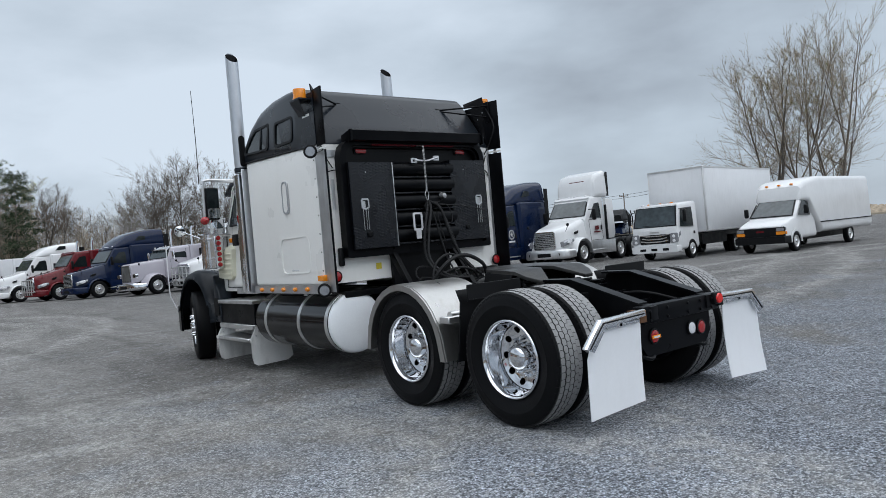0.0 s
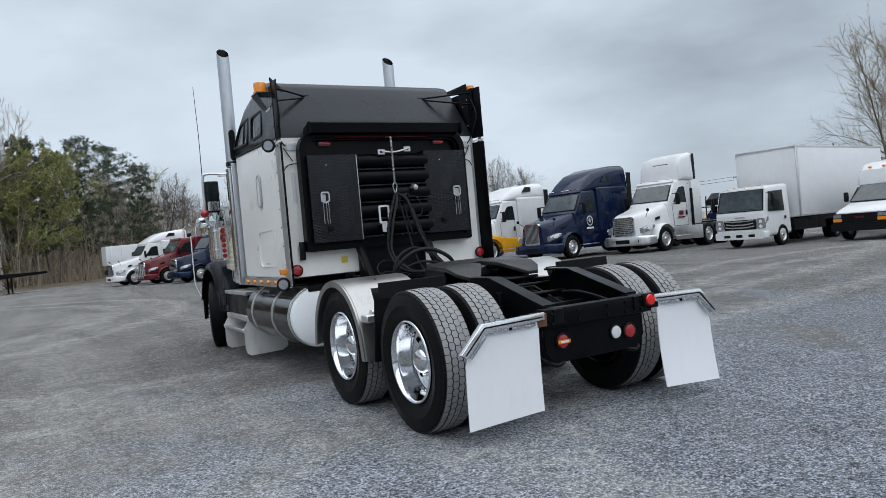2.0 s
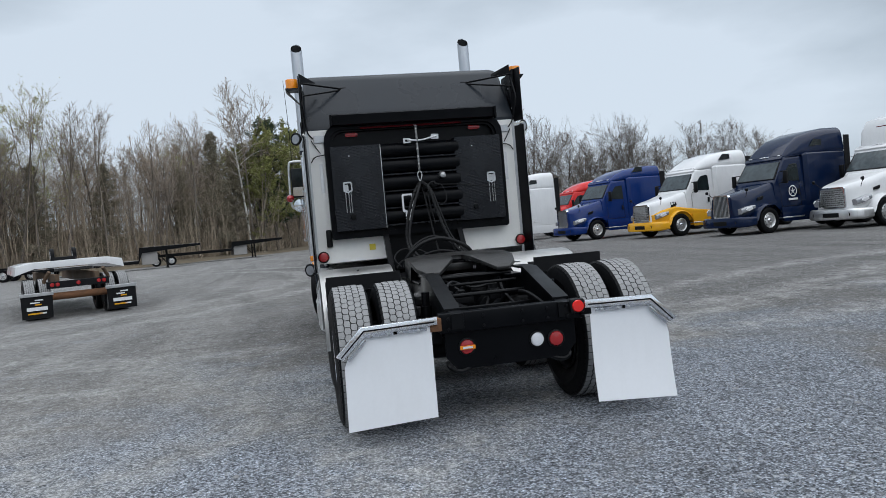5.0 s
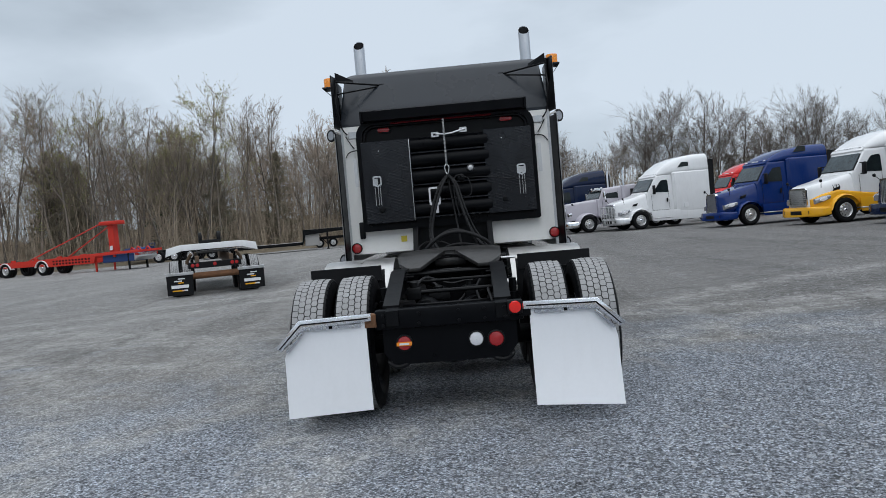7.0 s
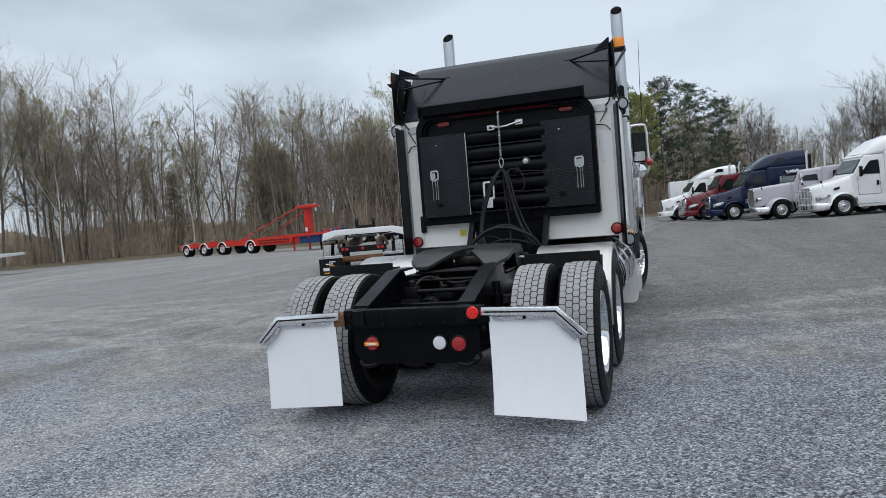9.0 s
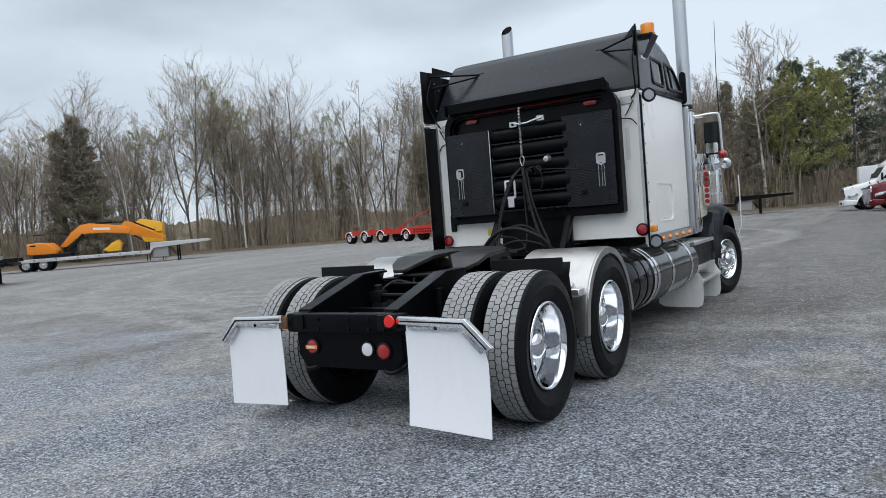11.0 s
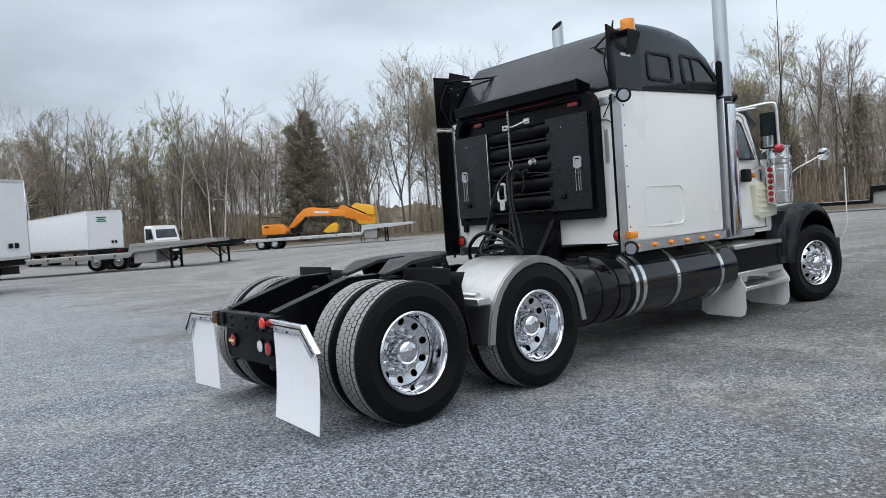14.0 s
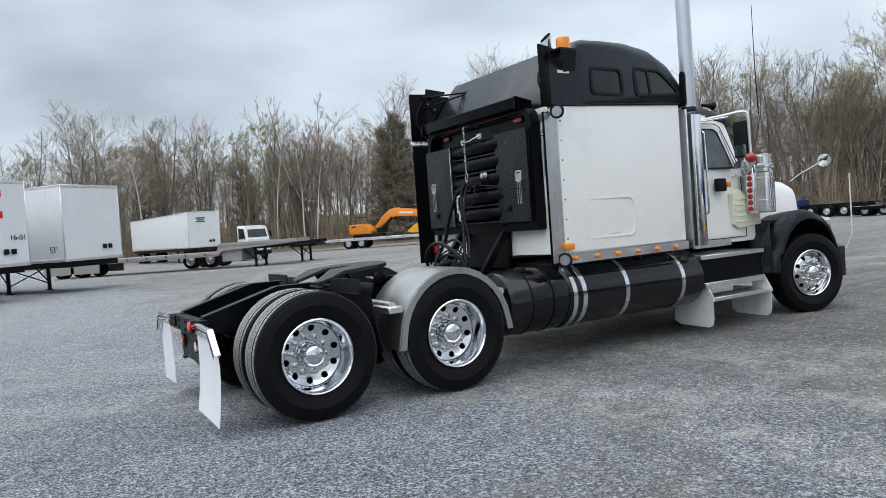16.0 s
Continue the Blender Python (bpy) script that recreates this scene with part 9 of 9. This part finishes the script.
def bare_tree(seed, h, spread, stems=1, leafy=0, bark="bark", crown_from=0.3, rich=1.0, leaf=0.09, steep=0.45, twig="twig"):
    """A leafless tree: trunk, ascending limbs, side branches, fine twigs; leafy adds sparse young leaves as a third mesh."""
    rg = random.Random(seed)
    tr, cr, lf = Twigs(), Twigs(), Twigs()
    for st in range(stems):
        tilt = 0.05 if stems == 1 else 0.20
        az0 = 2 * math.pi * st / stems + rg.uniform(-0.5, 0.5)
        lean = Vector((math.cos(az0) * tilt * rg.uniform(0.5, 1.3), math.sin(az0) * tilt * rg.uniform(0.5, 1.3), 1))
        hh = h * (1.0 if st == 0 else rg.uniform(0.78, 0.97))
        off = 0.25 * (stems > 1)
        trunk = bend(Vector((off * math.cos(az0), off * math.sin(az0), -0.1)), lean, hh, 10, rg, 0.055, 0.03)
        r0 = 0.0085 * hh + 0.015
        tr.limb(trunk, r0, 0.014, 6)
        axes = [(trunk, crown_from, r0)]
        for k in range(rg.choice((1, 2, 3)) if crown_from < 0.45 else rg.choice((0, 1))):
            g = rg.uniform(crown_from - 0.04, min(crown_from + 0.28, 0.66))
            a, _ = on(trunk, g)
            az = az0 + 2.2 * k + rg.uniform(-0.7, 0.7)
            lean = rg.uniform(0.30, 0.62)
            lead = bend(a, Vector((math.cos(az) * lean, math.sin(az) * lean, 1)), hh * (1 - g) * rg.uniform(0.72, 0.98), 8, rg, 0.13, 0.07)
            r1 = r0 * (1.05 - g) * 0.75
            tr.limb(lead, r1, 0.012, 5)
            axes.append((lead, 0.18, r1))
        total = int(34 * rich / stems ** 0.6)
        for axis, low, ra in axes:
            limbs = max(int(total / (1 + 0.75 * (len(axes) - 1)) * (1.0 if axis is trunk else 0.75)), 5)
            for i in range(limbs):
                u = (i + rg.random()) / limbs
                f = low + (0.985 - low) * u
                a, _ = on(axis, f)
                az = rg.uniform(0, 2 * math.pi)
                L = 1.5 * hh * spread * (0.50 + 0.80 * math.sin(math.pi * min(u * 0.8 + 0.14, 1))) * (1.05 - 0.50 * u) * rg.choice((0.4, 0.6, 0.85, 1.1)) * rg.uniform(0.8, 1.15) * (1.0 if axis is trunk else 0.85)
                lim = bend(a, Vector((math.cos(az), math.sin(az), steep + 0.8 * u + rg.uniform(-0.35, 0.5))), L, 6, rg, 0.21, 0.06)
                tr.limb(lim, max(ra * (1.06 - f) * 0.42, 0.014), 0.007, 4)
                m = int(7 * rich)
                for j in range(m):
                    g = 0.16 + 0.82 * (j + rg.random()) / m
                    c, d0 = on(lim, g)
                    side = d0.cross(Vector((rg.gauss(0, 1), rg.gauss(0, 1), rg.gauss(0, 1)))).normalized()
                    dv = d0 * 0.85 + side * rg.uniform(0.5, 1.0) + Vector((0, 0, 0.16))
                    L2 = L * (0.56 - 0.24 * g) * rg.uniform(0.65, 1.2)
                    br = bend(c, dv, L2, 3, rg, 0.17, 0.05)
                    cr.limb(br, 0.015, 0.006, 3)
                    for k in range(6):
                        e, d1 = on(br, 0.15 + 0.85 * (k + rg.random()) / 6)
                        s2 = d1.cross(Vector((rg.gauss(0, 1), rg.gauss(0, 1), rg.gauss(0, 1)))).normalized()
                        tip = e + (d1 * 0.9 + s2 * rg.uniform(0.4, 0.9) + Vector((0, 0, 0.18))).normalized() * L2 * rg.uniform(0.30, 0.62)
                        cr.twig(e, tip, 0.011)
                        if leafy and rg.random() < leafy:
                            for _ in range(9 if leafy >= 1 else 3):
                                lf.leaf(e.lerp(tip, rg.random()) + Vector((rg.uniform(-.12, .12), rg.uniform(-.12, .12), rg.uniform(-.12, .12))), rg.uniform(0.6, 1.35) * leaf, rg)
    out = [tr.mesh("trunk", bark), cr.mesh("crown", twig)]
    if leafy:
        out.append(lf.mesh("foliage", "bud"))
    return out


def conifer(seed, h, width, needles, bare=0.12, full=False):
    """An uneven evergreen: trunk, drooping limbs, needle clumps with gaps."""
    rg = random.Random(seed)
    tr, cr = Twigs(), Twigs()
    trunk = bend(Vector((0, 0, -0.1)), Vector((0.02, 0.02, 1)), h, 8, rg, 0.025, 0.03)
    tr.limb(trunk, 0.012 * h + 0.04, 0.02, 6)
    n = 64
    for i in range(n):
        f = bare + (0.99 - bare) * (i + rg.random()) / n
        a = trunk[min(int(f * 8), 7)].lerp(trunk[min(int(f * 8) + 1, 8)], f * 8 % 1)
        az = i * 2.4 + rg.uniform(-0.5, 0.5)
        L = width * (0.62 * (1.12 - f) ** 0.45 if full else (1.04 - f) ** 0.9) * rg.uniform(0.5, 1.15)
        lim = bend(a, Vector((math.cos(az), math.sin(az), rg.uniform(-0.05, 0.35))), L, 4, rg, 0.10, 0.02)
        tr.limb(lim, 0.03, 0.01, 3)
        for j in range(int(12 + 20 * L / width)):
            g = 0.2 + 0.8 * rg.random()
            c = lim[min(int(g * 4), 3)].lerp(lim[min(int(g * 4) + 1, 4)], g * 4 % 1)
            c = c + Vector((rg.gauss(0, 0.28), rg.gauss(0, 0.28), rg.gauss(0.03, 0.17)))
            for _ in range(16):
                cr.leaf(c + Vector((rg.gauss(0, 0.13), rg.gauss(0, 0.13), rg.gauss(0, 0.10))), rg.uniform(0.07, 0.16), rg, 0.26)
    return [tr.mesh("trunk", "bark"), cr.mesh("crown", needles)]


KINDS = {
    "bare": [bare_tree(11 + k, 14.0, sp, st, 0, "bark", cf) for k, (sp, st, cf) in enumerate(((0.20, 1, 0.36), (0.16, 1, 0.44), (0.18, 2, 0.32), (0.14, 1, 0.40), (0.23, 1, 0.30), (0.17, 2, 0.40)))],
    "budding": [bare_tree(31 + k, 13.0, sp, 1, 0.85, "bark", 0.28, 1.1, 0.048) for k, sp in enumerate((0.20, 0.24))],
    "birch": [bare_tree(41 + k, 13.0, 0.13, 1, 0, "birch", 0.48) for k in range(2)],
    "big": [bare_tree(51 + k, 18.0, sp, st, lf_, "bark", cf, 1.4, 0.06) for k, (sp, st, cf, lf_) in enumerate(((0.22, 2, 0.26, 0.12), (0.27, 1, 0.24, 0.0), (0.24, 1, 0.30, 0.12)))],
    "maple": [bare_tree(101 + k, 17.0, sp, st, 0, "dark_bark", cf, 1.7, twig="dark_twig") for k, (sp, st, cf) in enumerate(((0.25, 1, 0.26), (0.22, 2, 0.24), (0.27, 1, 0.30)))],
    "cottonwood": [bare_tree(111, 17.0, 0.27, 2, 0.5, "bark", 0.20, 1.7, 0.05, 0.75)],
    "poplar": [bare_tree(91 + k, 17.0, sp, 2, 0.10, "bark", 0.14, 1.6, 0.05, 0.80, "poplar_twig") for k, sp in enumerate((0.27, 0.25))],
    "pine": [conifer(61 + k, 16.0, 7.0, "pine", 0.20, True) for k in range(2)],
    "spruce": [conifer(71 + k, 14.0, 3.9, "spruce", 0.05) for k in range(2)],
    "greentree": [bare_tree(81, 14.0, 0.23, 2, 2.0, "bark", 0.16, 1.4, 0.10)],
}
LABELS = {
    "bare": ("bare_tree", "leafless grey-brown tree at the wood's edge", "woodland trees"),
    "budding": ("budding_tree", "tree with first sparse yellow-green leaves", "woodland trees"),
    "birch": ("birch_tree", "slim pale-barked leafless birch", "woodland trees"),
    "big": ("bare_tree", "tall spreading leafless tree behind the yard", "tall bare trees"),
    "maple": ("bare_tree", "dark broad-crowned leafless tree beyond the parked row", "tall bare trees"),
    "cottonwood": ("budding_tree", "tall cottonwood with a wide fan-shaped budding crown", "woodland trees"),
    "poplar": ("bare_tree", "tall poplar with a wide open leafless crown", "tall bare trees"),
    "pine": ("pine_tree", "dark green pine with an uneven crown", "evergreen trees"),
    "spruce": ("spruce_tree", "brownish-green spruce among bare trees", "evergreen trees"),
    "greentree": ("budding_tree", "tall tree in fresh yellow-green leaf", "woodland trees"),
}


def plant(kind, x, y, h=None, pick=None):
    name, label, group = LABELS[kind]
    parts_ = KINDS[kind][rnd.randrange(len(KINDS[kind])) if pick is None else pick]
    base = {"bare": 14.0, "budding": 13.0, "birch": 13.0, "big": 18.0, "maple": 17.0, "cottonwood": 17.0, "poplar": 17.0, "pine": 16.0, "spruce": 14.0, "greentree": 14.0}[kind]
    s = (h or base * rnd.uniform(0.85, 1.15)) / base
    t = thing(name, label, "tree", group, pose(x, y, 0, 0, 0, rnd.uniform(0, 360)) @ Matrix.Diagonal((s * rnd.uniform(0.9, 1.1), s * rnd.uniform(0.9, 1.1), s, 1)))
    for me in parts_:
        sub(me.name.split(".")[0], me, t)


# trees that stand out at the wood's edge, by kind: place and height
STAND = {
    "cottonwood": ((-62.5, 48, 20.0),),
    "big": ((-81.8, 4.3, 16.5), (-80.2, 6.8, 16.0), (-76.8, 13.5, 16.2), (-65, 43, 16.5), (-60.1, 49.9, 17.6), (-56.5, 52, 18.4), (-52.2, 54.2, 19.0), (-32.5, 58.4, 15), (-27.9, 58.6, 14.2), (-38.2, 58, 15.8)),
    "bare": ((-84.3, 0.6, 16), (-75.1, 17.0, 15), (-70.4, 27.2, 18), (-69.7, 29.4, 17), (-68.8, 32.0, 14.5), (-66.4, 39.1, 17.8), (-65.5, 42.1, 16.6), (-45.2, 57.1, 17.3), (-42.2, 57.4, 15.5), (-39.3, 57.7, 15.6), (-36.7, 57.9, 14), (-31.0, 58.5, 14.6), (-25.4, 60.1, 14.5), (-22.0, 62.7, 15.2), (-19.0, 64.9, 14.5), (-15.7, 67.3, 14), (-11.8, 70.4, 14.3), (-6.7, 75.6, 17.6)),
    "maple": ((10.6, 97.6, 13), (14.4, 101, 11.5), (24.7, 112.6, 11), (13.0, 103, 11)),
    "budding": ((-73, 21.4, 14.3), (-71.8, 24, 15.4), (-58.5, 50.7, 17), (-34.3, 58.2, 13.6), (-23.9, 61.3, 15.2), (-48.7, 56, 14)),
    "birch": ((-70.6, 24.0, 12.6), (-69.2, 26.6, 12), (-68.8, 27.8, 11), (-64.2, 41.4, 11), (-63.4, 44.6, 13.2), (-6.9, 74.4, 18.6), (-56, 49.5, 11), (-75.5, 11, 12)),
    "spruce": ((-67.4, 36.2, 13.8), (-67.0, 37.4, 15.3), (-66.4, 39.0, 14.2), (-37.8, 59.4, 10.6), (-36.4, 60, 10), (-39.3, 60, 10.8), (-24.3, 62.4, 10), (-9.9, 72.6, 13.4), (-8.2, 74.6, 11.4), (-79, 11.5, 8.5), (-74.4, 21.2, 8.5), (-19.6, 66.4, 10), (-13.4, 71.4, 9.5), (-49.5, 58.4, 9)),
    "pine": ((-4.2, 78.2, 15.2), (0.7, 84.4, 16.3), (4.6, 89.0, 16.3), (7.6, 92.0, 14.2), (-29.5, 63, 9)),
    "greentree": ((-2.3, 80.7, 14.8), (-5.6, 76.4, 12.5)),
}
for kind, places in STAND.items():
    for x, y, h in places:
        plant(kind, x, y, h)
# bare trees far behind the parked row
for x, y, h in ((30.2, 117.4, 17), (35.4, 119.8, 19.2), (41.6, 122.8, 19.6), (45.2, 124.4, 18.8), (54.7, 128.9, 17.4), (59, 130, 17), (64.9, 129.7, 19.8), (69, 129, 18.5), (75.6, 126.7, 17.3), (82.8, 124.6, 17.4), (86, 123, 16), (50, 127, 16.5)):
    plant("maple", x, y, h)
for x, y, h in ((27, 116, 13), (32, 121, 14), (38, 124, 14), (43.5, 126, 13), (48, 129, 14.5), (52.5, 130, 13), (57, 132, 15), (62, 132, 15), (67.5, 132, 14.5), (72, 130, 15), (79, 128, 14), (90, 122, 14), (33.4, 119, 16), (62, 130, 17), (18, 106, 10.5), (21, 109, 10)):
    plant("maple", x, y, h)
for x, y, h in ((53.2, 24.7, 14.6), (54.2, 22.6, 15.9), (55.2, 20.6, 15.4)):
    plant("poplar", x, y, h)
for x, y, h in ((34, 124, 8), (37, 126, 9), (40, 127, 9.5), (43, 128, 9), (46, 129, 9), (50, 131, 9.5), (54, 133, 9), (58, 134, 9.5), (62, 134, 10), (66, 134, 9.5), (70, 133, 9), (31, 122, 7)):
    plant("pine", x, y, h)
plant("spruce", 66, 24.4, 6.2)


def crest(f):
    """Height of the wood's outline along its edge, eased between the trees that stand out."""
    p = along(f)[0]
    w = [(1.0 / (1.0 + (Vector((x, y)) - p).length_squared), h) for k in ("big", "bare", "budding") for x, y, h in STAND[k]]
    return sum(a * h for a, h in w) / sum(a for a, h in w)


# the wood behind them, uneven and a little lower
N = 360
for k in range(N):
    f = (0.06 + 0.15 * (k + rnd.random()) / 50) if k < 50 else (0.21 + 0.34 * (k - 50 + rnd.random()) / (N - 50))
    p, inw = along(f)
    d = rnd.choice((2.5, 5.0, 8.0, 12.0, 17.0, 22.0)) + rnd.uniform(0, 3)
    q = p + inw * d
    if (q.y > 96 and q.x > 13) or (-9 < q.x < 9 and q.y > 71 and rnd.random() < 0.7):
        continue
    kind = rnd.choices(("bare", "budding", "birch", "spruce"), (0.72, 0.16, 0.08, 0.04))[0]
    plant(kind, q.x, q.y, crest(f) * (rnd.uniform(0.66, 0.95) if kind in ("bare", "budding") else rnd.uniform(0.5, 0.75)))

# saplings and brush under the trees, one object past counting
tw = Twigs()
rb = random.Random(3)
for k in range(8000):
    p, inw = along(rb.uniform(0.05, 0.62))
    d = abs(rb.gauss(0, 1)) * 5.0 + 0.3
    q = p + inw * d
    h = rb.uniform(1.2, 3.4) * (1.0 + 0.10 * d) if rb.random() < 0.80 else rb.uniform(5, 9.5)
    st = bend(Vector((q.x, q.y, -0.05)), Vector((rb.uniform(-0.2, 0.2), rb.uniform(-0.2, 0.2), 1)), h, 3, rb, 0.16, 0.04)
    tw.limb(st, 0.008 + 0.0042 * h, 0.006, 3)
    for j in range(5):
        g = rb.uniform(0.2, 1.0)
        c = st[min(int(g * 3), 2)].lerp(st[min(int(g * 3) + 1, 3)], g * 3 % 1)
        e = c + Vector((rb.uniform(-1, 1), rb.uniform(-1, 1), rb.uniform(0.1, 1.1))) * h * 0.24
        tw.limb([c, e], 0.011, 0.005, 3)
# slim whips that stand taller, deeper in
for k in range(4600):
    p, inw = along(rb.uniform(0.05, 0.60))
    q = p + inw * rb.uniform(3, 16)
    h = rb.uniform(5.0, 11.5)
    st = bend(Vector((q.x, q.y, -0.05)), Vector((rb.uniform(-0.12, 0.12), rb.uniform(-0.12, 0.12), 1)), h, 4, rb, 0.09, 0.03)
    tw.limb(st, 0.010 + 0.004 * h, 0.008, 3)
    for j in range(9):
        c, d = on(st, rb.uniform(0.3, 1.0))
        e = c + Vector((rb.uniform(-1, 1), rb.uniform(-1, 1), rb.uniform(0.3, 1.4))) * h * 0.15
        tw.twig(c, e, 0.013)
ob = new("brush", tw.mesh("brush", "brush"))
tagged(ob, "dry grey-brown brush and saplings under the trees", "brush", kind="stuff")

# the thicket deeper in the wood: an uneven bank of stems too far to tell apart
vs, fs = [], []
n_al, lay = 2600, 3
for k in range(n_al + 1):
    f = 0.02 + 0.93 * k / n_al
    p, inw = along(f)[0], inward(f)
    top = (3.9 if f > 0.27 else 3.3) + 1.4 * noise.noise(Vector((k * 0.016, 2.3, 0))) + 0.8 * noise.noise(Vector((k * 0.05, 7.1, 0))) + rb.uniform(-0.25, 0.25)
    top *= 1.0 if f < 0.56 else max(0.45, 1.0 - (f - 0.56) * 9)
    for j in range(lay + 1):
        z = top * j / lay
        q = p + inw * (6.5 + 1.2 * j + 1.6 * noise.noise(Vector((k * 0.09, j * 1.3, 4))))
        vs.append((q.x, q.y, z - 0.05))
for k in range(n_al):
    for j in range(lay):
        a = k * (lay + 1) + j
        fs.append((a, a + lay + 1, a + lay + 2, a + 1))
base = len(vs)
for k in range(n_al + 1):
    p, inw = along(0.02 + 0.93 * k / n_al)[0], inward(0.02 + 0.93 * k / n_al)
    q = p + inw * 26
    vs.append((q.x, q.y, 0))
for k in range(n_al):
    fs.append((k * (lay + 1) + lay, (k + 1) * (lay + 1) + lay, base + k + 1, base + k))
# unseen bank of woods, added to close the near side and darken mirror reflections
CLOSE = [(130, -10), (118, -70), (60, -104), (-20, -108), (-100, -96), (-150, -70)]
for (xa, ya), (xb, yb) in zip(CLOSE, CLOSE[1:]):
    n0, m = len(vs), 260
    for k in range(m + 1):
        x, y = xa + (xb - xa) * k / m, ya + (yb - ya) * k / m
        top = 11 + 2.5 * noise.noise(Vector((x * 0.06, y * 0.06, 5))) + rb.uniform(-1.6, 1.6)
        vs += [(x, y, -0.05), (x * 1.01, y * 1.01, top * 0.6), (x * 1.02, y * 1.02, top)]
    for k in range(m):
        a = n0 + 3 * k
        fs += [(a, a + 3, a + 4, a + 1), (a + 1, a + 4, a + 5, a + 2)]
ob = raw("far_woods", vs, fs, "thicket")
tagged(ob, "dense brown thicket deep in the wood, with an added unseen bank closing the near side", "woods", kind="stuff")

# strip of leaf litter and dead grass along the edge, gently heaped
vs, fs = [], []
offs = (-1.6, -0.8, 0.0, 1.2, 3.5, 8.0, 28.0)
hts = (0.004, 0.05, 0.16, 0.28, 0.30, 0.25, 0.1)
for k in range(221):
    p, inw = along(0.02 + 0.95 * k / 220)
    for o, h in zip(offs, hts):
        q = p + inw * (o + 0.8 * noise.noise(Vector((k * 0.35, o, 1))))
        vs.append((q.x, q.y, max(h + (0.12 * noise.noise(Vector((q.x * 0.4, q.y * 0.4, 3))) if h > 0.01 else 0), 0.004)))
for k in range(220):
    for j in range(len(offs) - 1):
        a = k * len(offs) + j
        fs.append((a, a + len(offs), a + len(offs) + 1, a + 1))
ob = raw("verge", vs, fs, "litter", None, True)
tagged(ob, "brown leaf litter and dead grass along the woods", "ground", kind="structure")

# loose stones lying on the packed surface
vs, fs = [], []
rs = random.Random(9)
for k in range(26000):
    x, y = rs.uniform(-9, 12), rs.uniform(-7.5, 9)
    r = rs.choice((0.005, 0.007, 0.008, 0.010, 0.013)) if k % 60 else rs.uniform(0.018, 0.032)
    n = len(vs)
    a0, fl = rs.uniform(0, 3.14), rs.uniform(0.45, 0.8)
    for j in range(4):
        a = a0 + j * math.pi / 2 + rs.uniform(-0.35, 0.35)
        rr = r * rs.uniform(0.7, 1.25)
        vs.append((x + rr * math.cos(a), y + rr * math.sin(a), r * fl * 0.25))
    vs.append((x + rs.uniform(-.3, .3) * r, y + rs.uniform(-.3, .3) * r, r * fl))
    for j in range(4):
        fs.append((n + j, n + (j + 1) % 4, n + 4))
ob = raw("loose_stones", vs, fs, "stone")
tagged(ob, "small loose grey stones scattered on the gravel", "stones", kind="stuff")
